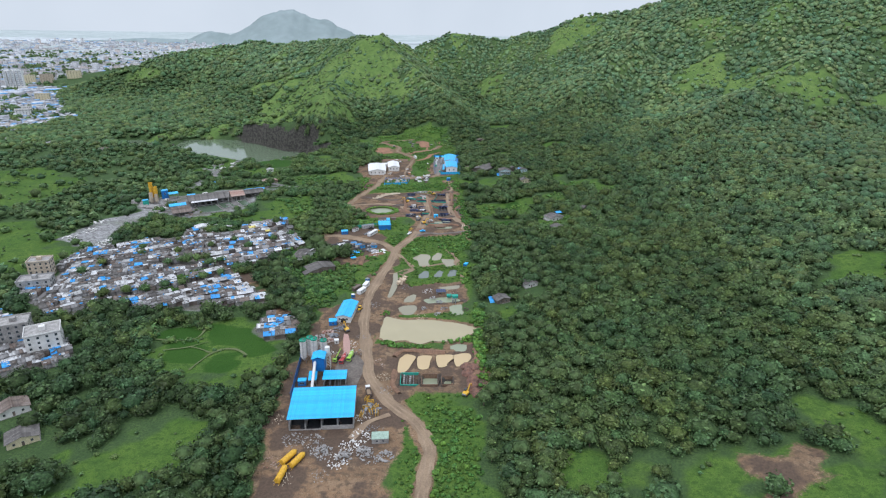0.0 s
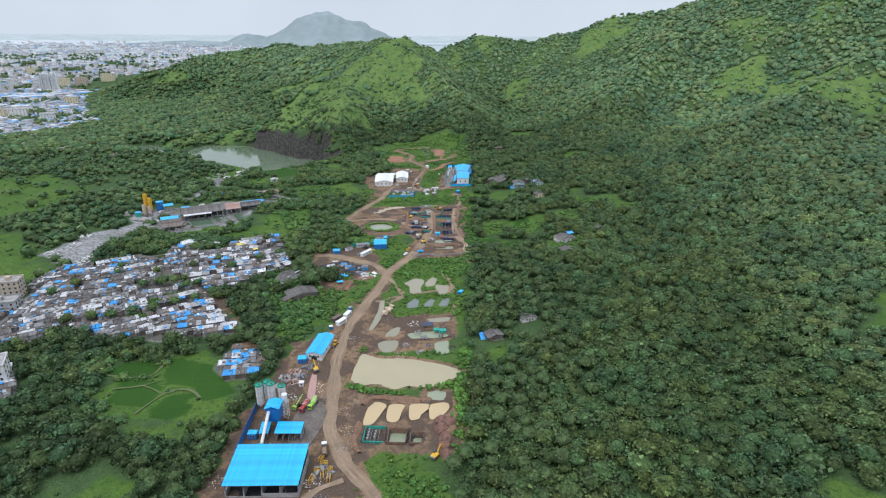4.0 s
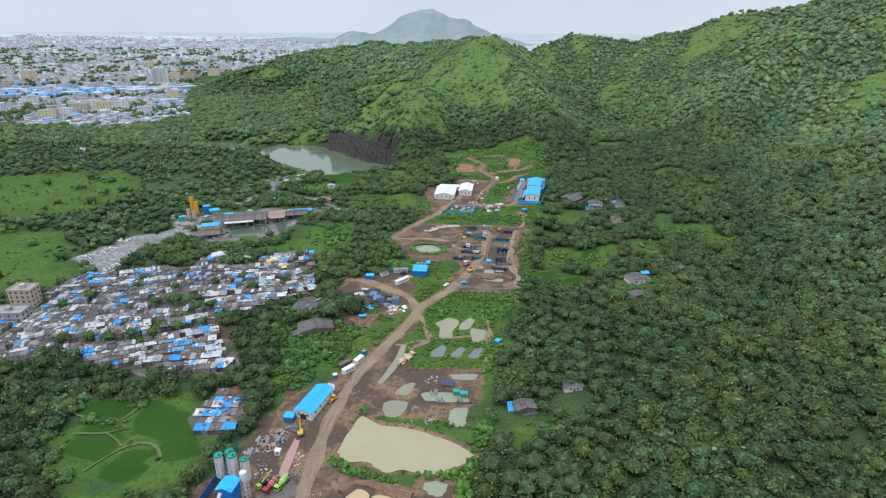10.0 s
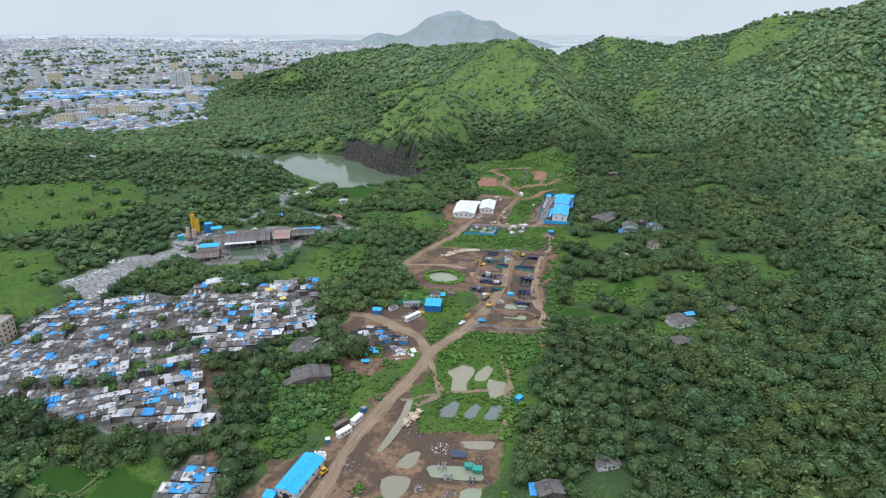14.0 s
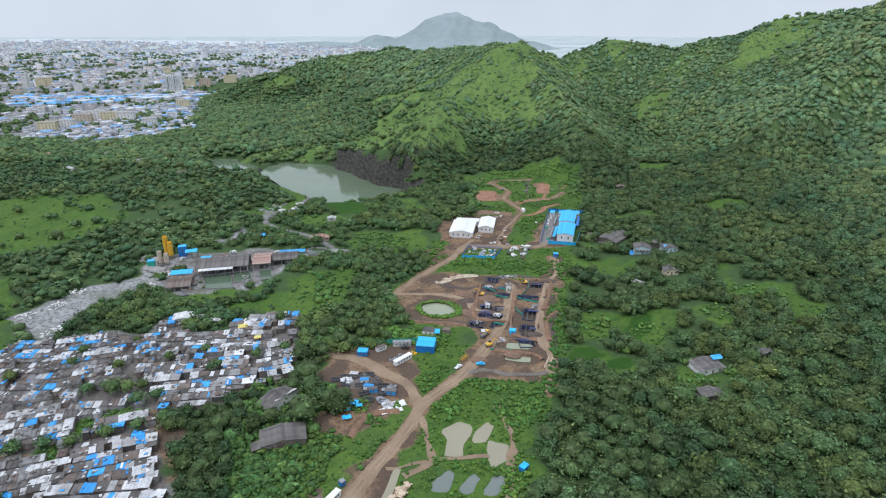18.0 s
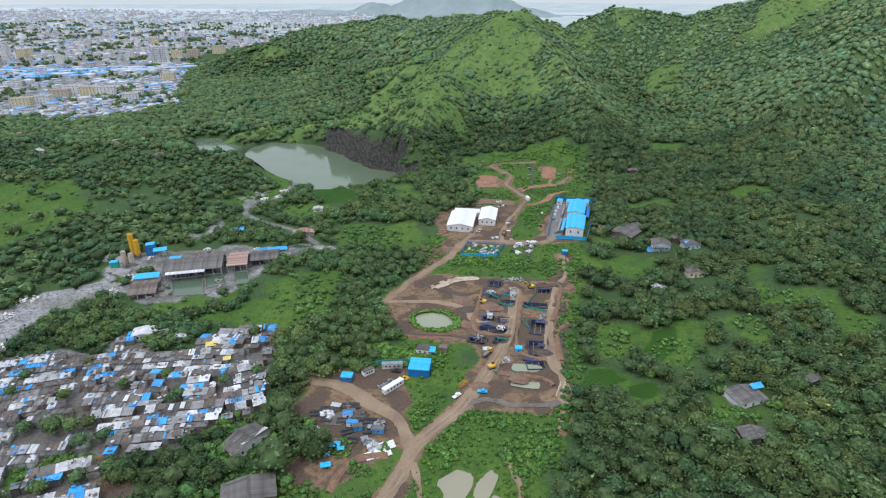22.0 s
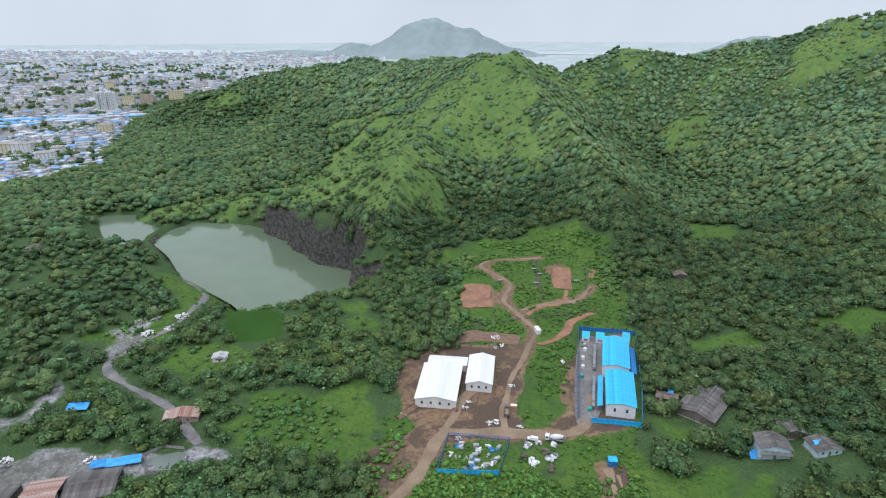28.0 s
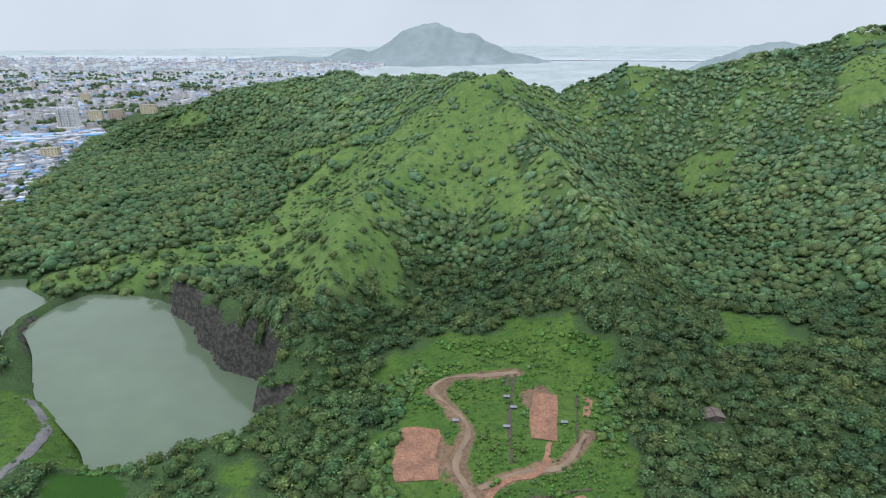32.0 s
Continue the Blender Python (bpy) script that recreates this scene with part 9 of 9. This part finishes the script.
# ---------------------------------------------------------------- terraced plots beyond the sheds
PLOT = material("red_plot_earth", (0.285, 0.150, 0.090), (0.200, 0.108, 0.068), scale=0.15, rough=0.95, bump=0.4, fine=1.0, grain=0.3)
ribbon("ground_patch", [(-78, 776), (-83, 792), (-85, 811)], 20, PLOT, "bare red earth plot cut into the grass", lift=0.3, ragged=1.6)
ribbon("ground_patch", [(-27, 817), (-28, 835), (-29.5, 854)], 13, PLOT, "bare red earth plot cut into the grass", lift=0.3, ragged=0.7)
ribbon("ground_patch", [(-8, 839), (-7.5, 856)], 4.5, PLOT, "narrow strip of bare red earth", lift=0.3, ragged=0.5)
ribbon("road", [(-45, 773), (-39, 786), (-26, 796), (-24, 816)], 2.6, PLOT, "red earth track between grassy plots", lift=0.28, ragged=0.7)
ribbon("road", [(-34, 738), (-21, 757), (-17, 771), (-5, 784)], 5.0, PLOT, "bare red earth strip along the blue compound", lift=0.26, ragged=1.4)
ribbon("ground_patch", [(-106, 722), (-94, 733), (-72, 741), (-46, 741)], 11, SPOIL, "bare brown earth behind the white sheds", lift=0.22, ragged=1.6)
for line in ([(-96, 743), (-77, 752), (-51, 766), (-33, 776), (-3, 790)], [(-48, 873), (-46, 841), (-39, 797)], [(-13, 858), (-11, 818)], [(-52, 870), (-49, 845)]):
    ribbon("ditch", line, 1.5, WET, "dark narrow drainage ditch through grass", lift=0.25, crown=-0.02, ragged=0.4)
pile("rubble", -60, 741, 40, 3.0, 0.7, OFFWHITE, "scattered pale concrete debris on the earth", "rubble", 310, 0.35)
clumps([(-90, 760, 8, 12, 60, 2.6), (-95, 790, 7, 18, 60, 2.8), (-104, 840, 8, 30, 70, 2.8), (-70, 758, 10, 4, 40, 1.4), (-10, 800, 12, 8, 40, 1.0), (5, 840, 7, 30, 60, 2.2)], "leafy bushes crowding the edge of the plots", 67, (1.0, 1.1, 0.9))

ribbon("road", [(-40, 215), (-37, 222), (-33, 227), (-24, 232)], 3.4, TRACK, "pale worn track joining the haul road", lift=0.3, ragged=0.8)
sheet("ground_patch", [(-53, 252), (-45, 250), (-42, 276), (-50, 284), (-57, 276)], 0.3, GREYMUD, "grey gravelled floor below the silos", "yard", 0.9)
for k, (x, y) in enumerate(((-62, 250), (-58, 262), (-70, 240), (-75, 228), (-48, 287), (-52, 296), (-46, 306), (-33, 277), (-31, 264), (-28, 252), (-62, 286), (-66, 293), (-72, 200), (-64, 190), (-50, 192), (-36, 230), (-30, 222), (-47, 226), (-60, 320), (-44, 345), (-10, 366), (-25, 371), (6, 366), (-13, 330))):
    pile("site_debris", x, y, 34, 4.2, 0.42, (OFFWHITE, STEEL, RUST, SAND, CONCRETE)[k % 5], "small building debris strewn over muddy earth", "debris", 330 + k, 0.3)
clumps([(38, 540, 10, 16, 40, 1.3), (70, 535, 12, 16, 50, 1.2), (110, 567, 8, 10, 25, 1.4), (132, 600, 8, 12, 30, 1.4), (92, 490, 12, 6, 40, 1.3), (32, 582, 6, 12, 30, 1.3), (168, 565, 6, 12, 20, 1.3), (25, 535, 3, 30, 60, 1.5), (45, 548, 4, 5, 6, 2.6), (60, 520, 4, 5, 6, 2.8), (88, 508, 3, 3, 4, 2.4), (108, 492, 4, 6, 6, 2.8)], "green bushes dotted over the forest clearings", 68, (1.05, 1.25, 0.85))
clumps([(-150, 545, 20, 20, 30, 1.3), (-160, 565, 10, 6, 8, 2.8), (-135, 535, 8, 10, 10, 2.6), (-150, 650, 16, 12, 30, 1.4), (-240, 690, 16, 12, 20, 2.2), (-285, 705, 12, 12, 18, 2.4), (-225, 755, 14, 10, 18, 2.4)], "green bushes dotted over the meadows by the mill", 69, (1.0, 1.2, 0.85))

clumps([(-240, 496, 5, 4, 5, 3.6), (-226, 495, 6, 4, 6, 3.8), (-213, 499, 6, 4, 6, 3.6), (-202, 504, 6, 4, 6, 3.6), (-196, 511, 5, 4, 5, 3.4), (-187, 516, 5, 4, 5, 3.6), (-179, 520, 4, 4, 4, 3.4), (-179, 530, 3, 3, 3, 3.2), (-196, 535, 2, 2, 2, 4.2), (-262, 545, 5, 4, 5, 3.6), (-268, 530, 5, 5, 5, 3.8)], "dark leafy trees along the stone yard", 74, (0.62, 0.66, 0.66))
house(-207, 481, 28, 12, 8, 3.4, 0.9, OFFWHITE, WHITESHEET, "white flat-roofed house at the slum's edge", windows=3)
house(-199.5, 487, 25, 6, 5, 3.0, 0.7, OFFWHITE, GREYSHEET, "small white house beside bushes", windows=2)
house(-186.5, 483.5, 30, 5.5, 4.5, 2.8, 0.7, CONCRETE, GREYSHEET, "small grey hut with a pale sheet roof", windows=1)
clumps([(-66, 622, 14, 12, 160, 1.1), (-30, 622, 18, 13, 190, 1.1), (2, 625, 14, 14, 150, 1.1), (-50, 500, 10, 12, 120, 1.1), (-66, 498, 8, 8, 80, 1.2), (-82, 490, 8, 6, 50, 1.4), (20, 540, 4, 40, 120, 1.1), (20, 470, 4, 30, 90, 1.2), (22, 300, 4, 50, 160, 1.3), (2, 195, 16, 24, 240, 0.9)], "tangled low green growth over the strip", 75, (0.9, 1.15, 0.62))

YELLOW_TARP = material("yellow_tarpaulin", (0.62, 0.52, 0.12), (0.48, 0.40, 0.12), scale=0.5, rough=0.6, bump=0.3)
for _x, _y, _w, _d, _t in ((-164, 479.6, 5.5, 4, 30), (-148, 470.2, 4, 3, 30), (-86, 432, 5.5, 3.2, 65)):
    tarp_sheet(_x, _y, ground_at(_x, _y) + (3.9 if _x < -100 else 1.6), _w, _d, _t, "faded yellow tarpaulin tied over a roof", YELLOW_TARP, 6)

house(-90, 398.5, 33, 19, 11, 3.6, 1.6, BROWNSHEET, ASBESTOS, "long dark sheet-roofed house in overgrown ground", windows=3)
house(-96, 390.5, 33, 8, 4.5, 2.6, 0.9, BROWNSHEET, ASBESTOS, "low dark lean-to beside the long house", windows=1)
house(-106.5, 422.5, 68, 17, 9, 3.8, 2.2, OFFWHITE, ASBESTOS, "dark pitched-roof house with one pale roof slope", windows=3)
tarp_sheet(-103.2, 423.6, ground_at(-103, 424) + 5.0, 13, 3.4, 68, "pale tin sheets covering one roof slope", GREYSHEET, -24)
for _x, _y, _r in ((-87, 412, 9.0), (-101.5, 444, 7.5), (-96, 436, 5.5), (-105, 435, 4.5)):
    t = thing("tree", _x, _y, ground_at(_x, _y) + _r * 0.85, 40 * _r, "very broad dark green tree with a domed crown", "tree", "trees beside the works")
    cm, tm = TREES[int(_x) % 6]
    share("crown", cm, t, Matrix.Diagonal((_r, _r, _r * 0.92, 1))); share("trunk", tm, t, Matrix.Diagonal((_r, _r, _r * 0.9, 1)))
clumps([(-100, 380, 16, 12, 150, 1.7), (-82, 378, 12, 14, 160, 1.5), (-70, 398, 6, 14, 110, 1.3), (-112, 400, 10, 14, 90, 2.0), (-120, 430, 7, 10, 60, 2.0), (-66, 380, 5, 14, 70, 1.2), (-95, 358, 14, 10, 110, 1.7), (-78, 350, 8, 12, 80, 1.4)], "rank green bushes and creepers over the bank", 76, (0.80, 0.98, 0.66))
clumps([(-56, 422, 6, 3, 50, 0.9), (-66, 432, 4, 7, 50, 0.9), (-50, 437, 2, 4, 20, 0.8)], "strip of green growth along the storage yard", 77, (0.85, 1.1, 0.6))
for _x, _y, _w, _d, _t in ((-72, 425, 5.2, 3.2, 25), (-70, 431, 4.8, 3.0, 15), (-66.5, 429.5, 3.0, 2.0, 25), (-68.5, 419.5, 4.2, 2.6, 30)):
    tarp_sheet(_x, _y, ground_at(_x, _y) + 1.9, _w, _d, _t, "bright blue sheet laid over stored materials", BLUE, 5)
